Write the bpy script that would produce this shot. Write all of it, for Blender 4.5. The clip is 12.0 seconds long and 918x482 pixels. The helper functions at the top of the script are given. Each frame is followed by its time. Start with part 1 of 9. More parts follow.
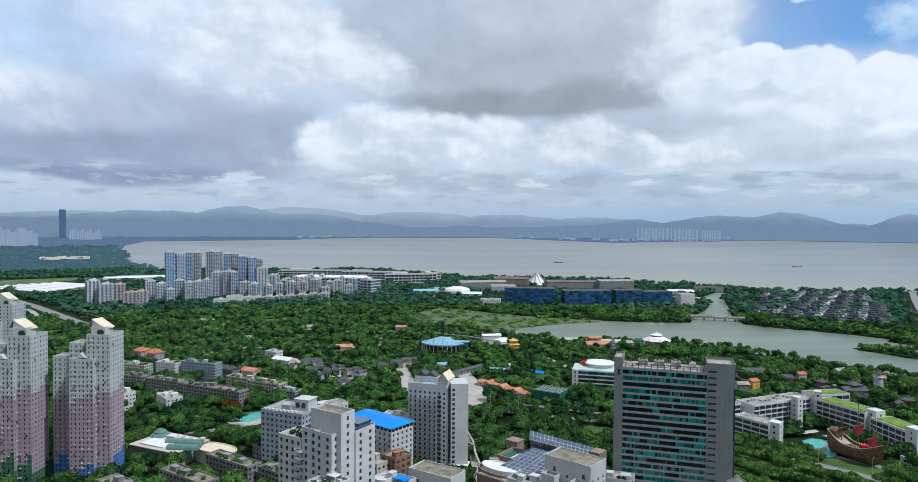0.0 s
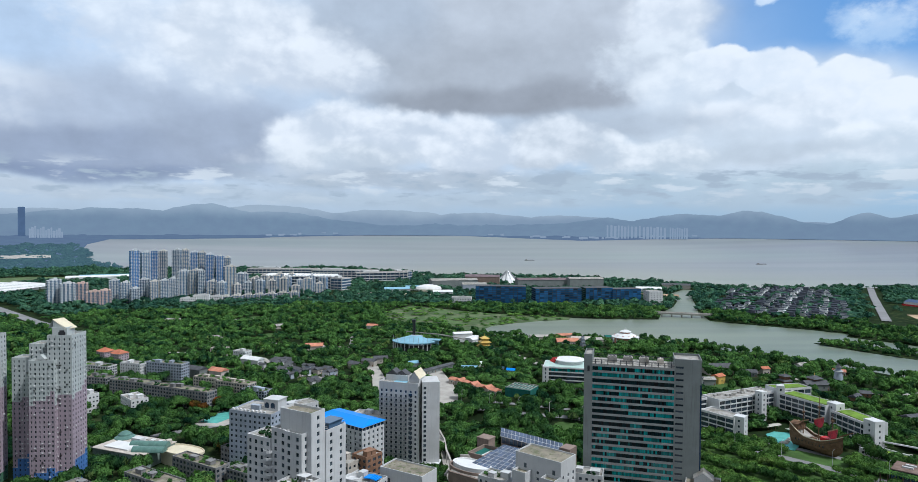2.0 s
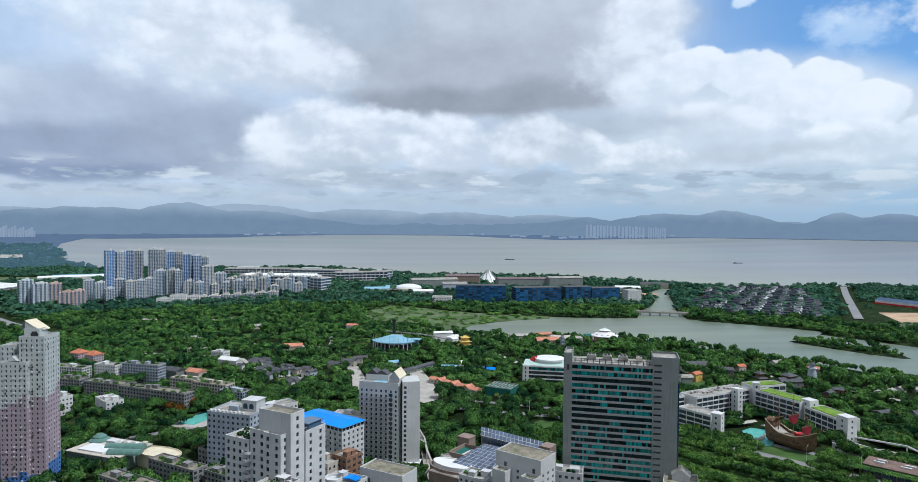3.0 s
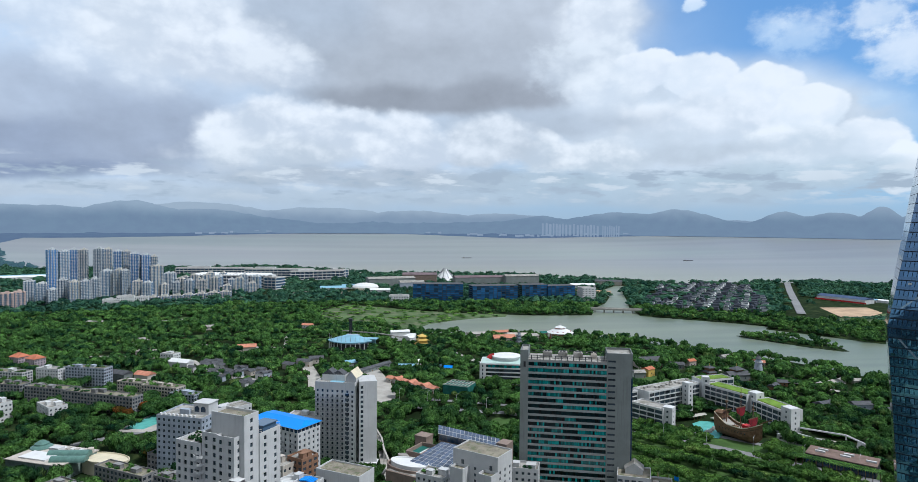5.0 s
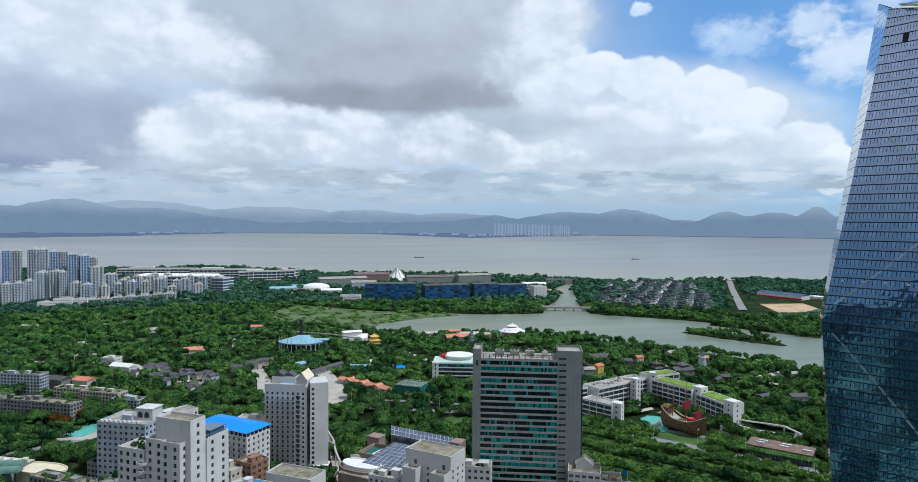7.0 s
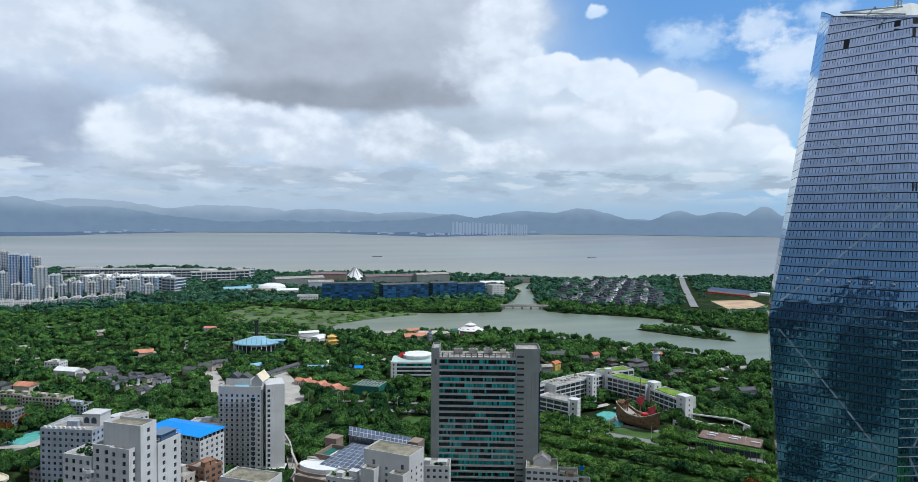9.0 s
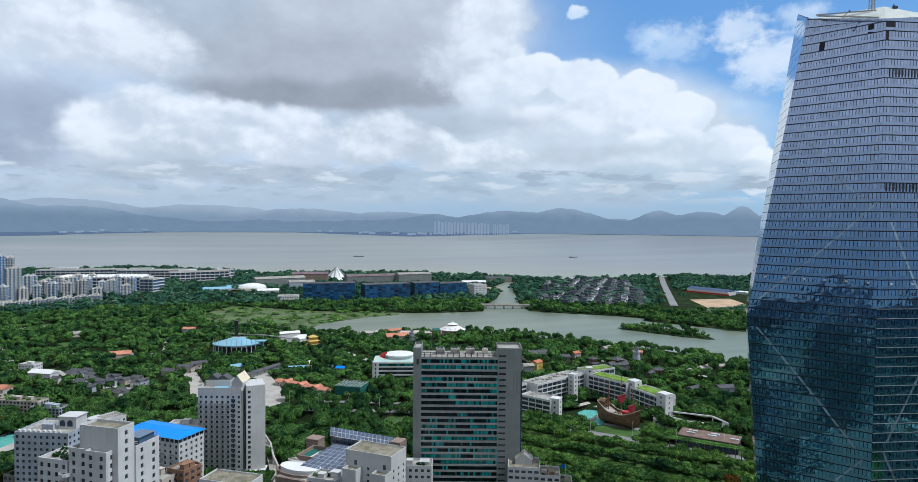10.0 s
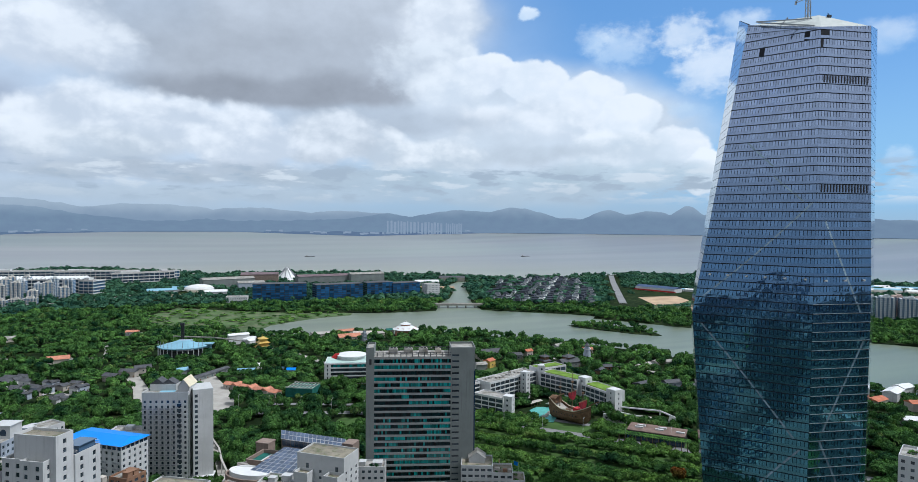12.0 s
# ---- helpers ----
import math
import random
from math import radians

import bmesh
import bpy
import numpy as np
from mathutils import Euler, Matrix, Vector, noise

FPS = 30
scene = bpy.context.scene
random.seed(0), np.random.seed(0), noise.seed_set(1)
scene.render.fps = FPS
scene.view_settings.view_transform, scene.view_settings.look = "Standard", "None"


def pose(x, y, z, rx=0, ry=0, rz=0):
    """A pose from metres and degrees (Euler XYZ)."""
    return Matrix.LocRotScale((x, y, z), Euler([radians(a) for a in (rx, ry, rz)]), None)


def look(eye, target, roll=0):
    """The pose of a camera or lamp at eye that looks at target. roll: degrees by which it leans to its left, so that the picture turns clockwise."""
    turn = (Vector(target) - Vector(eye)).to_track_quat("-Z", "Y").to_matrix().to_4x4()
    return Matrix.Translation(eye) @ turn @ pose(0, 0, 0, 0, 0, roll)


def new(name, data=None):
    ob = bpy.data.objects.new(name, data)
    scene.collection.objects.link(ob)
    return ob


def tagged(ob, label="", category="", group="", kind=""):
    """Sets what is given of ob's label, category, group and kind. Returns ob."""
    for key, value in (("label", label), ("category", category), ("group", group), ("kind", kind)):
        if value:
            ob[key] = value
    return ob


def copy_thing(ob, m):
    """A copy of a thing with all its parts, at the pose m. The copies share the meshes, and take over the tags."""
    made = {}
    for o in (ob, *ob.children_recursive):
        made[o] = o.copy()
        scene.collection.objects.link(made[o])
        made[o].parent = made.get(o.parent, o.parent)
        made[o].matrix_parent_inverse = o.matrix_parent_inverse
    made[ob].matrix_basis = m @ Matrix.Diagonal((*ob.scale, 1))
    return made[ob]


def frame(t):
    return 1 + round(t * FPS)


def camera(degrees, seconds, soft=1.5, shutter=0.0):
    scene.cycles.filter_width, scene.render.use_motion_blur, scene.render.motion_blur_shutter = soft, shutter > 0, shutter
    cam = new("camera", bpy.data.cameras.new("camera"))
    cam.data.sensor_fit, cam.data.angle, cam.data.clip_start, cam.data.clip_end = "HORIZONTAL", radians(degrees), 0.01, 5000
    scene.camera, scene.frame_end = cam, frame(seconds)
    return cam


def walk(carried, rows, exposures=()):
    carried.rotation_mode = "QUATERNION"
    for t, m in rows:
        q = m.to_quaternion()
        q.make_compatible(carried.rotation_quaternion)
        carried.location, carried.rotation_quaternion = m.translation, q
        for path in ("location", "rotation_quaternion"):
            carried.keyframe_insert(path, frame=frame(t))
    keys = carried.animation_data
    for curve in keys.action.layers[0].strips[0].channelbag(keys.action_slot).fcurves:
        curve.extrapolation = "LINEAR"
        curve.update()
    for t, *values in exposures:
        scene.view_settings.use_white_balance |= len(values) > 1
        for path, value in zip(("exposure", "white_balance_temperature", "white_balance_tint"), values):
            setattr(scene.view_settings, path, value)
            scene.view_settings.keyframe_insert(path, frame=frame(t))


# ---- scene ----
# The camera hovers on the spot, high over the park, and pans slowly to the right.
cam = camera(71.14, 12.0, soft=0.5)
EYE = 165.0
ROWS = [  # seconds, yaw, pitch, roll
    (0, -0.000, -1.369, -0.320),
    (0.5, -0.724, -1.418, -0.323),
    (1, -1.314, -1.460, -0.305),
    (1.5, -1.798, -1.487, -0.342),
    (2, -2.570, -1.527, -0.348),
    (2.5, -3.330, -1.548, -0.338),
    (3, -4.323, -1.572, -0.395),
    (5, -8.157, -1.679, -0.401),
    (5.5, -9.122, -1.705, -0.417),
    (6, -10.269, -1.717, -0.460),
    (6.5, -11.332, -1.717, -0.453),
    (7, -12.400, -1.698, -0.418),
    (9, -16.117, -1.756, -0.450),
    (9.5, -16.913, -1.766, -0.465),
    (10, -17.732, -1.776, -0.438),
    (10.5, -18.674, -1.774, -0.428),
    (11, -19.758, -1.787, -0.438),
    (11.5, -20.858, -1.796, -0.429),
    (12, -21.932, -1.797, -0.433),
]
walk(cam, [(t, pose(0, 0, EYE, 90 + pitch, roll, yaw)) for t, yaw, pitch, roll in ROWS], [(0.0, 0.0, 5900, 8), (12.0, 0.0, 5900, 8)])

# ---- world: blue sky with broken cumulus over the bay ----


def rgb(r, g, b):
    """Linear colour from display values 0 to 255."""
    return tuple(((v / 255) / 12.92 if v <= 10 else ((v / 255 + 0.055) / 1.055) ** 2.4) for v in (r, g, b)) + (1,)


SUN_AZ, SUN_EL = 116.0, 58.0  # degrees to the right of the first view, and up
world = bpy.data.worlds.new("sky")
scene.world = world
world.use_nodes = True
wt = world.node_tree
wt.nodes.clear()


def node(tree, kind):
    return tree.nodes.new(kind)


def maths(tree, op, a, b=None, c=None):
    n = node(tree, "ShaderNodeMath")
    n.operation = op
    for i, v in enumerate((a, b, c)):
        if v is None:
            continue
        if isinstance(v, (int, float)):
            n.inputs[i].default_value = v
        else:
            tree.links.new(v, n.inputs[i])
    return n.outputs[0]


def vmaths(tree, op, a, b=None):
    n = node(tree, "ShaderNodeVectorMath")
    n.operation = op
    for i, v in enumerate((a, b)):
        if v is None:
            continue
        if isinstance(v, (tuple, list)):
            n.inputs[i].default_value = v
        else:
            tree.links.new(v, n.inputs[i])
    return n.outputs["Value"] if op == "LENGTH" else n.outputs[0]


def mixed(tree, fac, a, b, blend="MIX"):
    n = node(tree, "ShaderNodeMix")
    n.data_type, n.blend_type = "RGBA", blend
    for i, v in ((0, fac), (6, a), (7, b)):
        if isinstance(v, (int, float, tuple, list)):
            n.inputs[i].default_value = v
        else:
            tree.links.new(v, n.inputs[i])
    return n.outputs[2]


def ranged(tree, v, lo, hi, to0=0.0, to1=1.0, smooth=True):
    n = node(tree, "ShaderNodeMapRange")
    n.interpolation_type = "SMOOTHSTEP" if smooth else "LINEAR"
    tree.links.new(v, n.inputs[0])
    for i, x in enumerate((lo, hi, to0, to1)):
        n.inputs[1 + i].default_value = x
    return n.outputs[0]


def noised(tree, vec, scale, detail=4.0, rough=0.55, out=0, lac=2.0):
    n = node(tree, "ShaderNodeTexNoise")
    tree.links.new(vec, n.inputs["Vector"])
    n.inputs["Scale"].default_value, n.inputs["Detail"].default_value = scale, detail
    n.inputs["Roughness"].default_value, n.inputs["Lacunarity"].default_value = rough, lac
    return n.outputs[out]


sky = node(wt, "ShaderNodeTexSky")
sky.sky_type, sky.sun_disc = "NISHITA", False
sky.sun_elevation, sky.sun_rotation = radians(SUN_EL), radians(SUN_AZ)
sky.altitude, sky.air_density, sky.dust_density, sky.ozone_density = 150, 1.0, 0.1, 2.5
SKY_STRENGTH = 0.11
way = node(wt, "ShaderNodeTexCoord").outputs["Generated"]
axes = node(wt, "ShaderNodeSeparateXYZ")
wt.links.new(way, axes.inputs[0])
azimuth = maths(wt, "MULTIPLY", maths(wt, "ARCTAN2", axes.outputs[0], axes.outputs[1]), 57.29578)
height = maths(wt, "MULTIPLY", maths(wt, "ARCSINE", axes.outputs[2]), 57.29578)
join = node(wt, "ShaderNodeCombineXYZ")
wt.links.new(azimuth, join.inputs[0])
wt.links.new(height, join.inputs[1])
spot = join.outputs[0]
# billows: the outlines of all clouds are broken up at several scales
flat = vmaths(wt, "MULTIPLY", spot, (0.8, 1.1, 1.0))
coarse = vmaths(wt, "SUBTRACT", noised(wt, flat, 0.13, 2, 0.5, 1), (0.5, 0.5, 0.5))
fine = vmaths(wt, "SUBTRACT", noised(wt, flat, 0.5, 3, 0.5, 1), (0.5, 0.5, 0.5))
drift = vmaths(wt, "ADD", spot, vmaths(wt, "ADD", vmaths(wt, "MULTIPLY", coarse, (4.0, 2.0, 0)), vmaths(wt, "MULTIPLY", fine, (1.2, 0.9, 0))))
bent = vmaths(wt, "ADD", spot, vmaths(wt, "ADD", vmaths(wt, "MULTIPLY", coarse, (2.0, 1.6, 0)), vmaths(wt, "MULTIPLY", fine, (1.0, 1.0, 0))))


def billows(shift):
    """Cauliflower puffs of the cumulus, 0 between them and 1 at their middles."""
    n = node(wt, "ShaderNodeTexVoronoi")
    n.feature = "SMOOTH_F1"
    moved = vmaths(wt, "ADD", vmaths(wt, "ADD", flat, vmaths(wt, "MULTIPLY", fine, (0.9, 0.9, 0))), shift)
    wt.links.new(moved, n.inputs["Vector"])
    n.inputs["Scale"].default_value, n.inputs["Detail"].default_value = 0.34, 3.0
    n.inputs["Roughness"].default_value, n.inputs["Lacunarity"].default_value, n.inputs["Smoothness"].default_value = 0.45, 2.3, 0.6
    return maths(wt, "SUBTRACT", 1.0, n.outputs["Distance"])


puffs = billows((0, 0, 0))
# the side of each puff towards the sun, above and to the right, is bright
relief = maths(wt, "SUBTRACT", puffs, billows((0.3, 0.5, 0)))
rolls = maths(wt, "MULTIPLY_ADD", maths(wt, "SUBTRACT", puffs, 0.5), 0.7, maths(wt, "MULTIPLY", relief, 0.8))
# broad hollows and folds inside the heaps, with the puffs on them
folds = maths(wt, "MULTIPLY_ADD", maths(wt, "SUBTRACT", noised(wt, vmaths(wt, "ADD", flat, vmaths(wt, "MULTIPLY", coarse, (1.5, 1.5, 0))), 0.24, 5, 0.55), 0.47), 2.6, rolls)
veil = maths(wt, "MULTIPLY_ADD", maths(wt, "SUBTRACT", noised(wt, flat, 0.3, 5, 0.58), 0.5), 0.42, 1.0)
veil = maths(wt, "MULTIPLY_ADD", relief, 0.05, veil)
clear = mixed(wt, 1.0, sky.outputs[0], (SKY_STRENGTH,) * 3 + (1,), "MULTIPLY")
clear = mixed(wt, 0.5, clear, rgb(104, 168, 234))
tone = {"c": mixed(wt, ranged(wt, height, 15.0, -2.0), clear, rgb(150, 198, 232))}


def shaded(colour, k):
    grey = node(wt, "ShaderNodeCombineXYZ")
    for i in range(3):
        wt.links.new(k, grey.inputs[i])
    return mixed(wt, 1.0, rgb(*colour), grey.outputs[0], "MULTIPLY")


def sheet_cloud(az, el, rx, ry, colour, soft, strength):
    """A soft layer of cloud."""
    off = vmaths(wt, "MULTIPLY", vmaths(wt, "SUBTRACT", drift, (az, el, 0)), (1 / rx, 1 / ry, 0))
    cover = ranged(wt, vmaths(wt, "LENGTH", off), 1 + soft, 1 - soft, 0.0, strength)
    tone["c"] = mixed(wt, cover, tone["c"], shaded(colour, veil))


def heap(az, el, rx, ry, top, base, soft, strength):
    """A cumulus: a knobbly rim, bright above and on the puffs' sunny sides, grey below."""
    off = vmaths(wt, "MULTIPLY", vmaths(wt, "SUBTRACT", bent, (az, el, 0)), (1 / rx, 1 / ry, 0))
    edge = maths(wt, "MULTIPLY_ADD", maths(wt, "SUBTRACT", 0.38, puffs), 1.0 / max(ry, 1.6), vmaths(wt, "LENGTH", off))
    if soft >= 0.4:  # thin, ragged scraps
        edge = maths(wt, "MULTIPLY_ADD", maths(wt, "SUBTRACT", noised(wt, flat, 0.9, 5, 0.6), 0.5), 1.6, edge)
    wide = soft * (0.75 if az > 22 else 1.5)  # crisp against the blue, soft where clouds lie over clouds
    cover = ranged(wt, edge, 1.12 + wide, 1.12 - wide, 0.0, strength)
    split = node(wt, "ShaderNodeSeparateXYZ")
    wt.links.new(off, split.inputs[0])
    lit = ranged(wt, maths(wt, "MULTIPLY_ADD", split.outputs[1], 0.45, folds), -0.75, 0.6)
    tone["c"] = mixed(wt, cover, tone["c"], mixed(wt, lit, rgb(*base), rgb(*top)))


# broken cloud all round, behind the ones in view
rest = ranged(wt, noised(wt, flat, 0.05, 6, 0.55), 0.24, 0.40)
behind = ranged(wt, maths(wt, "ABSOLUTE", maths(wt, "SUBTRACT", azimuth, 10.0)), 62.0, 80.0)
above = ranged(wt, height, 24.0, 34.0)
tone["c"] = mixed(wt, maths(wt, "MULTIPLY", rest, maths(wt, "MAXIMUM", behind, above)), tone["c"], rgb(200, 204, 209))
# clouds in view, the farther and higher layers first: azimuth, angle up, half width, half height
sheet_cloud(-22.4, 13.3, 44.6, 17.2, (202, 217, 234), 0.3, 1)
sheet_cloud(-31.8, 13.9, 6.4, 2.5, (190, 209, 232), 0.5, 0.8)
heap(-33.4, 8.5, 5.4, 2.6, (238, 242, 247), (196, 207, 222), 0.3, 1)
heap(-29.6, 8.0, 3.1, 2.0, (232, 237, 243), (190, 201, 217), 0.35, 0.9)
sheet_cloud(-22.9, 8.9, 10.1, 3.3, (184, 194, 210), 0.5, 0.9)
heap(-24.6, 15.8, 4.1, 2.6, (236, 241, 247), (210, 219, 231), 0.4, 0.85)
heap(-20.9, 13.3, 3.6, 2.5, (236, 241, 247), (208, 217, 229), 0.35, 0.9)
heap(-17.9, 11.2, 2.8, 1.8, (234, 239, 245), (204, 213, 225), 0.35, 0.9)
sheet_cloud(-28.0, 5.5, 14.2, 1.9, (158, 169, 189), 0.4, 0.95)
sheet_cloud(-17.4, 6.9, 6.1, 2.7, (168, 178, 195), 0.5, 0.9)
sheet_cloud(-27.2, 4.0, 10.3, 0.6, (140, 153, 178), 0.6, 0.9)
sheet_cloud(6.4, 16.8, 16.9, 7.2, (196, 202, 211), 0.22, 1)
sheet_cloud(-5.0, 16.8, 5.6, 4.7, (184, 194, 207), 0.4, 0.9)
sheet_cloud(6.9, 13.2, 12.6, 3.2, (180, 186, 195), 0.5, 0.9)
sheet_cloud(5.9, 10.7, 12.7, 1.2, (156, 161, 170), 0.5, 0.95)
sheet_cloud(13.5, 11.1, 6.9, 1.6, (164, 169, 178), 0.5, 0.9)
sheet_cloud(18.3, 8.7, 7.0, 1.2, (196, 204, 214), 0.6, 0.8)
heap(-16.4, 15.7, 5.7, 3.9, (240, 243, 247), (212, 219, 228), 0.18, 0.95)
heap(-11.6, 13.9, 5.2, 2.9, (240, 243, 247), (208, 215, 225), 0.18, 0.95)
heap(-7.5, 12.7, 3.6, 1.9, (232, 236, 241), (198, 206, 217), 0.2, 0.9)
heap(20.3, 17.3, 3.4, 2.6, (242, 245, 249), (214, 221, 230), 0.22, 0.95)
heap(21.7, 14.1, 2.0, 2.1, (240, 244, 248), (212, 220, 229), 0.22, 0.95)
heap(18.3, 13.4, 3.3, 2.2, (228, 234, 240), (200, 208, 218), 0.4, 0.8)
sheet_cloud(29.4, 7.4, 13.1, 5.5, (214, 223, 233), 0.25, 1)
heap(24.2, 12.8, 2.3, 1.7, (240, 243, 247), (222, 229, 238), 0.14, 1)
heap(21.1, 11.2, 2.7, 2.6, (238, 242, 246), (216, 224, 233), 0.3, 0.9)
heap(28.6, 11.8, 3.1, 2.1, (240, 243, 247), (226, 233, 241), 0.12, 1)
heap(33.4, 10.4, 2.9, 2.2, (240, 243, 247), (226, 233, 241), 0.12, 1)
heap(36.6, 8.6, 2.4, 2.1, (240, 243, 247), (224, 232, 240), 0.12, 1)
heap(40.3, 5.8, 2.6, 2.1, (240, 243, 247), (222, 230, 238), 0.13, 1)
heap(42.8, 4.1, 1.8, 1.6, (243, 246, 249), (216, 226, 235), 0.16, 1)
heap(27.9, 8.5, 5.9, 2.1, (240, 243, 247), (214, 222, 231), 0.3, 0.9)
heap(36.0, 5.8, 4.8, 1.9, (242, 245, 248), (208, 218, 227), 0.3, 0.9)
sheet_cloud(26.9, 5.9, 7.7, 0.7, (198, 207, 216), 0.55, 0.85)
sheet_cloud(36.0, 3.8, 8.3, 1.1, (192, 206, 216), 0.5, 0.9)
sheet_cloud(14.5, 8.6, 9.5, 1.2, (186, 195, 206), 0.5, 0.85)
sheet_cloud(24.0, 7.0, 6.0, 0.8, (204, 213, 222), 0.6, 0.7)
heap(19.8, 5.7, 4.1, 1.4, (240, 243, 246), (198, 208, 217), 0.22, 0.95)
heap(15.0, 6.0, 2.9, 1.6, (240, 243, 246), (198, 207, 216), 0.2, 0.95)
heap(10.3, 6.9, 4.3, 2.3, (232, 236, 241), (196, 204, 213), 0.2, 1)
heap(-11.6, 6.8, 2.7, 2.3, (240, 243, 247), (206, 214, 224), 0.16, 1)
heap(-7.5, 8.4, 4.0, 2.3, (240, 243, 247), (206, 214, 224), 0.14, 1)
heap(-4.2, 7.5, 3.7, 2.6, (240, 243, 247), (206, 214, 224), 0.15, 1)
heap(-0.8, 8.0, 2.4, 2.0, (240, 243, 247), (206, 214, 224), 0.14, 1)
heap(3.4, 6.7, 4.2, 2.7, (240, 243, 247), (206, 214, 224), 0.14, 1)
heap(-7.5, 5.7, 6.6, 1.4, (234, 238, 242), (196, 205, 214), 0.35, 0.9)
sheet_cloud(-2.3, 3.9, 14.3, 0.9, (186, 195, 205), 0.5, 0.9)
sheet_cloud(12.1, 3.5, 9.4, 1.0, (182, 193, 203), 0.55, 0.85)
heap(-0.8, 3.5, 2.1, 0.5, (204, 211, 219), (178, 188, 198), 0.3, 0.8)
heap(-9.5, 3.7, 2.0, 0.5, (206, 213, 220), (180, 190, 200), 0.3, 0.8)
sheet_cloud(-30.0, 2.7, 10.9, 0.6, (206, 214, 223), 0.5, 0.9)
sheet_cloud(-15.5, 2.5, 7.7, 0.6, (196, 206, 216), 0.6, 0.8)
sheet_cloud(1.9, 2.1, 16.2, 0.7, (196, 207, 216), 0.6, 0.8)
sheet_cloud(25.1, 3.0, 14.0, 1.5, (186, 202, 213), 0.6, 0.85)
heap(28.0, 17.5, 0.9, 0.6, (232, 240, 248), (206, 223, 241), 0.4, 0.9)
heap(33.8, 15.2, 1.3, 1.0, (226, 236, 246), (190, 214, 240), 0.80, 0.62)
heap(35.8, 14.4, 2.2, 1.5, (230, 239, 248), (196, 218, 241), 0.75, 0.66)
heap(40.8, 15.7, 1.8, 1.4, (240, 244, 249), (212, 226, 241), 0.60, 0.74)
heap(43.1, 12.9, 2.3, 2.1, (242, 246, 250), (208, 223, 240), 0.60, 0.74)
heap(45.3, 16.0, 1.7, 0.7, (232, 240, 248), (204, 222, 240), 0.80, 0.62)
heap(55.1, 13.7, 2.2, 1.0, (226, 236, 246), (190, 215, 240), 0.90, 0.55)
heap(56.2, 4.9, 0.9, 0.8, (206, 226, 242), (180, 208, 236), 0.6, 0.6)
heap(41.4, 9.2, 1.4, 0.7, (206, 226, 242), (180, 208, 236), 0.6, 0.5)
heap(56.8, 2.7, 1.4, 0.9, (206, 224, 238), (186, 210, 230), 0.7, 0.5)
# rows of small far cumulus
row = noised(wt, vmaths(wt, "MULTIPLY", spot, (0.3, 1.15, 1.0)), 0.75, 4, 0.55)
low_sky = maths(wt, "MULTIPLY", ranged(wt, height, 5.4, 4.0), ranged(wt, height, 1.2, 2.4))
tone["c"] = mixed(wt, maths(wt, "MULTIPLY", ranged(wt, row, 0.47, 0.36), low_sky), tone["c"], rgb(172, 185, 198))
tone["c"] = mixed(wt, maths(wt, "MULTIPLY", ranged(wt, row, 0.52, 0.64, 0.0, 0.8), low_sky), tone["c"], rgb(222, 228, 233))
# low bank of cloud along the horizon
bank = maths(wt, "MULTIPLY", ranged(wt, maths(wt, "MULTIPLY_ADD", puffs, 1.2, height), 4.6, 2.2), ranged(wt, azimuth, 50.0, 38.0))
tone["c"] = mixed(wt, maths(wt, "MULTIPLY", bank, 0.5), tone["c"], rgb(176, 190, 203))
# thick air over the far hills
tone["c"] = mixed(wt, ranged(wt, height, 2.6, -0.2, 0.0, 0.6), tone["c"], rgb(165, 181, 195))
back = node(wt, "ShaderNodeBackground")
wt.links.new(tone["c"], back.inputs[0])
back.inputs[1].default_value = 1.0
wt.links.new(back.outputs[0], node(wt, "ShaderNodeOutputWorld").inputs[0])

sun = new("sun", bpy.data.lights.new("sun", "SUN"))
sun.data.energy, sun.data.angle, sun.data.color = 3.5, radians(1.0), (1.0, 0.965, 0.92)
a, e = radians(SUN_AZ), radians(SUN_EL)
sun.matrix_world = look((400 * math.sin(a), 400 * math.cos(a), 800), (400 * math.sin(a) - math.sin(a) * math.cos(e), 400 * math.cos(a) - math.cos(a) * math.cos(e), 800 - math.sin(e)))

# ---- materials ----


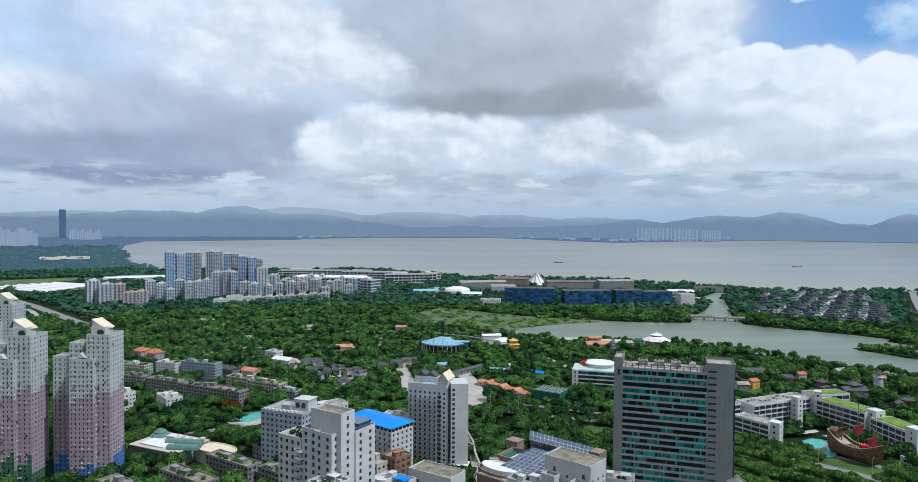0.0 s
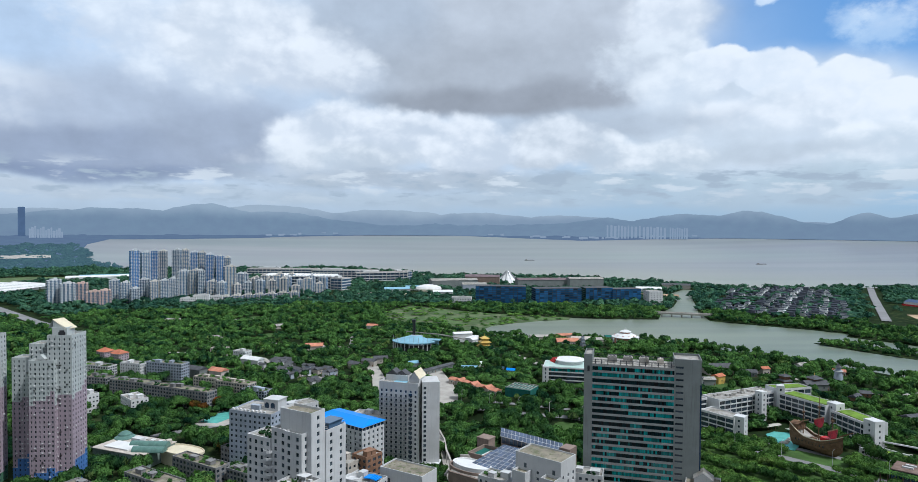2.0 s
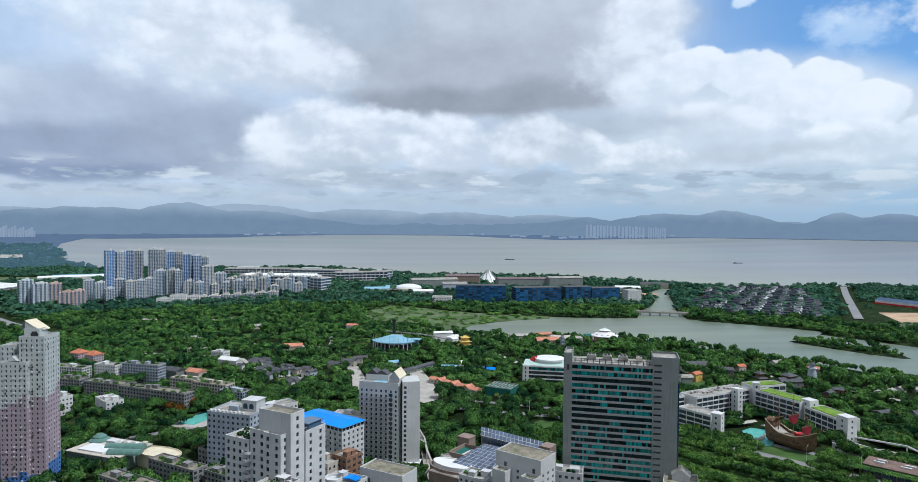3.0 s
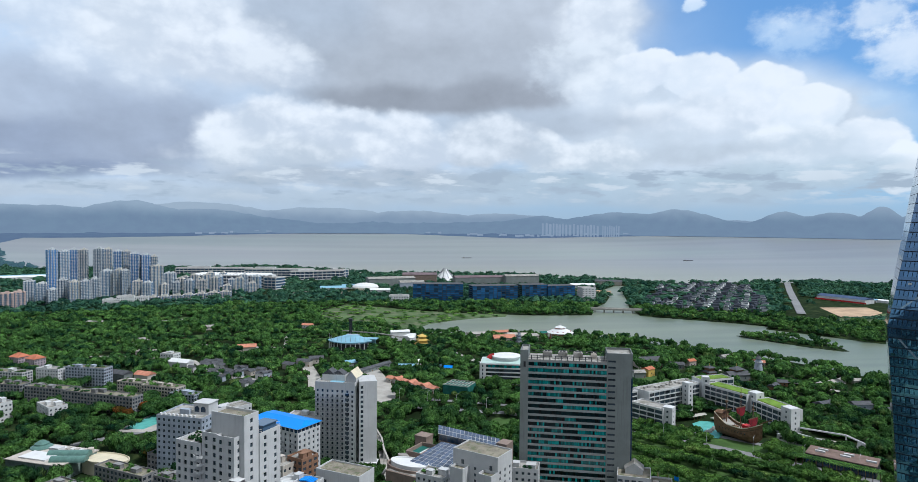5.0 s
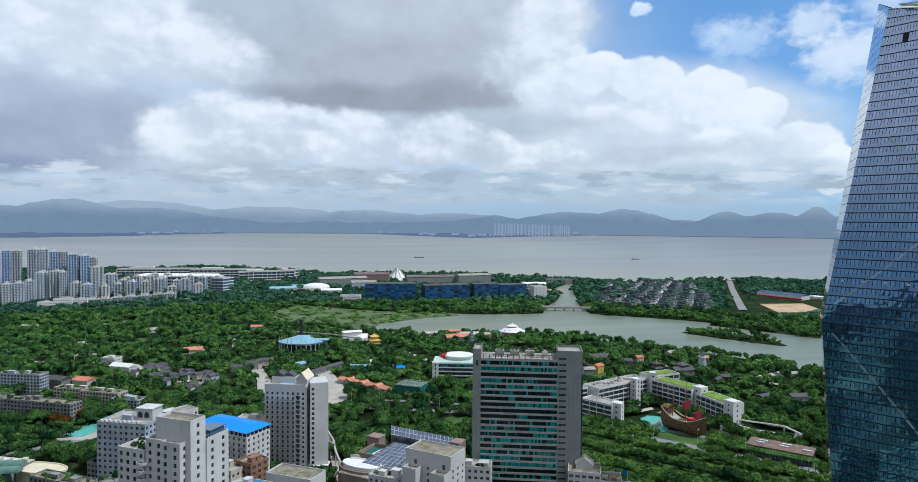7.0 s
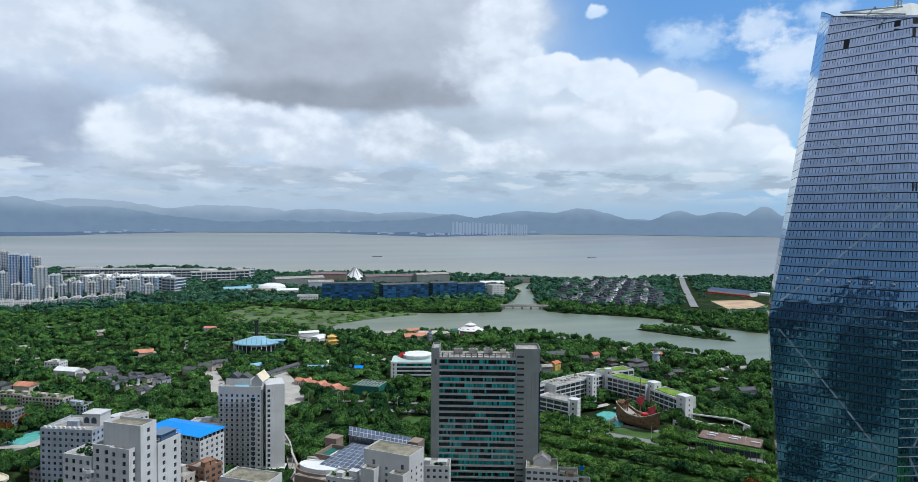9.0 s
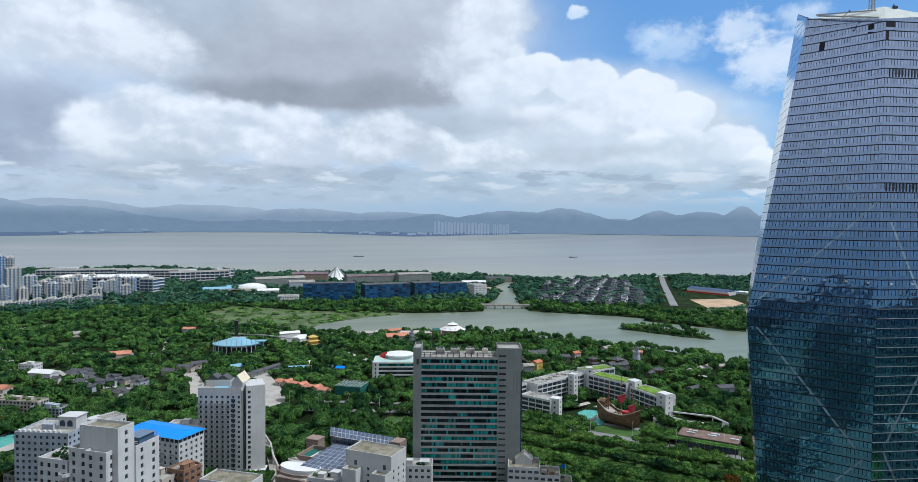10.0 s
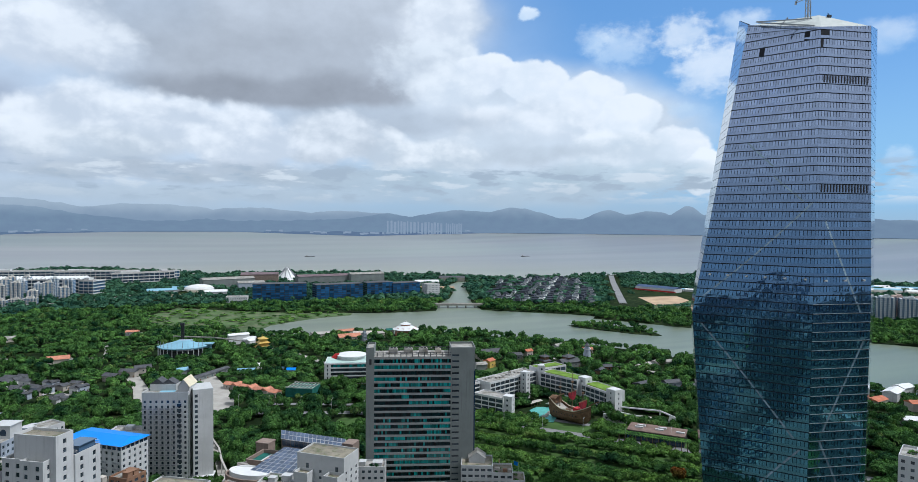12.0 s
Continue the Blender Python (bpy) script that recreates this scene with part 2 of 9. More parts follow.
def surface(name, colour, rough=0.7, vary=0.18, scale=0.25, fine=3.0, streak=0.0, bump=0.0, metal=0.0, each=0.0, spec=0.2, island=0.0, stain=None):
    """A weathered surface: blotches and grain in world space, rain streaks down walls, a tint of its own for each object."""
    m = bpy.data.materials.new(name)
    m.use_nodes = True
    t = m.node_tree
    shader = t.nodes["Principled BSDF"]
    where = node(t, "ShaderNodeNewGeometry")
    pos = where.outputs["Position"]
    base = tuple(colour[:3]) + (1,)
    dark = tuple(c * (1 - vary) for c in colour[:3]) + (1,)
    light = tuple(min(c * (1 + vary), 1.0) for c in colour[:3]) + (1,)
    blot = noised(t, pos, scale, 5, 0.6)
    tint = mixed(t, ranged(t, blot, 0.3, 0.7), dark, light)
    grain = noised(t, pos, fine, 3, 0.6)
    tint = mixed(t, 1.0, tint, mixed(t, grain, (1 - vary * 0.7,) * 3 + (1,), (1 + vary * 0.7,) * 3 + (1,)), "MULTIPLY")
    if streak:
        runs = noised(t, vmaths(t, "MULTIPLY", pos, (1.1, 1.1, 0.06)), 1.0, 5, 0.65)
        tint = mixed(t, ranged(t, runs, 0.52, 0.72, 0.0, streak), tint, tuple(c * 0.45 for c in colour[:3]) + (1,))
    if stain:
        spots = noised(t, pos, scale * 2.3, 6, 0.65)
        tint = mixed(t, ranged(t, spots, 0.5, 0.62, 0.0, 0.85), tint, tuple(stain) + (1,))
    if each:
        info = node(t, "ShaderNodeObjectInfo")
        tint = mixed(t, 1.0, tint, mixed(t, info.outputs["Random"], (1 - each,) * 3 + (1,), (1 + each,) * 3 + (1,)), "MULTIPLY")
    if island:
        tint = mixed(t, 1.0, tint, mixed(t, where.outputs["Random Per Island"], (1 - island,) * 3 + (1,), (1 + island,) * 3 + (1,)), "MULTIPLY")
    t.links.new(tint, shader.inputs["Base Color"])
    shader.inputs["Roughness"].default_value, shader.inputs["Metallic"].default_value = rough, metal
    shader.inputs["Specular IOR Level"].default_value = spec
    if bump:
        b = node(t, "ShaderNodeBump")
        b.inputs["Strength"].default_value, b.inputs["Distance"].default_value = 0.6, bump
        t.links.new(grain, b.inputs["Height"])
        t.links.new(b.outputs[0], shader.inputs["Normal"])
    return m


def foliage(name, dark, light, dry, patch=0.018):
    """Leaves: every clump has its own green, and whole groups of trees differ."""
    m = bpy.data.materials.new(name)
    m.use_nodes = True
    t = m.node_tree
    shader = t.nodes["Principled BSDF"]
    where = node(t, "ShaderNodeNewGeometry")
    pos = where.outputs["Position"]
    flatpos = vmaths(t, "MULTIPLY", pos, (1, 1, 0.2))
    groups = ranged(t, noised(t, flatpos, patch, 2, 0.5), 0.36, 0.66)
    trees = ranged(t, noised(t, flatpos, 0.085, 2, 0.5), 0.34, 0.68)
    blend = maths(t, "MULTIPLY_ADD", groups, 0.4, maths(t, "MULTIPLY", trees, 0.6))
    tint = mixed(t, blend, tuple(dark) + (1,), tuple(light) + (1,))
    tint = mixed(t, ranged(t, noised(t, flatpos, 0.06, 3, 0.6), 0.6, 0.72, 0.0, 0.7), tint, tuple(dry) + (1,))
    tint = mixed(t, 1.0, tint, mixed(t, where.outputs["Random Per Island"], (0.68, 0.7, 0.72, 1), (1.32, 1.3, 1.2, 1)), "MULTIPLY")
    leaf = noised(t, pos, 0.9, 5, 0.75)
    tint = mixed(t, 1.0, tint, mixed(t, ranged(t, leaf, 0.3, 0.7), (0.3, 0.32, 0.33, 1), (1.85, 1.8, 1.6, 1)), "MULTIPLY")
    t.links.new(tint, shader.inputs["Base Color"])
    shader.inputs["Roughness"].default_value, shader.inputs["Specular IOR Level"].default_value = 0.85, 0.03
    thin = node(t, "ShaderNodeBsdfTranslucent")
    t.links.new(mixed(t, 1.0, tint, (1.15, 1.25, 0.7, 1), "MULTIPLY"), thin.inputs[0])
    both = node(t, "ShaderNodeMixShader")
    both.inputs[0].default_value = 0.14
    t.links.new(shader.outputs[0], both.inputs[1])
    t.links.new(thin.outputs[0], both.inputs[2])
    t.links.new(both.outputs[0], t.nodes["Material Output"].inputs[0])
    b = node(t, "ShaderNodeBump")
    b.inputs["Strength"].default_value, b.inputs["Distance"].default_value = 1.0, 1.6
    t.links.new(leaf, b.inputs["Height"])
    t.links.new(b.outputs[0], shader.inputs["Normal"])
    return m


def glazing(name, colour, rough=0.08, each=0.5, metal=0.0, spec=0.8, wobble=0.0):
    """Tinted, reflecting window glass, each pane a little different."""
    m = bpy.data.materials.new(name)
    m.use_nodes = True
    t = m.node_tree
    shader = t.nodes["Principled BSDF"]
    info = node(t, "ShaderNodeObjectInfo")
    where = node(t, "ShaderNodeNewGeometry")
    chance = maths(t, "FRACT", maths(t, "ADD", info.outputs["Random"], where.outputs["Random Per Island"]))
    tint = mixed(t, chance, tuple(c * (1 - each) for c in colour) + (1,), tuple(min(1, c * (1 + each)) for c in colour) + (1,))
    t.links.new(tint, shader.inputs["Base Color"])
    shader.inputs["Roughness"].default_value, shader.inputs["Metallic"].default_value = rough, metal
    shader.inputs["Specular IOR Level"].default_value = spec
    if wobble:
        b = node(t, "ShaderNodeBump")
        b.inputs["Strength"].default_value, b.inputs["Distance"].default_value = 1.0, wobble
        t.links.new(noised(t, where.outputs["Position"], 0.22, 2, 0.5), b.inputs["Height"])
        t.links.new(b.outputs[0], shader.inputs["Normal"])
    return m


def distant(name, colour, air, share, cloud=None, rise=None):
    """Far backdrop with the haze of many kilometres mixed in as glow; a cloud tone fades in over high summits."""
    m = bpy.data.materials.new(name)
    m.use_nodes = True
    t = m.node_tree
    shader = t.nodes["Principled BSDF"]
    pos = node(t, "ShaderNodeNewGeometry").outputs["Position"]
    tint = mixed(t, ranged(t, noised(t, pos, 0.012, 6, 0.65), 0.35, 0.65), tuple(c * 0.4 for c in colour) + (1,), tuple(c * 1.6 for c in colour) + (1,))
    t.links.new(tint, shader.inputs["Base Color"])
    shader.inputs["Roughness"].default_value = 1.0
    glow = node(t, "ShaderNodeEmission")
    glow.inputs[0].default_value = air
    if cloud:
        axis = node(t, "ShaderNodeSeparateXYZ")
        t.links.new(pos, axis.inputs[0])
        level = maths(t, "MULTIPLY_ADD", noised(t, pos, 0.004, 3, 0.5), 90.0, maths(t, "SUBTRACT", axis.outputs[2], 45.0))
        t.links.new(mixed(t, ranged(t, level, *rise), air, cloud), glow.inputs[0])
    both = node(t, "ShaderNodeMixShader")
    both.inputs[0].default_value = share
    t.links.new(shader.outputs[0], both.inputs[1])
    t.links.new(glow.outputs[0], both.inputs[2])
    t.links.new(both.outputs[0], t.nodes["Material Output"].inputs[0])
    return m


def bay_water(name, colour, other, rough, patch, ripple=0.12, silt=None):
    """Silty water: the mud in it makes broad bands; small waves break up the sky's reflection."""
    m = bpy.data.materials.new(name)
    m.use_nodes = True
    t = m.node_tree
    shader = t.nodes["Principled BSDF"]
    pos = node(t, "ShaderNodeNewGeometry").outputs["Position"]
    bands = noised(t, vmaths(t, "MULTIPLY", pos, (0.35, 1.0, 1.0)), patch, 5, 0.6)
    tint = mixed(t, ranged(t, bands, 0.38, 0.62), colour, other)
    slicks = noised(t, vmaths(t, "MULTIPLY", pos, (0.12, 1.0, 1.0)), patch * 5, 3, 0.5)
    tint = mixed(t, 1.0, tint, mixed(t, ranged(t, slicks, 0.32, 0.68), (0.86, 0.86, 0.89, 1), (1.06, 1.06, 1.04, 1)), "MULTIPLY")
    if silt:  # stirred-up mud over the shallows
        reach = maths(t, "MULTIPLY_ADD", bands, 900.0, vmaths(t, "LENGTH", vmaths(t, "MULTIPLY", pos, (1, 1, 0))))
        tint = mixed(t, ranged(t, reach, 3300, 2200, 0.0, 0.85), tint, silt)
    t.links.new(tint, shader.inputs["Base Color"])
    shader.inputs["Roughness"].default_value, shader.inputs["IOR"].default_value = rough, 1.33
    b = node(t, "ShaderNodeBump")
    b.inputs["Strength"].default_value, b.inputs["Distance"].default_value = 0.5, ripple
    t.links.new(noised(t, pos, 0.35, 4, 0.7), b.inputs["Height"])
    t.links.new(b.outputs[0], shader.inputs["Normal"])
    return m


LEAF = foliage("broad_leaves", (0.010, 0.040, 0.024), (0.102, 0.22, 0.060), (0.17, 0.24, 0.08))
LEAF_PALE = foliage("young_leaves", (0.03, 0.085, 0.03), (0.14, 0.265, 0.065), (0.18, 0.26, 0.085))
# Bluer than the near leaves: distance haze is painted into the green.
LEAF_FAR = foliage("hazed_far_leaves", (0.015, 0.055, 0.05), (0.07, 0.16, 0.105), (0.115, 0.18, 0.12), 0.008)
FLAME = foliage("flame_tree_flowers", (0.03, 0.05, 0.012), (0.16, 0.06, 0.02), (0.40, 0.06, 0.025))
BARK = surface("bark", (0.12, 0.09, 0.06), 0.9, spec=0.05)
EARTH = surface("woodland_floor", (0.014, 0.026, 0.01), 0.95, 0.35, 0.03, 0.6, stain=(0.04, 0.055, 0.02), spec=0.03)
GRASS = surface("lawn", (0.05, 0.10, 0.025), 0.9, 0.25, 0.08, 2.0)
MEADOW = surface("marsh_grass", (0.07, 0.115, 0.042), 0.9, 0.4, 0.02, 0.4, stain=(0.145, 0.15, 0.095))
SOIL = surface("bare_soil", (0.42, 0.30, 0.20), 0.95, 0.2, 0.03, 0.5)
ROADWAY = surface("worn_roadway", (0.20, 0.20, 0.205), 0.85, 0.15, 0.06, 1.0)
COAST_ROAD = surface("sun_bleached_roadway", (0.21, 0.21, 0.215), 0.85, 0.12, 0.03, 0.6)
PAVING = surface("pale_paving", (0.36, 0.34, 0.31), 0.85, 0.15, 0.08, 1.0)
WHITE = surface("white_paint", (0.56, 0.565, 0.565), 0.65, 0.08, 0.12, 2.0, streak=0.35)
WHITE_TILE = surface("white_wall_tile", (0.50, 0.505, 0.505), 0.5, 0.08, 0.1, 2.0, streak=0.3)
GREY_WALL = surface("grey_stone_cladding", (0.19, 0.21, 0.205), 0.6, 0.1, 0.1, 1.5, streak=0.4)
OLD_WALL = surface("stained_render", (0.215, 0.215, 0.215), 0.85, 0.2, 0.15, 1.5, streak=0.7)
BLUE_WALL = surface("faded_blue_render", (0.32, 0.36, 0.42), 0.8, 0.15, 0.15, 1.5, streak=0.5)
PINK_WALL = surface("pink_grey_render", (0.40, 0.335, 0.36), 0.75, 0.08, 0.1, 1.5, streak=0.35)
BEIGE = surface("beige_render", (0.45, 0.41, 0.36), 0.8, 0.12, 0.1, 1.5, streak=0.4)
BRICK_RED = surface("brown_brick", (0.22, 0.125, 0.08), 0.85, 0.2, 0.3, 3.0, streak=0.3)
ROOF_GREY = surface("concrete_roof", (0.30, 0.29, 0.27), 0.9, 0.25, 0.12, 1.5, stain=(0.17, 0.16, 0.13))
ROOF_OLD = surface("mossy_roof", (0.21, 0.19, 0.15), 0.95, 0.3, 0.15, 1.5, stain=(0.10, 0.12, 0.06))
ROOF_DARK = surface("dark_tile_roof", (0.075, 0.078, 0.085), 0.7, 0.25, 0.3, 3.0)
ROOF_BLUE = surface("bright_blue_sheet_roof", (0.01, 0.22, 0.72), 0.45, 0.06, 0.05, 1.0)
ROOF_CYAN = surface("pale_blue_sheet_roof", (0.20, 0.38, 0.48), 0.5, 0.12, 0.08, 1.0, streak=0.2)
TERRACOTTA = surface("terracotta_tiles", (0.46, 0.20, 0.13), 0.8, 0.2, 0.2, 2.0)
ORANGE_ROOF = surface("orange_tiles", (0.42, 0.15, 0.085), 0.8, 0.2, 0.2, 2.0)
CREAM_ROOF = surface("cream_roof_panels", (0.60, 0.54, 0.40), 0.7, 0.08, 0.2, 2.0)
ROOF_MAUVE = surface("weathered_mauve_roof", (0.16, 0.12, 0.13), 0.85, 0.25, 0.05, 1.0)
GREEN_ROOF = surface("roof_lawn", (0.13, 0.22, 0.03), 0.9, 0.25, 0.15, 2.0)
GOLD = surface("golden_temple_paint", (0.52, 0.36, 0.10), 0.5, 0.2, 0.3, 2.0)
RED = surface("red_paint", (0.45, 0.03, 0.03), 0.5, 0.15, 0.3, 2.0)
TIMBER = surface("weathered_timber", (0.17, 0.10, 0.06), 0.8, 0.25, 0.5, 3.0, streak=0.3)
STEEL = surface("grey_steel", (0.33, 0.34, 0.35), 0.45, 0.1, 0.5, 3.0, metal=0.5)
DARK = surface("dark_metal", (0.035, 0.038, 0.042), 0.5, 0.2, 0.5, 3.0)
FABRIC = surface("white_membrane", (0.64, 0.645, 0.64), 0.6, 0.05, 0.2, 2.0)
TURQUOISE = surface("turquoise_pool_floor", (0.12, 0.40, 0.36), 0.2, 0.12, 0.2, 1.0)
NETTING = surface("green_netting", (0.02, 0.12, 0.10), 0.8, 0.2, 0.3, 2.0)
PANE = glazing("window_glass", (0.035, 0.05, 0.065))
PANE_FAR = glazing("far_window_glass", (0.05, 0.095, 0.16), 0.15)
PANE_BLUE = glazing("blue_glass", (0.05, 0.16, 0.36), 0.2)
PANE_HOTEL = glazing("blue_hotel_glass", (0.018, 0.085, 0.20), 0.25, 0.5, spec=0.5)
PANE_TEAL = glazing("teal_glass", (0.01, 0.16, 0.16), 0.12, 0.85)
PANE_NAVY = glazing("navy_glass", (0.012, 0.035, 0.07), 0.1, 0.4)
# Each of these has its distance haze painted in as emission.
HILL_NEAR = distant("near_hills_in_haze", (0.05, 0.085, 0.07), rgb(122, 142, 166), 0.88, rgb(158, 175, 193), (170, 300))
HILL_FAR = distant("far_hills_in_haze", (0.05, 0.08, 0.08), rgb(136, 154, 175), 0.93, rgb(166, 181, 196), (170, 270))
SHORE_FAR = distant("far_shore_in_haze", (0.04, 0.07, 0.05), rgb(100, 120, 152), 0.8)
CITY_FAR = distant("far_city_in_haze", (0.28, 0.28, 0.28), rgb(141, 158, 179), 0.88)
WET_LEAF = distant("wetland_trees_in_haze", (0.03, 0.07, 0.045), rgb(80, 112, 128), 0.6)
BAY = bay_water("silty_bay_water", (0.232, 0.238, 0.245, 1), (0.22, 0.252, 0.24, 1), 0.36, 0.0009, silt=(0.25, 0.262, 0.205, 1))
LAKE = bay_water("lake_water", (0.135, 0.168, 0.122, 1), (0.16, 0.188, 0.138, 1), 0.35, 0.006)

# ---- mesh helpers ----


class Shape:
    """Collects vertices and faces of one mesh."""

    def __init__(self):
        self.v, self.f = [], []

    def quad(self, *pts):
        n = len(self.v)
        self.v += [tuple(p) for p in pts]
        self.f.append(tuple(range(n, n + len(pts))))
        return self

    def box(self, x, y, z, w, d, h, turn=0.0, taper=1.0):
        """A box standing at z on its middle x, y."""
        c, s = math.cos(radians(turn)), math.sin(radians(turn))
        n = len(self.v)
        for zz, k in ((z, 1.0), (z + h, taper)):
            for px, py in ((-w / 2, -d / 2), (w / 2, -d / 2), (w / 2, d / 2), (-w / 2, d / 2)):
                self.v.append((x + k * (px * c - py * s), y + k * (px * s + py * c), zz))
        for q in ((3, 2, 1, 0), (4, 5, 6, 7), (0, 1, 5, 4), (1, 2, 6, 5), (2, 3, 7, 6), (3, 0, 4, 7)):
            self.f.append(tuple(n + i for i in q))
        return self

    def prism(self, ring, z0, z1, grow=1.0, shift=(0, 0)):
        """A ring of plan points, counter-clockwise, raised from z0 to z1."""
        n, k = len(self.v), len(ring)
        mx, my = sum(p[0] for p in ring) / k, sum(p[1] for p in ring) / k
        self.v += [(p[0], p[1], z0) for p in ring]
        self.v += [(mx + (p[0] - mx) * grow + shift[0], my + (p[1] - my) * grow + shift[1], z1) for p in ring]
        self.f.append(tuple(range(n + k - 1, n - 1, -1)))
        self.f.append(tuple(range(n + k, n + 2 * k)))
        for i in range(k):
            j = (i + 1) % k
            self.f.append((n + i, n + j, n + k + j, n + k + i))
        return self

    def tube(self, x, y, z0, z1, r0, r1=None, sides=10):
        ring = [(x + r0 * math.cos(2 * math.pi * i / sides), y + r0 * math.sin(2 * math.pi * i / sides)) for i in range(sides)]
        return self.prism(ring, z0, z1, (r0 if r1 is None else r1) / r0)

    def spin(self, x, y, profile, sides=24, sx=1.0, sy=1.0):
        """A profile of (radius, z) turned round the upright through x, y."""
        n = len(self.v)
        for r, z in profile:
            for i in range(sides):
                a = 2 * math.pi * i / sides
                self.v.append((x + sx * r * math.cos(a), y + sy * r * math.sin(a), z))
        for k in range(len(profile) - 1):
            for i in range(sides):
                j = (i + 1) % sides
                self.f.append((n + k * sides + i, n + k * sides + j, n + (k + 1) * sides + j, n + (k + 1) * sides + i))
        self.f.append(tuple(range(n + (len(profile) - 1) * sides, n + len(profile) * sides)))
        return self

    def beam(self, a, b, r):
        """A square bar from a to b."""
        a, b = Vector(a), Vector(b)
        d = (b - a).normalized()
        s = d.cross(Vector((0, 0, 1))) if abs(d.z) < 0.95 else d.cross(Vector((1, 0, 0)))
        s = s.normalized() * r
        u = s.cross(d).normalized() * r
        n = len(self.v)
        for p in (a, b):
            self.v += [tuple(p + s + u), tuple(p - s + u), tuple(p - s - u), tuple(p + s - u)]
        for q in ((0, 1, 2, 3), (7, 6, 5, 4), (0, 4, 5, 1), (1, 5, 6, 2), (2, 6, 7, 3), (3, 7, 4, 0)):
            self.f.append(tuple(n + i for i in q))
        return self

    def gable(self, x, y, z, w, d, h, turn=0.0, over=0.4):
        """A pitched roof with its ridge along the width, closed below."""
        c, s = math.cos(radians(turn)), math.sin(radians(turn))
        n = len(self.v)
        w, d = w + 2 * over, d + 2 * over
        for px, py, pz in ((-w / 2, -d / 2, z), (w / 2, -d / 2, z), (w / 2, d / 2, z), (-w / 2, d / 2, z), (-w / 2, 0, z + h), (w / 2, 0, z + h)):
            self.v.append((x + px * c - py * s, y + px * s + py * c, pz))
        for q in ((3, 2, 1, 0), (0, 1, 5, 4), (2, 3, 4, 5), (1, 2, 5), (3, 0, 4)):
            self.f.append(tuple(n + i for i in q))
        return self

    def hip(self, x, y, z, w, d, h, turn=0.0, over=0.5, ridge=0.4):
        """A hipped roof, closed below."""
        c, s = math.cos(radians(turn)), math.sin(radians(turn))
        n = len(self.v)
        w, d = w + 2 * over, d + 2 * over
        k = w / 2 * ridge
        for px, py, pz in ((-w / 2, -d / 2, z), (w / 2, -d / 2, z), (w / 2, d / 2, z), (-w / 2, d / 2, z), (-k, 0, z + h), (k, 0, z + h)):
            self.v.append((x + px * c - py * s, y + px * s + py * c, pz))
        for q in ((3, 2, 1, 0), (0, 1, 5, 4), (2, 3, 4, 5), (1, 2, 5), (3, 0, 4)):
            self.f.append(tuple(n + i for i in q))
        return self

    def mesh(self, name, material):
        me = bpy.data.meshes.new(name)
        me.from_pydata(self.v, [], self.f)
        me.materials.append(material)
        return me


def part(name, shape, material, parent, label=""):
    ob = new(name, shape.mesh(name, material) if isinstance(shape, Shape) else shape)
    ob.parent = parent
    return tagged(ob, label)


def smooth(ob):
    for p in ob.data.polygons:
        p.use_smooth = True
    return ob


def thing(name, x, y, z, turn, label, category, group="", kind=""):
    ob = new(name)
    ob.matrix_world = pose(x, y, z, 0, 0, turn)
    return tagged(ob, label, category, group, kind)


def structure(name, shape, material, label, category="ground"):
    return tagged(new(name, shape.mesh(name, material)), label, category, "", "structure")


TAKEN = []  # plan areas in which no tree grows: x, y, half width, half depth, turn


def claim(x, y, w, d, turn, margin=2.0, fore=0.0):
    """Keep trees off a plan box, and off a forecourt on its park side."""
    TAKEN.append((x, y, w / 2 + margin, d / 2 + margin, radians(turn)))
    if fore:
        r = math.hypot(x, y)
        TAKEN.append((x - x / r * fore * 0.6, y - y / r * fore * 0.6, (w + d) / 4 + margin, fore * 0.6, math.atan2(y, x) - math.pi / 2))


def soup(name, verts, tris, material):
    """A mesh from arrays."""
    me = bpy.data.meshes.new(name)
    me.vertices.add(len(verts))
    me.vertices.foreach_set("co", np.asarray(verts, dtype=np.float32).ravel())
    me.loops.add(3 * len(tris))
    me.loops.foreach_set("vertex_index", np.asarray(tris, dtype=np.int32).ravel())
    me.polygons.add(len(tris))
    me.polygons.foreach_set("loop_start", np.arange(0, 3 * len(tris), 3, dtype=np.int32))
    me.update(calc_edges=True)
    me.materials.append(material)
    return me


# ---- ground, bay, far shore and hills ----


def lift(r):
    """Beyond 2.6 km sea and shore rise slightly, so that the far shore, drawn nearer than it is, stands at its true angle."""
    return 0.0 if r < 2600 else 100 * ((r - 2600) / 2200) ** 2


def polar(az, r, z):
    return (r * math.sin(radians(az)), r * math.cos(radians(az)), z)


def sheet(name, material, label, azimuths, radii, z, category, kind="structure"):
    s = Shape()
    for az in azimuths:
        s.v += [polar(az, r, z(az, r)) for r in radii(az)]
    k = len(radii(azimuths[0]))
    for i in range(len(azimuths) - 1):
        for j in range(k - 1):
            s.f.append((i * k + j, (i + 1) * k + j, (i + 1) * k + j + 1, i * k + j + 1)[::-1])
    return smooth(tagged(new(name, s.mesh(name, material)), label, category, "", kind))


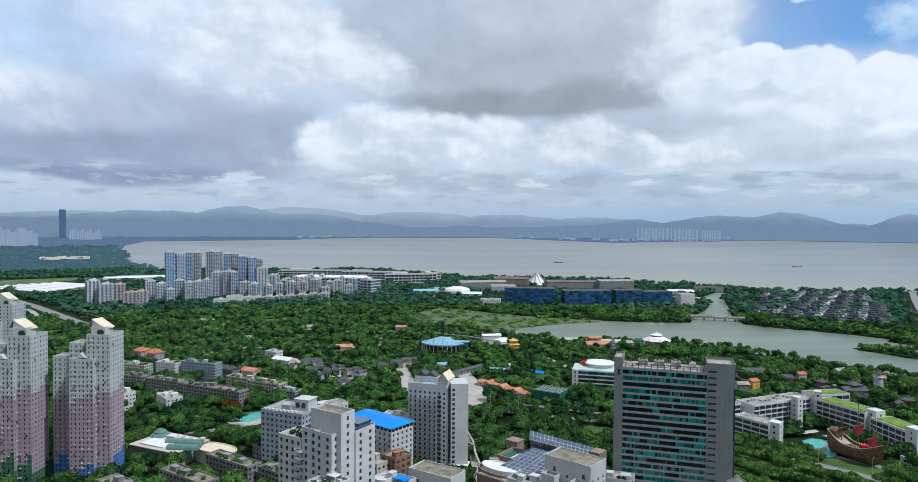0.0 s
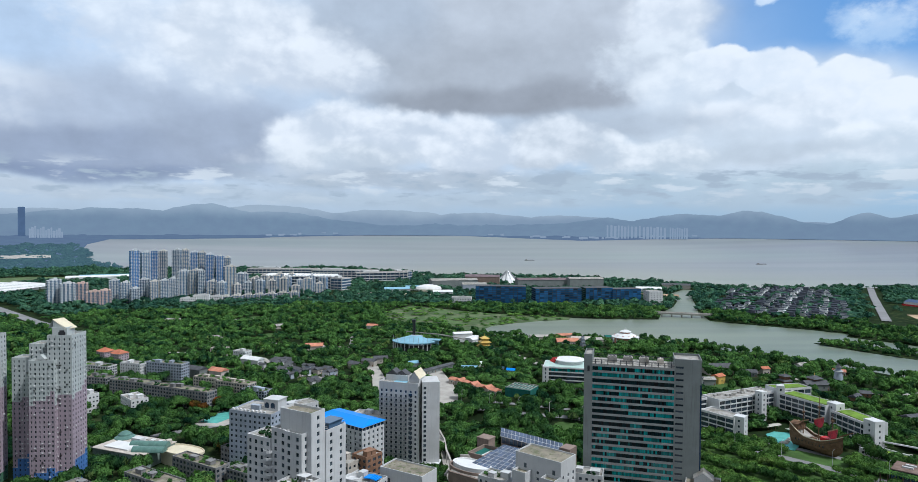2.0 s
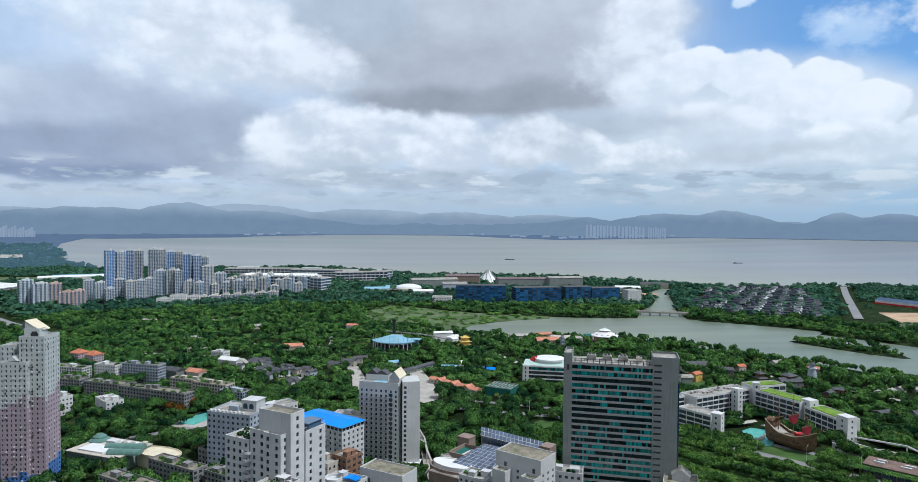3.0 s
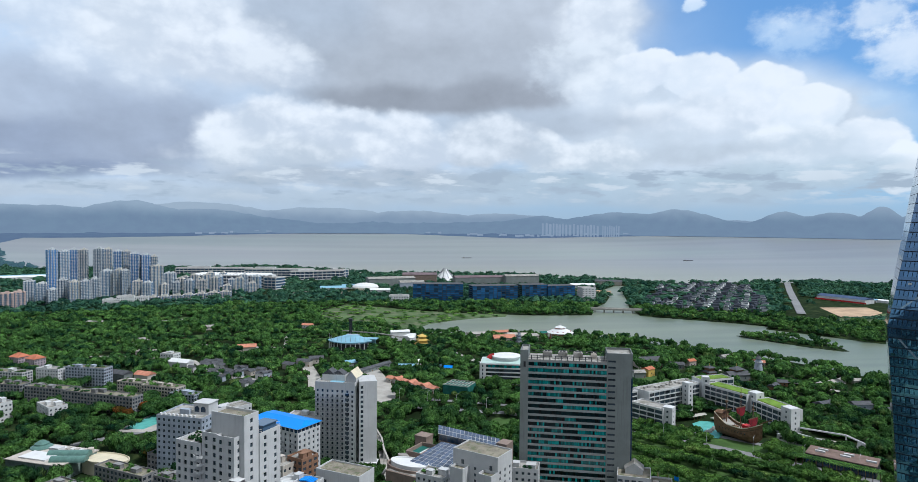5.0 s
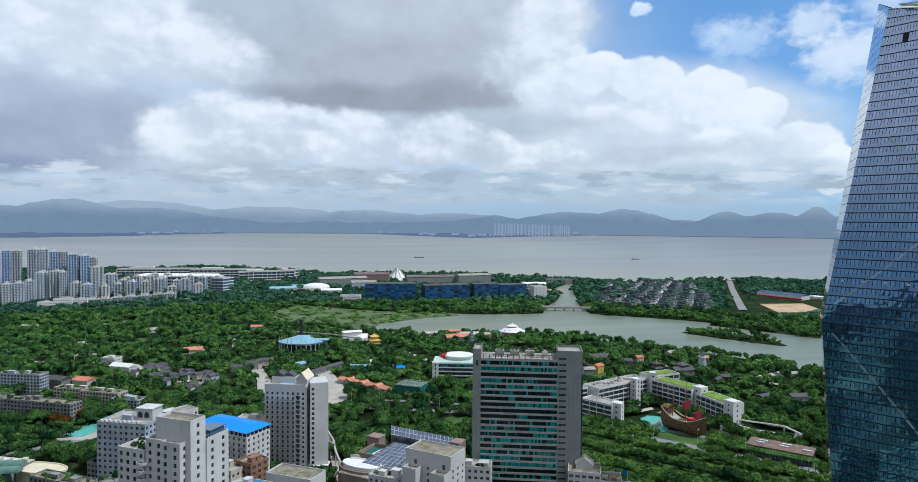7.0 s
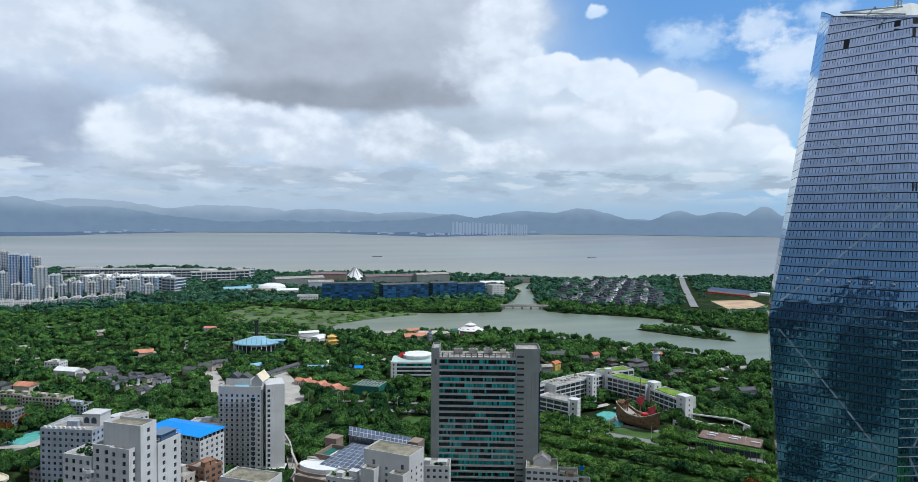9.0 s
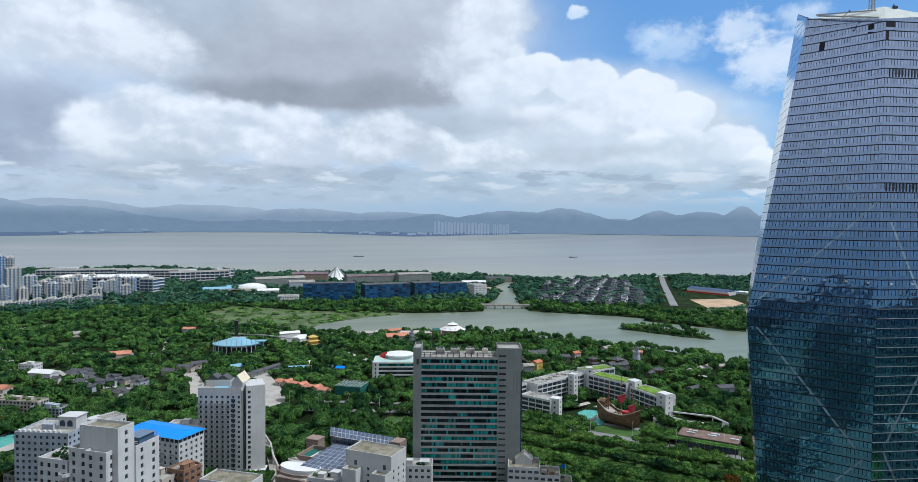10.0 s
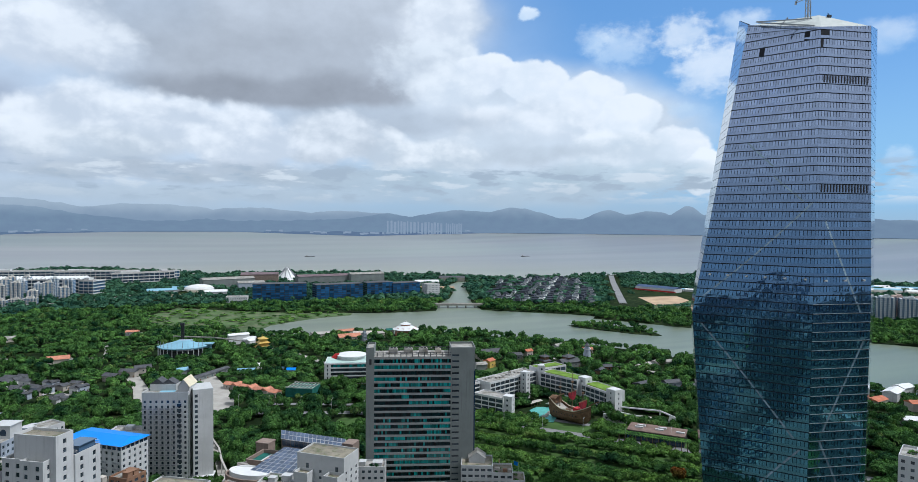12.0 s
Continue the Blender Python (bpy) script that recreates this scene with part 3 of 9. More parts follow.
BAY_EDGE = [(-1017, 2232), (-707, 2319), (-534, 2302), (-356, 2381), (-86, 2164), (30, 2021), (214, 2011), (470, 1962), (612, 1829), (730, 1713),
            (858, 1657), (995, 1634), (1105, 1693), (1284, 1639), (1395, 1583), (1725, 1200), (1786, 1146)]
ring = BAY_EDGE + [(2600, 700), (4600, -400), (4600, -4600), (-4600, -4600), (-4600, 500), (-2337, 1140), (-1838, 1838), (-1300, 2252), (-1156, 2329)]
structure("ground", Shape().prism(ring[::-1], -2.5, 0.0), EARTH, "green lowland of parks and woods beside the bay", "ground")
water = sheet("water", BAY, "calm silty grey bay water with faint bands", [-64 + 4 * i for i in range(41)],
              lambda az: [1000, 1700, 2400] + [2600 + 115 * i for i in range(21)], lambda az, r: lift(r) - 1.5, "water")
SHORE_AZ = (-64, -28.5, -27.8, -26.0, -22, -14.5, -13, -4.4, 2.4, 8.6, 13.6, 20.8, 29.3, 35.3, 41, 57, 64)
SHORE_R = (2590, 2600, 3990, 4330, 4320, 4390, 4460, 4600, 4590, 4420, 4300, 4490, 4660, 4740, 4735, 4880, 4890)


def shore(az):
    return float(np.interp(az, SHORE_AZ, SHORE_R)) + 12 * noise.noise((az * 0.6, 0, 0))


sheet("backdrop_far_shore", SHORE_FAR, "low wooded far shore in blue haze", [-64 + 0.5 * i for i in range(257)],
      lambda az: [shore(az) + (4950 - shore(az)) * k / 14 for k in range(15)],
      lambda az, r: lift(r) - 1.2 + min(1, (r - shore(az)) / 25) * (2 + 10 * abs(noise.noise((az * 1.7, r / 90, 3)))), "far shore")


def crest(az, peaks):
    """The skyline's angle from a few summits: (azimuth, angle, half width)."""
    e = max(el * math.exp(-((az - a) / w) ** 2) for a, el, w in peaks)
    return e + 0.11 * noise.fractal((az * 0.8, 1.7, 0), 0.8, 2.2, 6)


def hills(name, peaks, r0, r1, material, label, az0, az1):
    def z(az, r):
        k = min(1.0, (r - r0) / (r1 - r0))
        top = EYE + r1 * math.tan(radians(crest(az, peaks)))
        low = lift(min(r0, 4800)) + 2
        rough = noise.fractal((az * 0.9, r / 60, 5), 0.8, 2.0, 4)
        return low + max(0.0, top - low) * (k ** 1.3) * (1 + 0.25 * rough * (1 - k) * 2 * k)
    n = int((az1 - az0) / 0.2)
    return sheet(name, material, label, [az0 + 0.2 * i for i in range(n + 1)], lambda az: [r0 + (r1 - r0) * k / 10 for k in range(11)] + [r1 + 30], z, "hills")


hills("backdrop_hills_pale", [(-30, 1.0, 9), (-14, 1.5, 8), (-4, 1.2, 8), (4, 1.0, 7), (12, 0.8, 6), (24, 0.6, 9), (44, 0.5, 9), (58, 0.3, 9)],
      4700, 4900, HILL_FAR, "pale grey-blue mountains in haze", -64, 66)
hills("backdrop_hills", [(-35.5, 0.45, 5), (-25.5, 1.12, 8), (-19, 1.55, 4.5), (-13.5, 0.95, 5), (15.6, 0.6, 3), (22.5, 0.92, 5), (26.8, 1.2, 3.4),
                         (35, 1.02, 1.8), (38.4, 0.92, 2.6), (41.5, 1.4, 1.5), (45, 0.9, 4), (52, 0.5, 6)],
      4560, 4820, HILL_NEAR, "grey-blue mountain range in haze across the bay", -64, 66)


def far_block(az, w, top, r=4540, d=30, crown=0.0, material=None, label="pale high-rise tower on the far shore, in haze"):
    """A tower on the far shore: its width in metres and its top's angle."""
    x, y, _ = polar(az, r, 0)
    h = EYE + r * math.tan(radians(top)) - lift(r)
    s = Shape().box(0, 0, 0, w, d, h)
    s.box(0, 0, h, w * 0.6, d * 0.6, 5 + crown)
    for k in range(1, 4):  # slots between the flats
        s.box((k - 2) * w / 4, -d / 2 - 0.6, 4, w / 9, 1.2, h - 8)
    ob = tagged(new("far_tower", s.mesh("far_tower", material or CITY_FAR)), label, "tower", "towers on the far shore")
    ob.matrix_world = pose(x, y, lift(r), 0, 0, -az)
    return ob


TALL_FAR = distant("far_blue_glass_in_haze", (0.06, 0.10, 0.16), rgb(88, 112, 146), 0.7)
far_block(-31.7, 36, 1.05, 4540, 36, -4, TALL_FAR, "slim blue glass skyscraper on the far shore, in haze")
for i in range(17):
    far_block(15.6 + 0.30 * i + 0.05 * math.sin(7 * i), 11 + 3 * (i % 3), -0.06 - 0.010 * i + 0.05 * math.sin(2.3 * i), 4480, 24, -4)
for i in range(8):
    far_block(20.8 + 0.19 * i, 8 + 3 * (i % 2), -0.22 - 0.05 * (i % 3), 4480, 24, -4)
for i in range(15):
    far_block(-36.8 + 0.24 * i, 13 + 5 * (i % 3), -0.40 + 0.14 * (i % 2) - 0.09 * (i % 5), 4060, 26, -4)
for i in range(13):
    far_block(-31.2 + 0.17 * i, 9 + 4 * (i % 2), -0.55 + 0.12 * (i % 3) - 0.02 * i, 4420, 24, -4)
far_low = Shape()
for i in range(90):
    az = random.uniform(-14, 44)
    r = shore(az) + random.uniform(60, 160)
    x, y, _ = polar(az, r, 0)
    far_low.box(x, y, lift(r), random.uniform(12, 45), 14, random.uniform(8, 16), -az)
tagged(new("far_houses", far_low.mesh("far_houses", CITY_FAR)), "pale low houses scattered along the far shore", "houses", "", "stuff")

# flats of the wetland on the far side of the estate
sheet("mudflat", PAVING, "pale dry mudflat in the wetland", [-33.2 + 0.3 * i for i in range(12)],
      lambda az: [3080 + 60 * noise.noise((az, 7, 1)) + 38 * j for j in range(6)], lambda az, r: lift(r) + 13, "ground")


def wet_edge(r):
    """Where the wetland meets the bay, in degrees, at a distance."""
    return float(np.interp(r, (2560, 2780, 3000, 3200, 3410, 3700, 3990, 4100), (-24.6, -26.4, -27.0, -27.7, -27.0, -27.5, -28.0, -28.2))) + 0.35 * noise.noise((r / 60, 4, 0))


WETLAND = Shape()
for i in range(41):
    WETLAND.v += [polar(-64 + (wet_edge(r) + 64) * i / 40, r, lift(r) + 0.4) for r in [2540 + 60 * j for j in range(26)]]
for i in range(40):
    for j in range(25):
        WETLAND.f.append((i * 26 + j, i * 26 + j + 1, (i + 1) * 26 + j + 1, (i + 1) * 26 + j))
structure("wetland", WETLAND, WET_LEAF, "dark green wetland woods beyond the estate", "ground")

# lake, its islet and the marsh
LAKE_RING = [(-28, 1250), (52, 1219), (125, 1167), (184, 1140), (268, 1115), (320, 1103), (399, 1100), (436, 1187), (492, 1272), (538, 1369), (568, 1500), (650, 1616),
             (690, 1590), (622, 1500), (584, 1400), (549, 1300), (508, 1190), (483, 1083), (538, 1036), (603, 988), (640, 948), (620, 925), (670, 853), (705, 798), (864, 599), (1000, 440)]
LAKE_NEAR = [(820, 200), (648, 396), (620, 425), (545, 590), (530, 650), (505, 700), (450, 755), (392, 827), (370, 864), (319, 899), (256, 893), (222, 921), (147, 915), (100, 945), (42, 1000), (-27, 1075)]
structure("lake", Shape().prism((LAKE_RING + LAKE_NEAR)[::-1], -1.0, 0.12), LAKE, "still olive-grey lake water between wooded banks", "water")
MARSH_RING = [(-40, 1290), (52, 1222), (125, 1170), (184, 1143), (250, 1122), (240, 1096), (190, 1085), (143, 1060), (100, 1030), (80, 990), (42, 985), (-60, 1060), (-90, 1180)]
structure("marsh", Shape().prism(MARSH_RING[::-1], -0.8, 0.3), MEADOW, "flat pale green marsh meadow at the lake's end", "ground")
ISLET = [(539, 874), (548, 850), (566, 818), (590, 780), (612, 752), (622, 750), (632, 785), (628, 820), (608, 850), (580, 880)]
structure("islet", Shape().prism(ISLET[::-1], -0.8, 0.5), EARTH, "low wooded islet in the lake", "ground")


def slab(name, ring, material, label, z=0.1, category="ground"):
    return structure(name, Shape().prism(ring if area(ring) > 0 else ring[::-1], -0.3, z), material, label, category)


def area(ring):
    return sum(a[0] * b[1] - b[0] * a[1] for a, b in zip(ring, ring[1:] + ring[:1])) / 2


def inside(x, y, ring):
    hit = False
    for (ax, ay), (bx, by) in zip(ring, ring[1:] + ring[:1]):
        if (ay > y) != (by > y) and x < (bx - ax) * (y - ay) / (by - ay) + ax:
            hit = not hit
    return hit


OPEN = [LAKE_RING + LAKE_NEAR, MARSH_RING]  # plan rings without trees


def strip(name, line, width, material, label, z=0.15, category="road", verge=1.0):
    """A road or path along a line of plan points."""
    s, pts = Shape(), [Vector(p) for p in line]
    for i, p in enumerate(pts):
        d = (pts[min(i + 1, len(pts) - 1)] - pts[max(i - 1, 0)]).normalized()
        n = Vector((-d.y, d.x)) * width / 2
        s.v += [(p.x + n.x, p.y + n.y, z), (p.x - n.x, p.y - n.y, z), (p.x - n.x, p.y - n.y, -0.3), (p.x + n.x, p.y + n.y, -0.3)]
    for i in range(len(pts) - 1):
        for j in range(4):
            s.f.append((4 * i + j, 4 * i + (j + 1) % 4, 4 * i + 4 + (j + 1) % 4, 4 * i + 4 + j)[::-1])
    for a, b in zip(pts, pts[1:]):
        c, d = (a + b) / 2, b - a
        claim(c.x, c.y, d.length, width, math.degrees(math.atan2(d.y, d.x)), verge)
    return structure(name, s, material, label, category)


# ---- buildings: shared code ----


def facade(wall, panes, corner, along, out, width, z0, z1, cols, rows, ww, wh, sill, recess):
    """A wall face with openings through it. Adds the wall to a shape and the panes' places to a list."""
    cw, ch = width / cols, (z1 - z0) / rows
    ax, ay = along
    ox, oy = out

    def pt(u, z, deep=0.0):
        return (corner[0] + ax * u - ox * deep, corner[1] + ay * u - oy * deep, z)

    for c in range(cols + 1):  # piers
        a = 0.0 if c == 0 else (c - 0.5) * cw + ww / 2
        b = width if c == cols else (c + 0.5) * cw - ww / 2
        wall.quad(pt(a, z0), pt(b, z0), pt(b, z1), pt(a, z1))
    for c in range(cols):
        a, b = (c + 0.5) * cw - ww / 2, (c + 0.5) * cw + ww / 2
        low = z0
        for r in range(rows):
            s = z0 + r * ch + sill
            t = s + wh
            wall.quad(pt(a, low), pt(b, low), pt(b, s), pt(a, s))
            wall.quad(pt(a, s), pt(b, s), pt(b, s, recess), pt(a, s, recess))
            wall.quad(pt(a, t, recess), pt(b, t, recess), pt(b, t), pt(a, t))
            wall.quad(pt(a, s), pt(a, s, recess), pt(a, t, recess), pt(a, t))
            wall.quad(pt(b, s, recess), pt(b, s), pt(b, t), pt(b, t, recess))
            panes.append((pt((a + b) / 2, s, recess), math.degrees(math.atan2(ay, ax)), ww, wh))
            low = t
        wall.quad(pt(a, low), pt(b, low), pt(b, z1), pt(a, z1))


PANE_MESH = {}


def glaze(owner, panes, glass, cap, mullion=True):
    """The first panes become windows of their own, the rest one joined part."""
    rest = Shape()
    for i, (p, turn, ww, wh) in enumerate(panes):
        if i < cap:
            key = (round(ww, 2), round(wh, 2), glass.name)
            if key not in PANE_MESH:
                PANE_MESH[key] = Shape().box(0, 0.03, 0, ww + 0.04, 0.06, wh + 0.04).mesh("window", glass)
            ob = part("window", PANE_MESH[key], glass, owner)
            ob.matrix_basis = pose(*p, 0, 0, turn)
        else:
            c, s = math.cos(radians(turn)) * ww / 2, math.sin(radians(turn)) * ww / 2
            rest.quad((p[0] - c, p[1] - s, p[2]), (p[0] + c, p[1] + s, p[2]), (p[0] + c, p[1] + s, p[2] + wh), (p[0] - c, p[1] - s, p[2] + wh))
    if rest.v:
        tagged(part("glazing", rest, glass, owner), "rows of dark windows", "", "", "stuff")


def storeys(owner, x, y, w, d, z0, z1, floors, wall, panes, pitch=3.4, ww=1.5, wh=1.5, sill=0.9, recess=0.25, faces="frbl", cols=None):
    """Four window walls round a plan box in the owner's frame; those that face the open side come first in the list of panes."""
    for k in "frbl":
        corner, along, out, width = {"f": ((x - w / 2, y - d / 2), (1, 0), (0, -1), w), "r": ((x + w / 2, y - d / 2), (0, 1), (1, 0), d),
                                     "b": ((x + w / 2, y + d / 2), (-1, 0), (0, 1), w), "l": ((x - w / 2, y + d / 2), (0, -1), (-1, 0), d)}[k]
        n = max(1, round(width / pitch)) if cols is None else cols.get(k, max(1, round(width / pitch)))
        if k in faces:
            facade(wall, panes, corner, along, out, width, z0, z1, n, floors, min(ww, width / n * 0.86), min(wh, (z1 - z0) / floors * 0.9), min(sill, (z1 - z0) / floors * 0.3), recess)
        else:
            a, b = corner, (corner[0] + along[0] * width, corner[1] + along[1] * width)
            wall.quad((*a, z0), (*b, z0), (*b, z1), (*a, z1))


def parapet(wall, x, y, w, d, z, h=1.0, t=0.3):
    wall.box(x, y - d / 2 + t / 2, z, w, t, h).box(x, y + d / 2 - t / 2, z, w, t, h)
    wall.box(x - w / 2 + t / 2, y, z, t, d - 2 * t, h).box(x + w / 2 - t / 2, y, z, t, d - 2 * t, h)


def block(name, label, category, x, y, w, d, h, turn, floors, wall=None, glass=None, roof=None, cap=80, group="", huts=2, garden=0, balcony=0, **win):
    """A flat-roofed building with window openings, a parapet and roof huts."""
    wall, glass, roof = wall or WHITE, glass or PANE, roof or ROOF_GREY
    ob = thing(name, x, y, 0, turn, label, category, group)
    claim(x, y, w, d, turn)
    s, panes = Shape(), []
    storeys(ob, 0, 0, w, d, 0, h, floors, s, panes, **win)
    part("wall", s, wall, ob)
    rim = Shape()
    parapet(rim, 0, 0, w, d, h)
    part("parapet", rim, wall, ob)
    part("roof", Shape().box(0, 0, h - 0.3, w - 0.64, d - 0.64, 0.35), roof, ob)
    facing = []
    here = Vector((x, y))
    for p in panes:  # windows on the park side first
        q = Matrix.Rotation(radians(turn), 2) @ Vector((math.sin(radians(p[1])), -math.cos(radians(p[1]))))
        facing.append((0 if q.dot(-here) > 0 else 1, p))
    facing.sort(key=lambda k: k[0])
    glaze(ob, [p for _, p in facing], glass, cap)
    rng = random.Random(int(x * 7 + y * 3))
    for i in range(huts):
        hw, hd, hh = rng.uniform(3, min(7, w * 0.3)), rng.uniform(2.5, min(5, d * 0.4)), rng.uniform(2.0, 3.2)
        hx, hy = rng.uniform(-0.3, 0.3) * w, rng.uniform(-0.2, 0.2) * d
        part("roof_hut", Shape().box(hx, hy, h + 0.05, hw, hd, hh).box(hx, hy, h + hh + 0.05, hw + 0.5, hd + 0.5, 0.2), wall, ob)
    for i in range(garden):
        hx, hy = rng.uniform(-0.42, 0.42) * w, rng.uniform(-0.36, 0.36) * d
        part("roof_shrub", clumps(rng, 9, rng.uniform(1.2, 2.6), 1.3, (hx, hy, h + 0.5)), LEAF, ob, "overgrown roof planting")
    if balcony:
        n = max(1, round(w / balcony))
        for r in range(1, floors):
            for c in range(n):
                bx, bz = -w / 2 + (c + 0.5) * w / n, r * h / floors
                part("balcony", Shape().box(bx, -d / 2 - 0.6, bz, w / n * 0.7, 1.2, 0.15).box(bx, -d / 2 - 1.15, bz + 0.15, w / n * 0.7, 0.1, 0.85), wall, ob)
    return ob


def clumps(rng, n, radius, size, at=(0, 0, 0)):
    """Loose leaf clumps round a point."""
    s = Shape()
    for i in range(n):
        a, b, r = rng.uniform(0, 6.3), rng.uniform(-0.3, 1.2), radius * rng.uniform(0.3, 1)
        cx, cy, cz = at[0] + r * math.cos(a) * math.cos(b), at[1] + r * math.sin(a) * math.cos(b), at[2] + r * 0.7 * math.sin(b)
        k = size * rng.uniform(0.5, 0.9)
        o = len(s.v)
        s.v += [(cx + k, cy, cz), (cx, cy + k, cz), (cx - k, cy, cz), (cx, cy - k, cz), (cx, cy, cz + k * 0.8), (cx, cy, cz - k * 0.8)]
        for q in ((0, 1, 4), (1, 2, 4), (2, 3, 4), (3, 0, 4), (1, 0, 5), (2, 1, 5), (3, 2, 5), (0, 3, 5)):
            s.f.append(tuple(o + i for i in q))
    return s


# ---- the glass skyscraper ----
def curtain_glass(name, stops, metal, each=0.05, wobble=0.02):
    """Mirror glass, darker reflections painted as tint down the tower: stops of (height, colour)."""
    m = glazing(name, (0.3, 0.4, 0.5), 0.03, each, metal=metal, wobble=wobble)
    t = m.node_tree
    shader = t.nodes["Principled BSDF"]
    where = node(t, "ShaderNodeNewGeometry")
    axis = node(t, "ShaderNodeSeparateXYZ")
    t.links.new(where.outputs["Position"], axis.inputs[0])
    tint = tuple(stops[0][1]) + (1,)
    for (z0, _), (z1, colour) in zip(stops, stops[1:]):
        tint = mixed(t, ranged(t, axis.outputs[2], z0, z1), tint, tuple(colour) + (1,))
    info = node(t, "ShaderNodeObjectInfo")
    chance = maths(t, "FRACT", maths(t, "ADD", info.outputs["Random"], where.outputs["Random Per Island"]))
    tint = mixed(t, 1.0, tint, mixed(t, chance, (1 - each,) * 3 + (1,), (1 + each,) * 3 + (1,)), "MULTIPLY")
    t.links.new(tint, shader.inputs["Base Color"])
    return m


# The deep lower stops stand in for dark town and woods mirrored there.
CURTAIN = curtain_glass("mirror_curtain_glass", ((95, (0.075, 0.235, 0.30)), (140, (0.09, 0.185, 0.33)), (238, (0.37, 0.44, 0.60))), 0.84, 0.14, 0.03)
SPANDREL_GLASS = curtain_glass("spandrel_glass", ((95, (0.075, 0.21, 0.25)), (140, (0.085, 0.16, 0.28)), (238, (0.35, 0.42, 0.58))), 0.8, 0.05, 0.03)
# Paler tints on the narrow facets paint in the sky they mirror.
CURTAIN_SIDE = glazing("sky_tinted_pale_glass", (0.50, 0.56, 0.62), 0.08, 0.08, metal=0.8)
CURTAIN_EDGE = glazing("sky_tinted_edge_glass", (0.34, 0.50, 0.68), 0.05, 0.03, metal=0.85)
LOUVRE = surface("black_louvre", (0.012, 0.014, 0.02), 0.5, 0.2, 1.0, 4.0)
CORE = surface("dark_slab_edge", (0.02, 0.03, 0.045), 0.4, 0.2, 0.5, 3.0)
FIN = surface("aluminium_fin", (0.42, 0.45, 0.48), 0.35, 0.1, 0.5, 3.0, metal=0.6)
BRACE = glazing("brace_behind_glass", (0.24, 0.33, 0.40), 0.25, 0.25, metal=0.3)


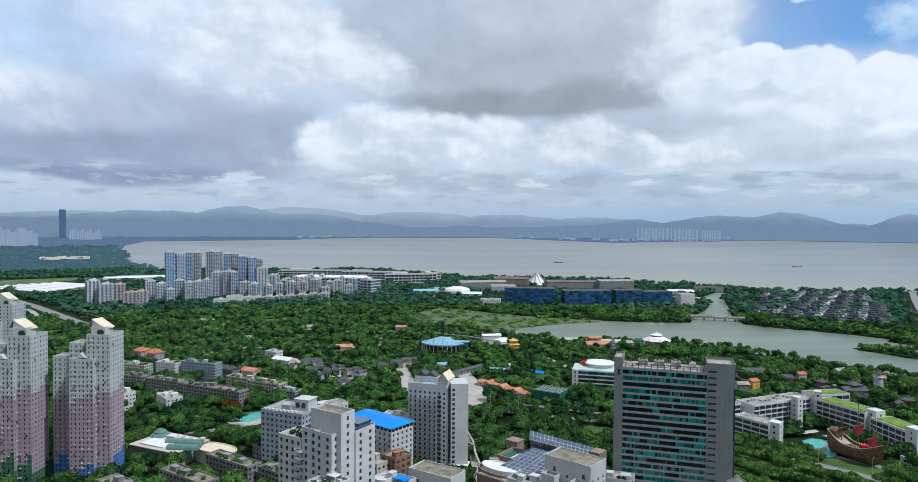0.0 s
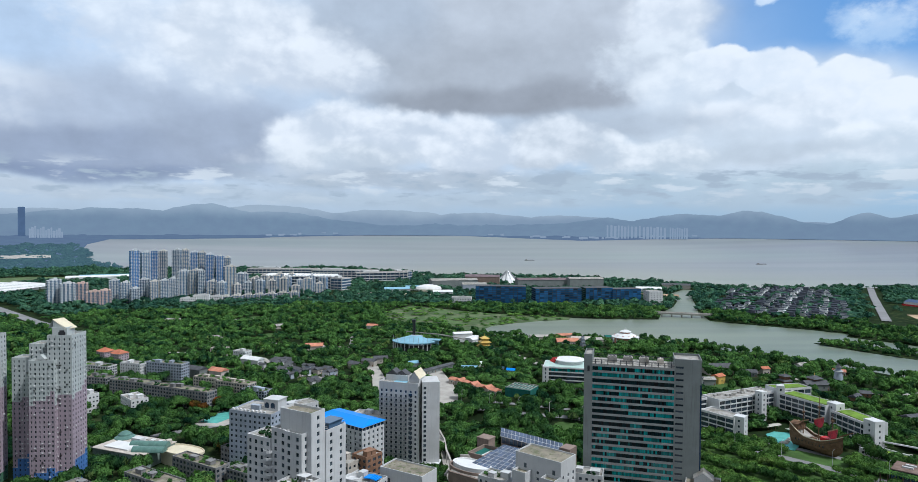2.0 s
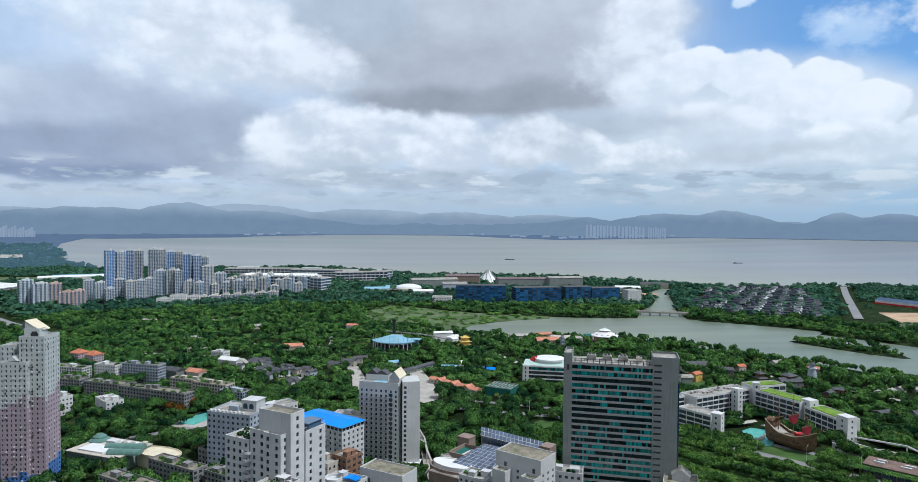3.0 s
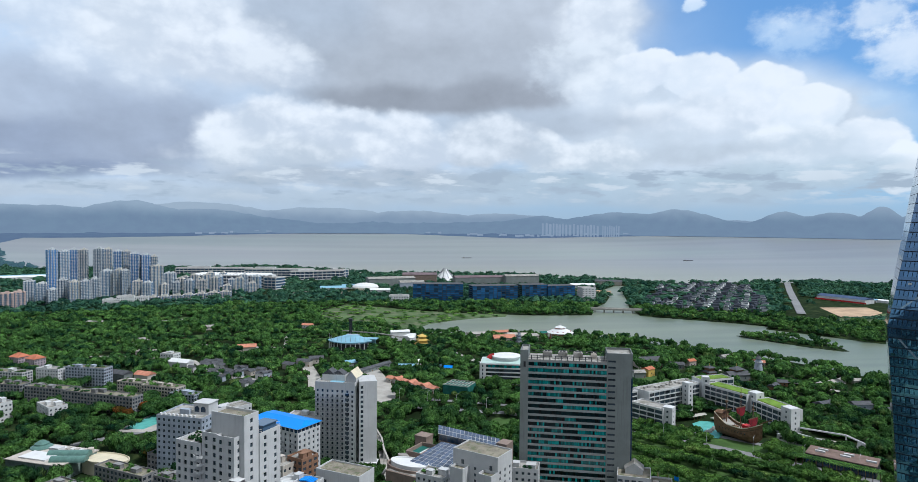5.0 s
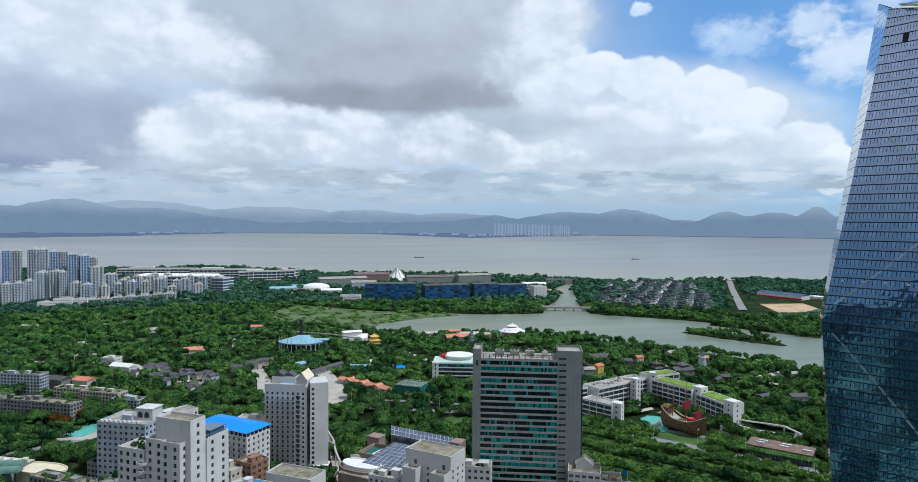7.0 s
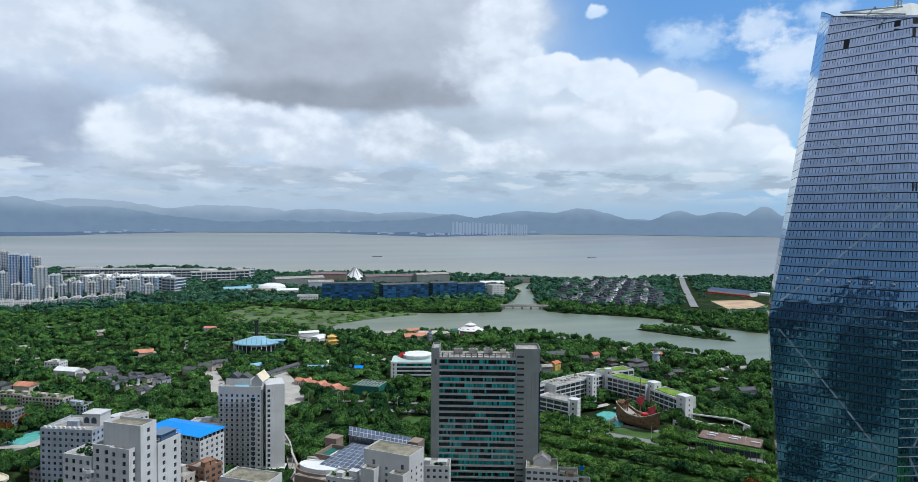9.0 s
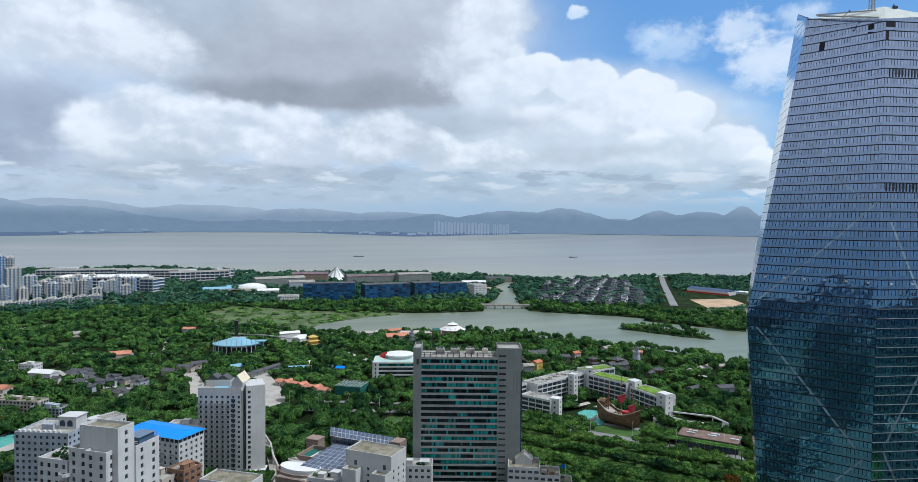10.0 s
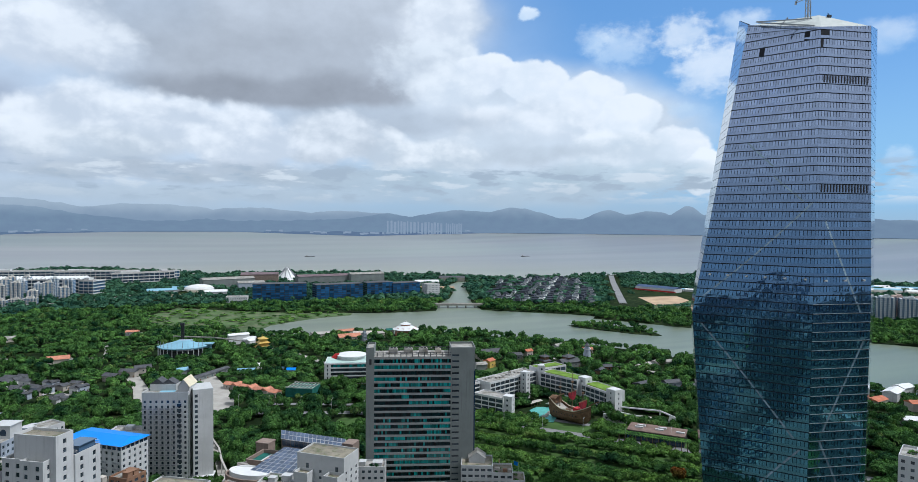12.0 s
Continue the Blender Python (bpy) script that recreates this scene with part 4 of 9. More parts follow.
def skyscraper():
    """Six-sided tower that widens up to its waist and narrows above it."""
    low = [(248.8, 262.6, 0), (277.1, 225.9, 0), (308.7, 219.2, 0), (329.2, 233.2, 0), (318, 280, 0), (264.3, 281.9, 0)]
    waist = [(242.8, 269.5, 117), (272.8, 221.3, 126), (304.8, 215.3, 127), (335.4, 235.6, 122), (325, 289, 122), (261.5, 291.7, 116)]
    top = [(271.0, 262.9, 270.4), (284.4, 230.1, 262.1), (312.9, 224.9, 264.6), (342.4, 242.5, 271), (333, 283, 272), (290.1, 288.1, 282)]
    cx, cy = 293.0, 252.0
    ob = thing("skyscraper", cx, cy, 0, 0, "tall faceted blue mirror-glass skyscraper, widest at its waist", "skyscraper")
    claim(cx, cy, 90, 80, 0, 4)

    def edge(i, z):
        a, b, c = low[i], waist[i], top[i]
        p, q = (a, b) if z < b[2] else (b, c)
        k = min(1.0, (z - p[2]) / (q[2] - p[2]))
        return Vector((p[0] + (q[0] - p[0]) * k - cx, p[1] + (q[1] - p[1]) * k - cy, min(z, c[2])))

    core = Shape()
    inset = Matrix.Diagonal((0.988, 0.988, 1))
    for f in range(63):
        for i in range(6):
            j = (i + 1) % 6
            core.quad(*[inset @ p for p in (edge(i, f * 4.5), edge(j, f * 4.5), edge(j, f * 4.5 + 4.5), edge(i, f * 4.5 + 4.5))])
    part("slab_core", core, CORE, ob, "dark slab edges between the panes")
    rng = random.Random(5)
    floor_h, bays = 4.5, (30, 18, 3, 14, 14, 3)
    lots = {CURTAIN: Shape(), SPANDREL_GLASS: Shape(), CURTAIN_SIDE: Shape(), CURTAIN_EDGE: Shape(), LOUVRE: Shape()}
    single = 0

    def panel(i, za, zb, u0, u1, jitter=0.0):
        j = (i + 1) % 6
        a0, b0, a1, b1 = edge(i, za), edge(j, za), edge(i, zb), edge(j, zb)
        out = (b0 - a0).cross(Vector((0, 0, 1))).normalized()
        pts = [a0.lerp(b0, u0), a0.lerp(b0, u1), a1.lerp(b1, u1), a1.lerp(b1, u0)]
        return [p + out * rng.uniform(-jitter, jitter) for p in pts], out

    for f in range(63):
        z0, zs, z1 = f * floor_h + 0.04, f * floor_h + 1.5, (f + 1) * floor_h - 0.46
        for i in range(6):
            j = (i + 1) % 6
            if max(edge(i, z1).z - edge(i, z0).z, edge(j, z1).z - edge(j, z0).z) < 0.3:
                continue
            n = bays[i]
            if i in (2, 5):  # the two narrow edge facets: smooth glass with fine joints
                for c in range(n):
                    pts, out = panel(i, z0, z1 + 0.28, (c + 0.01) / n, (c + 0.99) / n)
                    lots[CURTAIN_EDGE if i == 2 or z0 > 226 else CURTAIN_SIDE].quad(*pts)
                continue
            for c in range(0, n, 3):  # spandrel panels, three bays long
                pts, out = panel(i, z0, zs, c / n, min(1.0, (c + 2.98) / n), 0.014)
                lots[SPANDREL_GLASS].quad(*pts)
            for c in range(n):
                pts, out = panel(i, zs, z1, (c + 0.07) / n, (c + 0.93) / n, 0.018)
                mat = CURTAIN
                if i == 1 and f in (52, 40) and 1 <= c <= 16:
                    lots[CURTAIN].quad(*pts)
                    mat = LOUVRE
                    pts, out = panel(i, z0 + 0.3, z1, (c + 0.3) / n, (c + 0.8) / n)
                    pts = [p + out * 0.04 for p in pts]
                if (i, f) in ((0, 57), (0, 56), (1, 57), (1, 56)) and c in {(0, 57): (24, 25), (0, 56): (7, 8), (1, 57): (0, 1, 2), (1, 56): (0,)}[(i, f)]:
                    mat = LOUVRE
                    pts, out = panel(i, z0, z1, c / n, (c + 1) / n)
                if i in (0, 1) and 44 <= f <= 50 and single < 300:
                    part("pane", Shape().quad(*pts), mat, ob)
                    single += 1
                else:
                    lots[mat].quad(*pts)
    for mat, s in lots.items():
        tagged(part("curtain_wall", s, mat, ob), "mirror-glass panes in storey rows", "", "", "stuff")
    for f in range(1, 29):  # bright slab-edge fins on the near facet below the waist
        a, b = edge(1, f * floor_h), edge(2, f * floor_h)
        out = (b - a).cross(Vector((0, 0, 1))).normalized() * 0.2
        part("slab_fin", Shape().beam(a + out, b + out, 0.12), FIN, ob, "bright aluminium slab-edge fin")
    for i, rows in ((0, ((0.03, 124, 0.94, 174), (0.94, 176, 0.3, 207), (0.1, 112, 0.9, 57), (0.9, 54, 0.2, 10))), (1, ((0.2, 167, 0.85, 120), (0.87, 106, 0.2, 61), (0.2, 58, 0.8, 16)))):
        for u0, z0, u1, z1 in rows:  # slanting braces that shimmer through the glass
            n = max(2, int(abs(z1 - z0) / floor_h))
            for k in range(n):
                zc = (z0 + (z1 - z0) * (k + 0.5) / n) // floor_h * floor_h
                u, du = u0 + (u1 - u0) * (k + 0.5) / n, (u1 - u0) / n * (1 if z1 > z0 else -1)
                half = 0.55 / (edge(i + 1, zc) - edge(i, zc)).length
                lower, out = panel(i, zc + 0.3, zc + 4.1, u - half, u + half)
                upper, _ = panel(i, zc + 0.3, zc + 4.1, u + du * 0.8 - half, u + du * 0.8 + half)
                part("brace", Shape().quad(*[p + out * 0.03 for p in (lower[0], lower[1], upper[2], upper[3])]), BRACE, ob)
    for i, n in ((0, 6), (1, 3)):
        for k in range(n):
            z = 137.5 if i == 0 else 137.0
            p = edge(i, z).lerp(edge(i + 1, z), (k + 0.6) / n)
            out = (edge(i + 1, z) - edge(i, z)).cross(Vector((0, 0, 1))).normalized()
            part("facade_lamp", Shape().box(p.x + out.x * 0.4, p.y + out.y * 0.4, z, 1.3, 0.6, 0.8, -50 if i == 0 else -12), WHITE, ob, "small white facade lamp box")
    # faceted roof, rim, mast and cleaning gantry
    roof = Shape()
    apex = Vector((5.6, -9.0, 273.2))
    for i in range(6):
        j = (i + 1) % 6
        a, b = Vector(top[i]) - Vector((cx, cy, 0.4)), Vector(top[j]) - Vector((cx, cy, 0.4))
        a.z, b.z = min(a.z, 270.0), min(b.z, 270.0)
        roof.quad(a * 1.0, b * 1.0, apex)
    part("roof", roof, surface("pale_roof_sheet", (0.46, 0.49, 0.47), 0.6, 0.08, 0.2, 2.0), ob, "pale faceted roof")
    mast = Shape()
    mx, my = -1.5, -8.3
    for px, py in ((-0.9, -0.9), (0.9, -0.9), (0.9, 0.9), (-0.9, 0.9)):
        mast.beam((mx + px, my + py, 270.5), (mx + px * 0.8, my + py * 0.8, 289), 0.16)
    for k in range(9):
        z, g = 271.5 + 1.9 * k, -1 if k % 2 else 1
        mast.beam((mx - 0.85 * g, my - 0.85, z), (mx + 0.85 * g, my - 0.85, z + 1.9), 0.1).beam((mx - 0.85, my + 0.85 * g, z), (mx - 0.85, my - 0.85 * g, z + 1.9), 0.1)
        mast.beam((mx - 0.85, my - 0.85, z), (mx + 0.85, my - 0.85, z), 0.1)
    part("mast", mast, STEEL, ob, "grey lattice mast")
    jib = Shape()
    for dz in (0.0, 1.5):
        jib.beam((mx, my, 281.5 + dz), (mx - 3.6, my + 4.2, 279.6 + dz * 0.6), 0.16)
    jib.beam((mx - 3.6, my + 4.2, 280.6), (mx - 3.8, my + 4.4, 278.6), 0.35).beam((mx - 1.6, my + 1.9, 280.7), (mx - 2.2, my + 2.6, 281.6), 0.1)
    part("jib", jib, STEEL, ob, "short lattice jib of the roof crane")
    part("gantry", Shape().beam((-22.5, 4.0, 269.6), (-12, -21.0, 262.4), 0.3).beam((-22.5, 5.2, 270.3), (-6, -14.5, 268.5), 0.26).beam((-23.4, -10.4, 263.4), (-20.6, -12.6, 267.6), 0.2).beam((-20.6, -12.6, 267.6), (-19.4, -11.8, 267.0), 0.2), STEEL, ob, "window-cleaning gantry")
    part("beacon", Shape().beam((8.4, -12.6, 268), (8.4, -12.6, 272.6), 0.3).box(8.4, -12.6, 271.4, 2.2, 1.2, 1.2).beam((7.6, -12.6, 271), (7.6, -12.6, 273.6), 0.14), DARK, ob)
    return ob


skyscraper()

# ---- the grey office slab with teal windows ----
SPANDREL = surface("pale_stone_spandrel", (0.27, 0.29, 0.285), 0.6, 0.1, 0.1, 1.5, streak=0.4)
TEAL = glazing("lit_teal_glass", (0.012, 0.27, 0.26), 0.10, 0.7)
TEAL_DARK = glazing("dark_teal_glass", (0.003, 0.018, 0.021), 0.15, 0.7, spec=0.3)


def office_slab():
    w, d, h, fl = 60.0, 17.0, 94.0, 3.3
    ob = thing("office_tower", 114.7, 340.8, 0, -17.9, "broad grey stone office tower with rows of teal windows", "office tower")
    claim(114.7, 340.8, w, d, -17.9)
    x0, x1 = -w / 2, w / 2
    a, b = x0 + 4.4, x0 + 46.5  # the glazed bay between the two solid piers
    front = -d / 2
    s = Shape()
    s.box((x0 + a) / 2, 0, 0, a - x0, d, h)
    part("pier", s, GREY_WALL, ob)
    # the slit windows sit at the bay's side of the pier
    panes = []
    s = Shape()
    facade(s, panes, (b, front), (1, 0), (0, -1), 5.2, 0, h - 1.6, 1, 28, 3.9, 1.1, 1.2, 0.4)
    s.quad((b + 5.2, front, 0), (x1 - 0.8, front, 0), (x1 - 0.8, front, h), (b + 5.2, front, h))
    s.quad((b, front, h - 1.6), (b + 5.2, front, h - 1.6), (b + 5.2, front, h), (b, front, h))
    s.quad((x1 - 0.8, front, 0), (x1 - 0.8, front + 2.2, 0), (x1 - 0.8, front + 2.2, h), (x1 - 0.8, front, h))
    s.quad((x1 - 0.8, front + 2.2, 0), (x1, front + 2.2, 0), (x1, front + 2.2, h), (x1 - 0.8, front + 2.2, h))
    s.quad((x1, front + 2.2, 0), (x1, d / 2, 0), (x1, d / 2, h), (x1, front + 2.2, h))
    s.quad((x1, d / 2, 0), (b, d / 2, 0), (b, d / 2, h), (x1, d / 2, h))
    s.quad((b, d / 2, 0), (b, front, 0), (b, front, h), (b, d / 2, h))
    part("pier", s, GREY_WALL, ob)
    glaze(ob, panes, PANE, 40)
    part("slot_window", Shape().box(x1 - 0.42, front + 1.1, 2, 0.74, 2.1, h - 14), PANE_NAVY, ob, "tall dark glass slot at the corner")
    for px, pw in (((x0 + a) / 2, a - x0), ((b + x1) / 2, x1 - b)):
        k = Shape()
        parapet(k, px, 0, pw, d, h, 1.3, 0.35)
        part("parapet", k, GREY_WALL, ob)
        part("roof", Shape().box(px, 0, h, pw - 0.8, d - 0.8, 0.12), ROOF_GREY, ob)
    part("pier_opening", Shape().box(x0 + 2.4, front - 0.04, h - 8, 1.2, 0.1, 3.0), DARK, ob)
    # the bay: slab bands in front of set-back windows
    bay = b - a
    top = h - 4.0
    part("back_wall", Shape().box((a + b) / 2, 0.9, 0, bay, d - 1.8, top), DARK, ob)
    n, rows, rng, made = 42, 27, random.Random(3), 0
    pw = bay / n
    light, dark = Shape(), Shape()
    unit = {TEAL: Shape().box(0, 0, 0, pw - 0.1, 0.06, 2.3).mesh("pane", TEAL), TEAL_DARK: Shape().box(0, 0, 0, pw - 0.1, 0.06, 2.3).mesh("pane", TEAL_DARK)}
    for r in range(rows):
        z = top - (r + 1) * fl
        if z < 0:
            break
        share = (0.45, 0.9, 0.35, 0.7, 0.85, 0.8, 0.3, 0.6, 0.1, 0.45, 0.55, 0.75)[r % 12]
        part("spandrel", Shape().box((a + b) / 2, front + 0.55, z + 2.2, bay, 1.1, 1.0), SPANDREL, ob)
        for c in range(n):
            lit = noise.noise((c * 0.11, r * 3.1, 1)) * 0.9 + 0.62 - 0.2 * c / n < share + rng.uniform(-0.3, 0.12)
            mat = TEAL if lit else TEAL_DARK
            x, y = a + (c + 0.5) * pw, front + 0.86
            if made < 300:
                part("pane", unit[mat], mat, ob).matrix_basis = pose(x, y, z + 0.04)
                made += 1
            else:
                (light if lit else dark).box(x, y, z + 0.04, pw - 0.1, 0.06, 2.3)
    tagged(part("glazing", light, TEAL, ob), "teal windows of the lower floors", "", "", "stuff")
    tagged(part("glazing", dark, TEAL_DARK, ob), "dark windows of the lower floors", "", "", "stuff")
    part("roof_deck", Shape().box((a + b) / 2, 0, top - 0.1, bay, d, 0.4), ROOF_GREY, ob, "stained pale roof deck")
    for k in range(13):  # roof railing of concrete posts
        x = a + (k + 0.5) * bay / 13
        part("post", Shape().box(x, front + 0.3, top + 0.3, 0.45, 0.45, 2.4), ROOF_DARK, ob)
    for y in (front + 0.3, d / 2 - 0.3):
        for z in (1.3, 2.5):
            part("rail", Shape().beam((a, y, top + z), (b, y, top + z), 0.1), ROOF_DARK, ob)
    for k in range(4):  # cooling units
        x = a + bay * (0.24 + 0.2 * k)
        unit_box = Shape().box(x, 1.0, top + 0.3, 5.0 if k < 3 else 3.0, 4.6, 2.6).box(x, 1.0, top + 2.9, 4.2 if k < 3 else 2.4, 3.8, 0.5)
        for q in range(4):
            unit_box.box(x - 1.5 + q, -1.34, top + 0.6, 0.5, 0.1, 2.0)
        part("cooling_unit", unit_box, BEIGE if k == 3 else ROOF_GREY, ob, "pale rooftop cooling unit")
        for q in range(2):
            part("fan_ring", Shape().tube(x - 0.9 + 1.8 * q, 1.0, top + 3.4, top + 3.75, 0.75, 0.75, 10), DARK, ob)
    part("antenna", Shape().beam((b - 1, 0, top), (b - 1, 0, top + 5), 0.12).beam((b - 2.2, 0, top + 4.4), (b + 0.2, 0, top + 3.2), 0.12), DARK, ob)


office_slab()

# ---- painted apartment towers ----
PALE = surface("pale_grey_render", (0.42, 0.45, 0.445), 0.75, 0.07, 0.1, 1.5, streak=0.4)
MAUVE = surface("mauve_render", (0.33, 0.27, 0.31), 0.75, 0.07, 0.1, 1.5, streak=0.35)
GREEN_RENDER = surface("green_render", (0.06, 0.14, 0.09), 0.75, 0.1, 0.1, 1.5, streak=0.35)
BLUE_RENDER = surface("blue_render", (0.07, 0.17, 0.40), 0.75, 0.1, 0.1, 1.5, streak=0.35)


def painted_tower(x, y, foot, foot_name, seed):
    """Stepped tower, pale above, mauve in the middle and a bold colour at its foot, in ragged steps."""
    ob = thing("apartment_tower", x, y, 0, 0, "tall pale apartment tower with mauve middle floors and a " + foot_name + " foot", "apartment tower", "painted apartment towers")
    claim(x - 4, y + 8, 46, 26, 0)
    rng = random.Random(seed)
    panes = []
    fl = 3.0
    boxes = [(-9.5, 6.2, 15.5, 12.4, 26.5, 4), (-0.5, 12, 15.0, 17, 31, 4), (-27, 14.5, 12, 11, 26.5, 4), (-17, 13.5, 8.4, 12, 29.5, 3)]
    for bx, by, w, d, floors, cols in boxes:
        coats = {"pale": Shape(), "mauve": Shape(), "foot": Shape()}
        for k in "frbl":
            corner, along, out, width = {"f": ((bx - w / 2, by - d / 2), (1, 0), (0, -1), w), "r": ((bx + w / 2, by - d / 2), (0, 1), (1, 0), d),
                                         "b": ((bx + w / 2, by + d / 2), (-1, 0), (0, 1), w), "l": ((bx - w / 2, by + d / 2), (0, -1), (-1, 0), d)}[k]
            n = max(2, round(width / 2.75))
            bay = width / n
            up, lowf = rng.uniform(17, 20), rng.uniform(2, 4)
            for c in range(n):
                up += rng.choice((0, 0, 0.5, 1)) if c else 0
                lowf += rng.choice((0, 1, 1.5)) if c else 0
                start = (corner[0] + along[0] * bay * c, corner[1] + along[1] * bay * c)
                z1, z2, z3 = int(lowf) * fl, int(up) * fl, int(floors) * fl
                for za, zb, coat in ((0, z1, "foot"), (z1, z2, "mauve"), (z2, z3, "pale")):
                    facade(coats[coat], panes, start, along, out, bay, za, zb, 1, round((zb - za) / fl), 1.05 if c % 2 else 0.75, 1.45, 0.9, 0.35)
        z = int(floors) * fl
        part("upper_wall", coats["pale"], PALE, ob, "pale grey upper floors")
        part("middle_wall", coats["mauve"], MAUVE, ob, "mauve middle floors")
        part("lower_wall", coats["foot"], foot, ob, foot_name + " lower floors")
        rim = Shape()
        parapet(rim, bx, by, w, d, z, 1.2)
        part("parapet", rim, PALE, ob)
        part("roof", Shape().box(bx, by, z - 0.2, w - 0.64, d - 0.64, 0.3), ROOF_GREY, ob)
    panes.sort(key=lambda p: (p[1] not in (0.0,), -p[0][2]))
    glaze(ob, panes, PANE, 120)
    # bay shafts, air conditioners
    rest = Shape()
    for k in range(260):
        bx, by, w, d, floors, cols = rng.choice(boxes)
        f = rng.randrange(1, int(floors)) * fl + 0.2
        if rng.random() < 0.6:
            rest.box(bx + rng.choice((-0.28, 0.02, 0.3)) * w, by - d / 2 - 0.3, f, 0.9, 0.5, 0.65)
        else:
            rest.box(bx + w / 2 + 0.3, by + rng.choice((-0.3, 0.05, 0.3)) * d, f, 0.5, 0.9, 0.65)
    tagged(part("air_conditioner", rest, WHITE, ob), "white air-conditioner boxes under the windows", "", "", "stuff")
    # roof house with an arched front and a cream sloping panel
    s = Shape().box(-2, 11, 93, 9, 9, 5.5)
    part("roof_house", s, PALE, ob)
    part("arch", Shape().tube(-0.5, 6.42, 94.0, 94.1, 0.1).box(-0.5, 6.4, 93.2, 4.2, 0.2, 2.6).box(-0.5, 6.4, 95.8, 3.0, 0.2, 1.0), DARK, ob, "dark arched opening")
    slope = Shape().quad((-6.4, 7.0, 103.6), (2.0, 6.4, 97.6), (4.0, 15.6, 97.6), (-4.4, 15.6, 103.6))
    slope.quad((-6.4, 7.0, 103.2), (-4.4, 15.6, 103.2), (4.0, 15.6, 97.2), (2.0, 6.4, 97.2))
    slope.quad((-6.4, 7.0, 103.6), (-6.4, 7.0, 103.2), (2.0, 6.4, 97.2), (2.0, 6.4, 97.6))
    part("sloping_panel", slope, CREAM_ROOF, ob, "cream sloping roof panel")
    part("gable", Shape().quad((-6.3, 7.0, 98.5), (1.8, 6.5, 98.5), (1.8, 6.5, 97.7), (-6.3, 7.2, 103.2)), PALE, ob)
    part("gable_slope", Shape().quad((-6.4, 7.0, 103.5), (-9.5, 7.4, 98.0), (-8.0, 15.6, 98.0), (-4.4, 15.6, 103.5)), PALE, ob)
    part("small_roof", Shape().gable(-11, 5, 79.5, 6.5, 6, 3.0, 90), PALE, ob)
    return ob


painted_tower(-229.8, 405, BLUE_RENDER, "blue", 4)
painted_tower(-277, 400, GREEN_RENDER, "green", 9)
painted_tower(-397, 556, GREEN_RENDER, "green", 14)

# ---- white stepped apartment tower ----


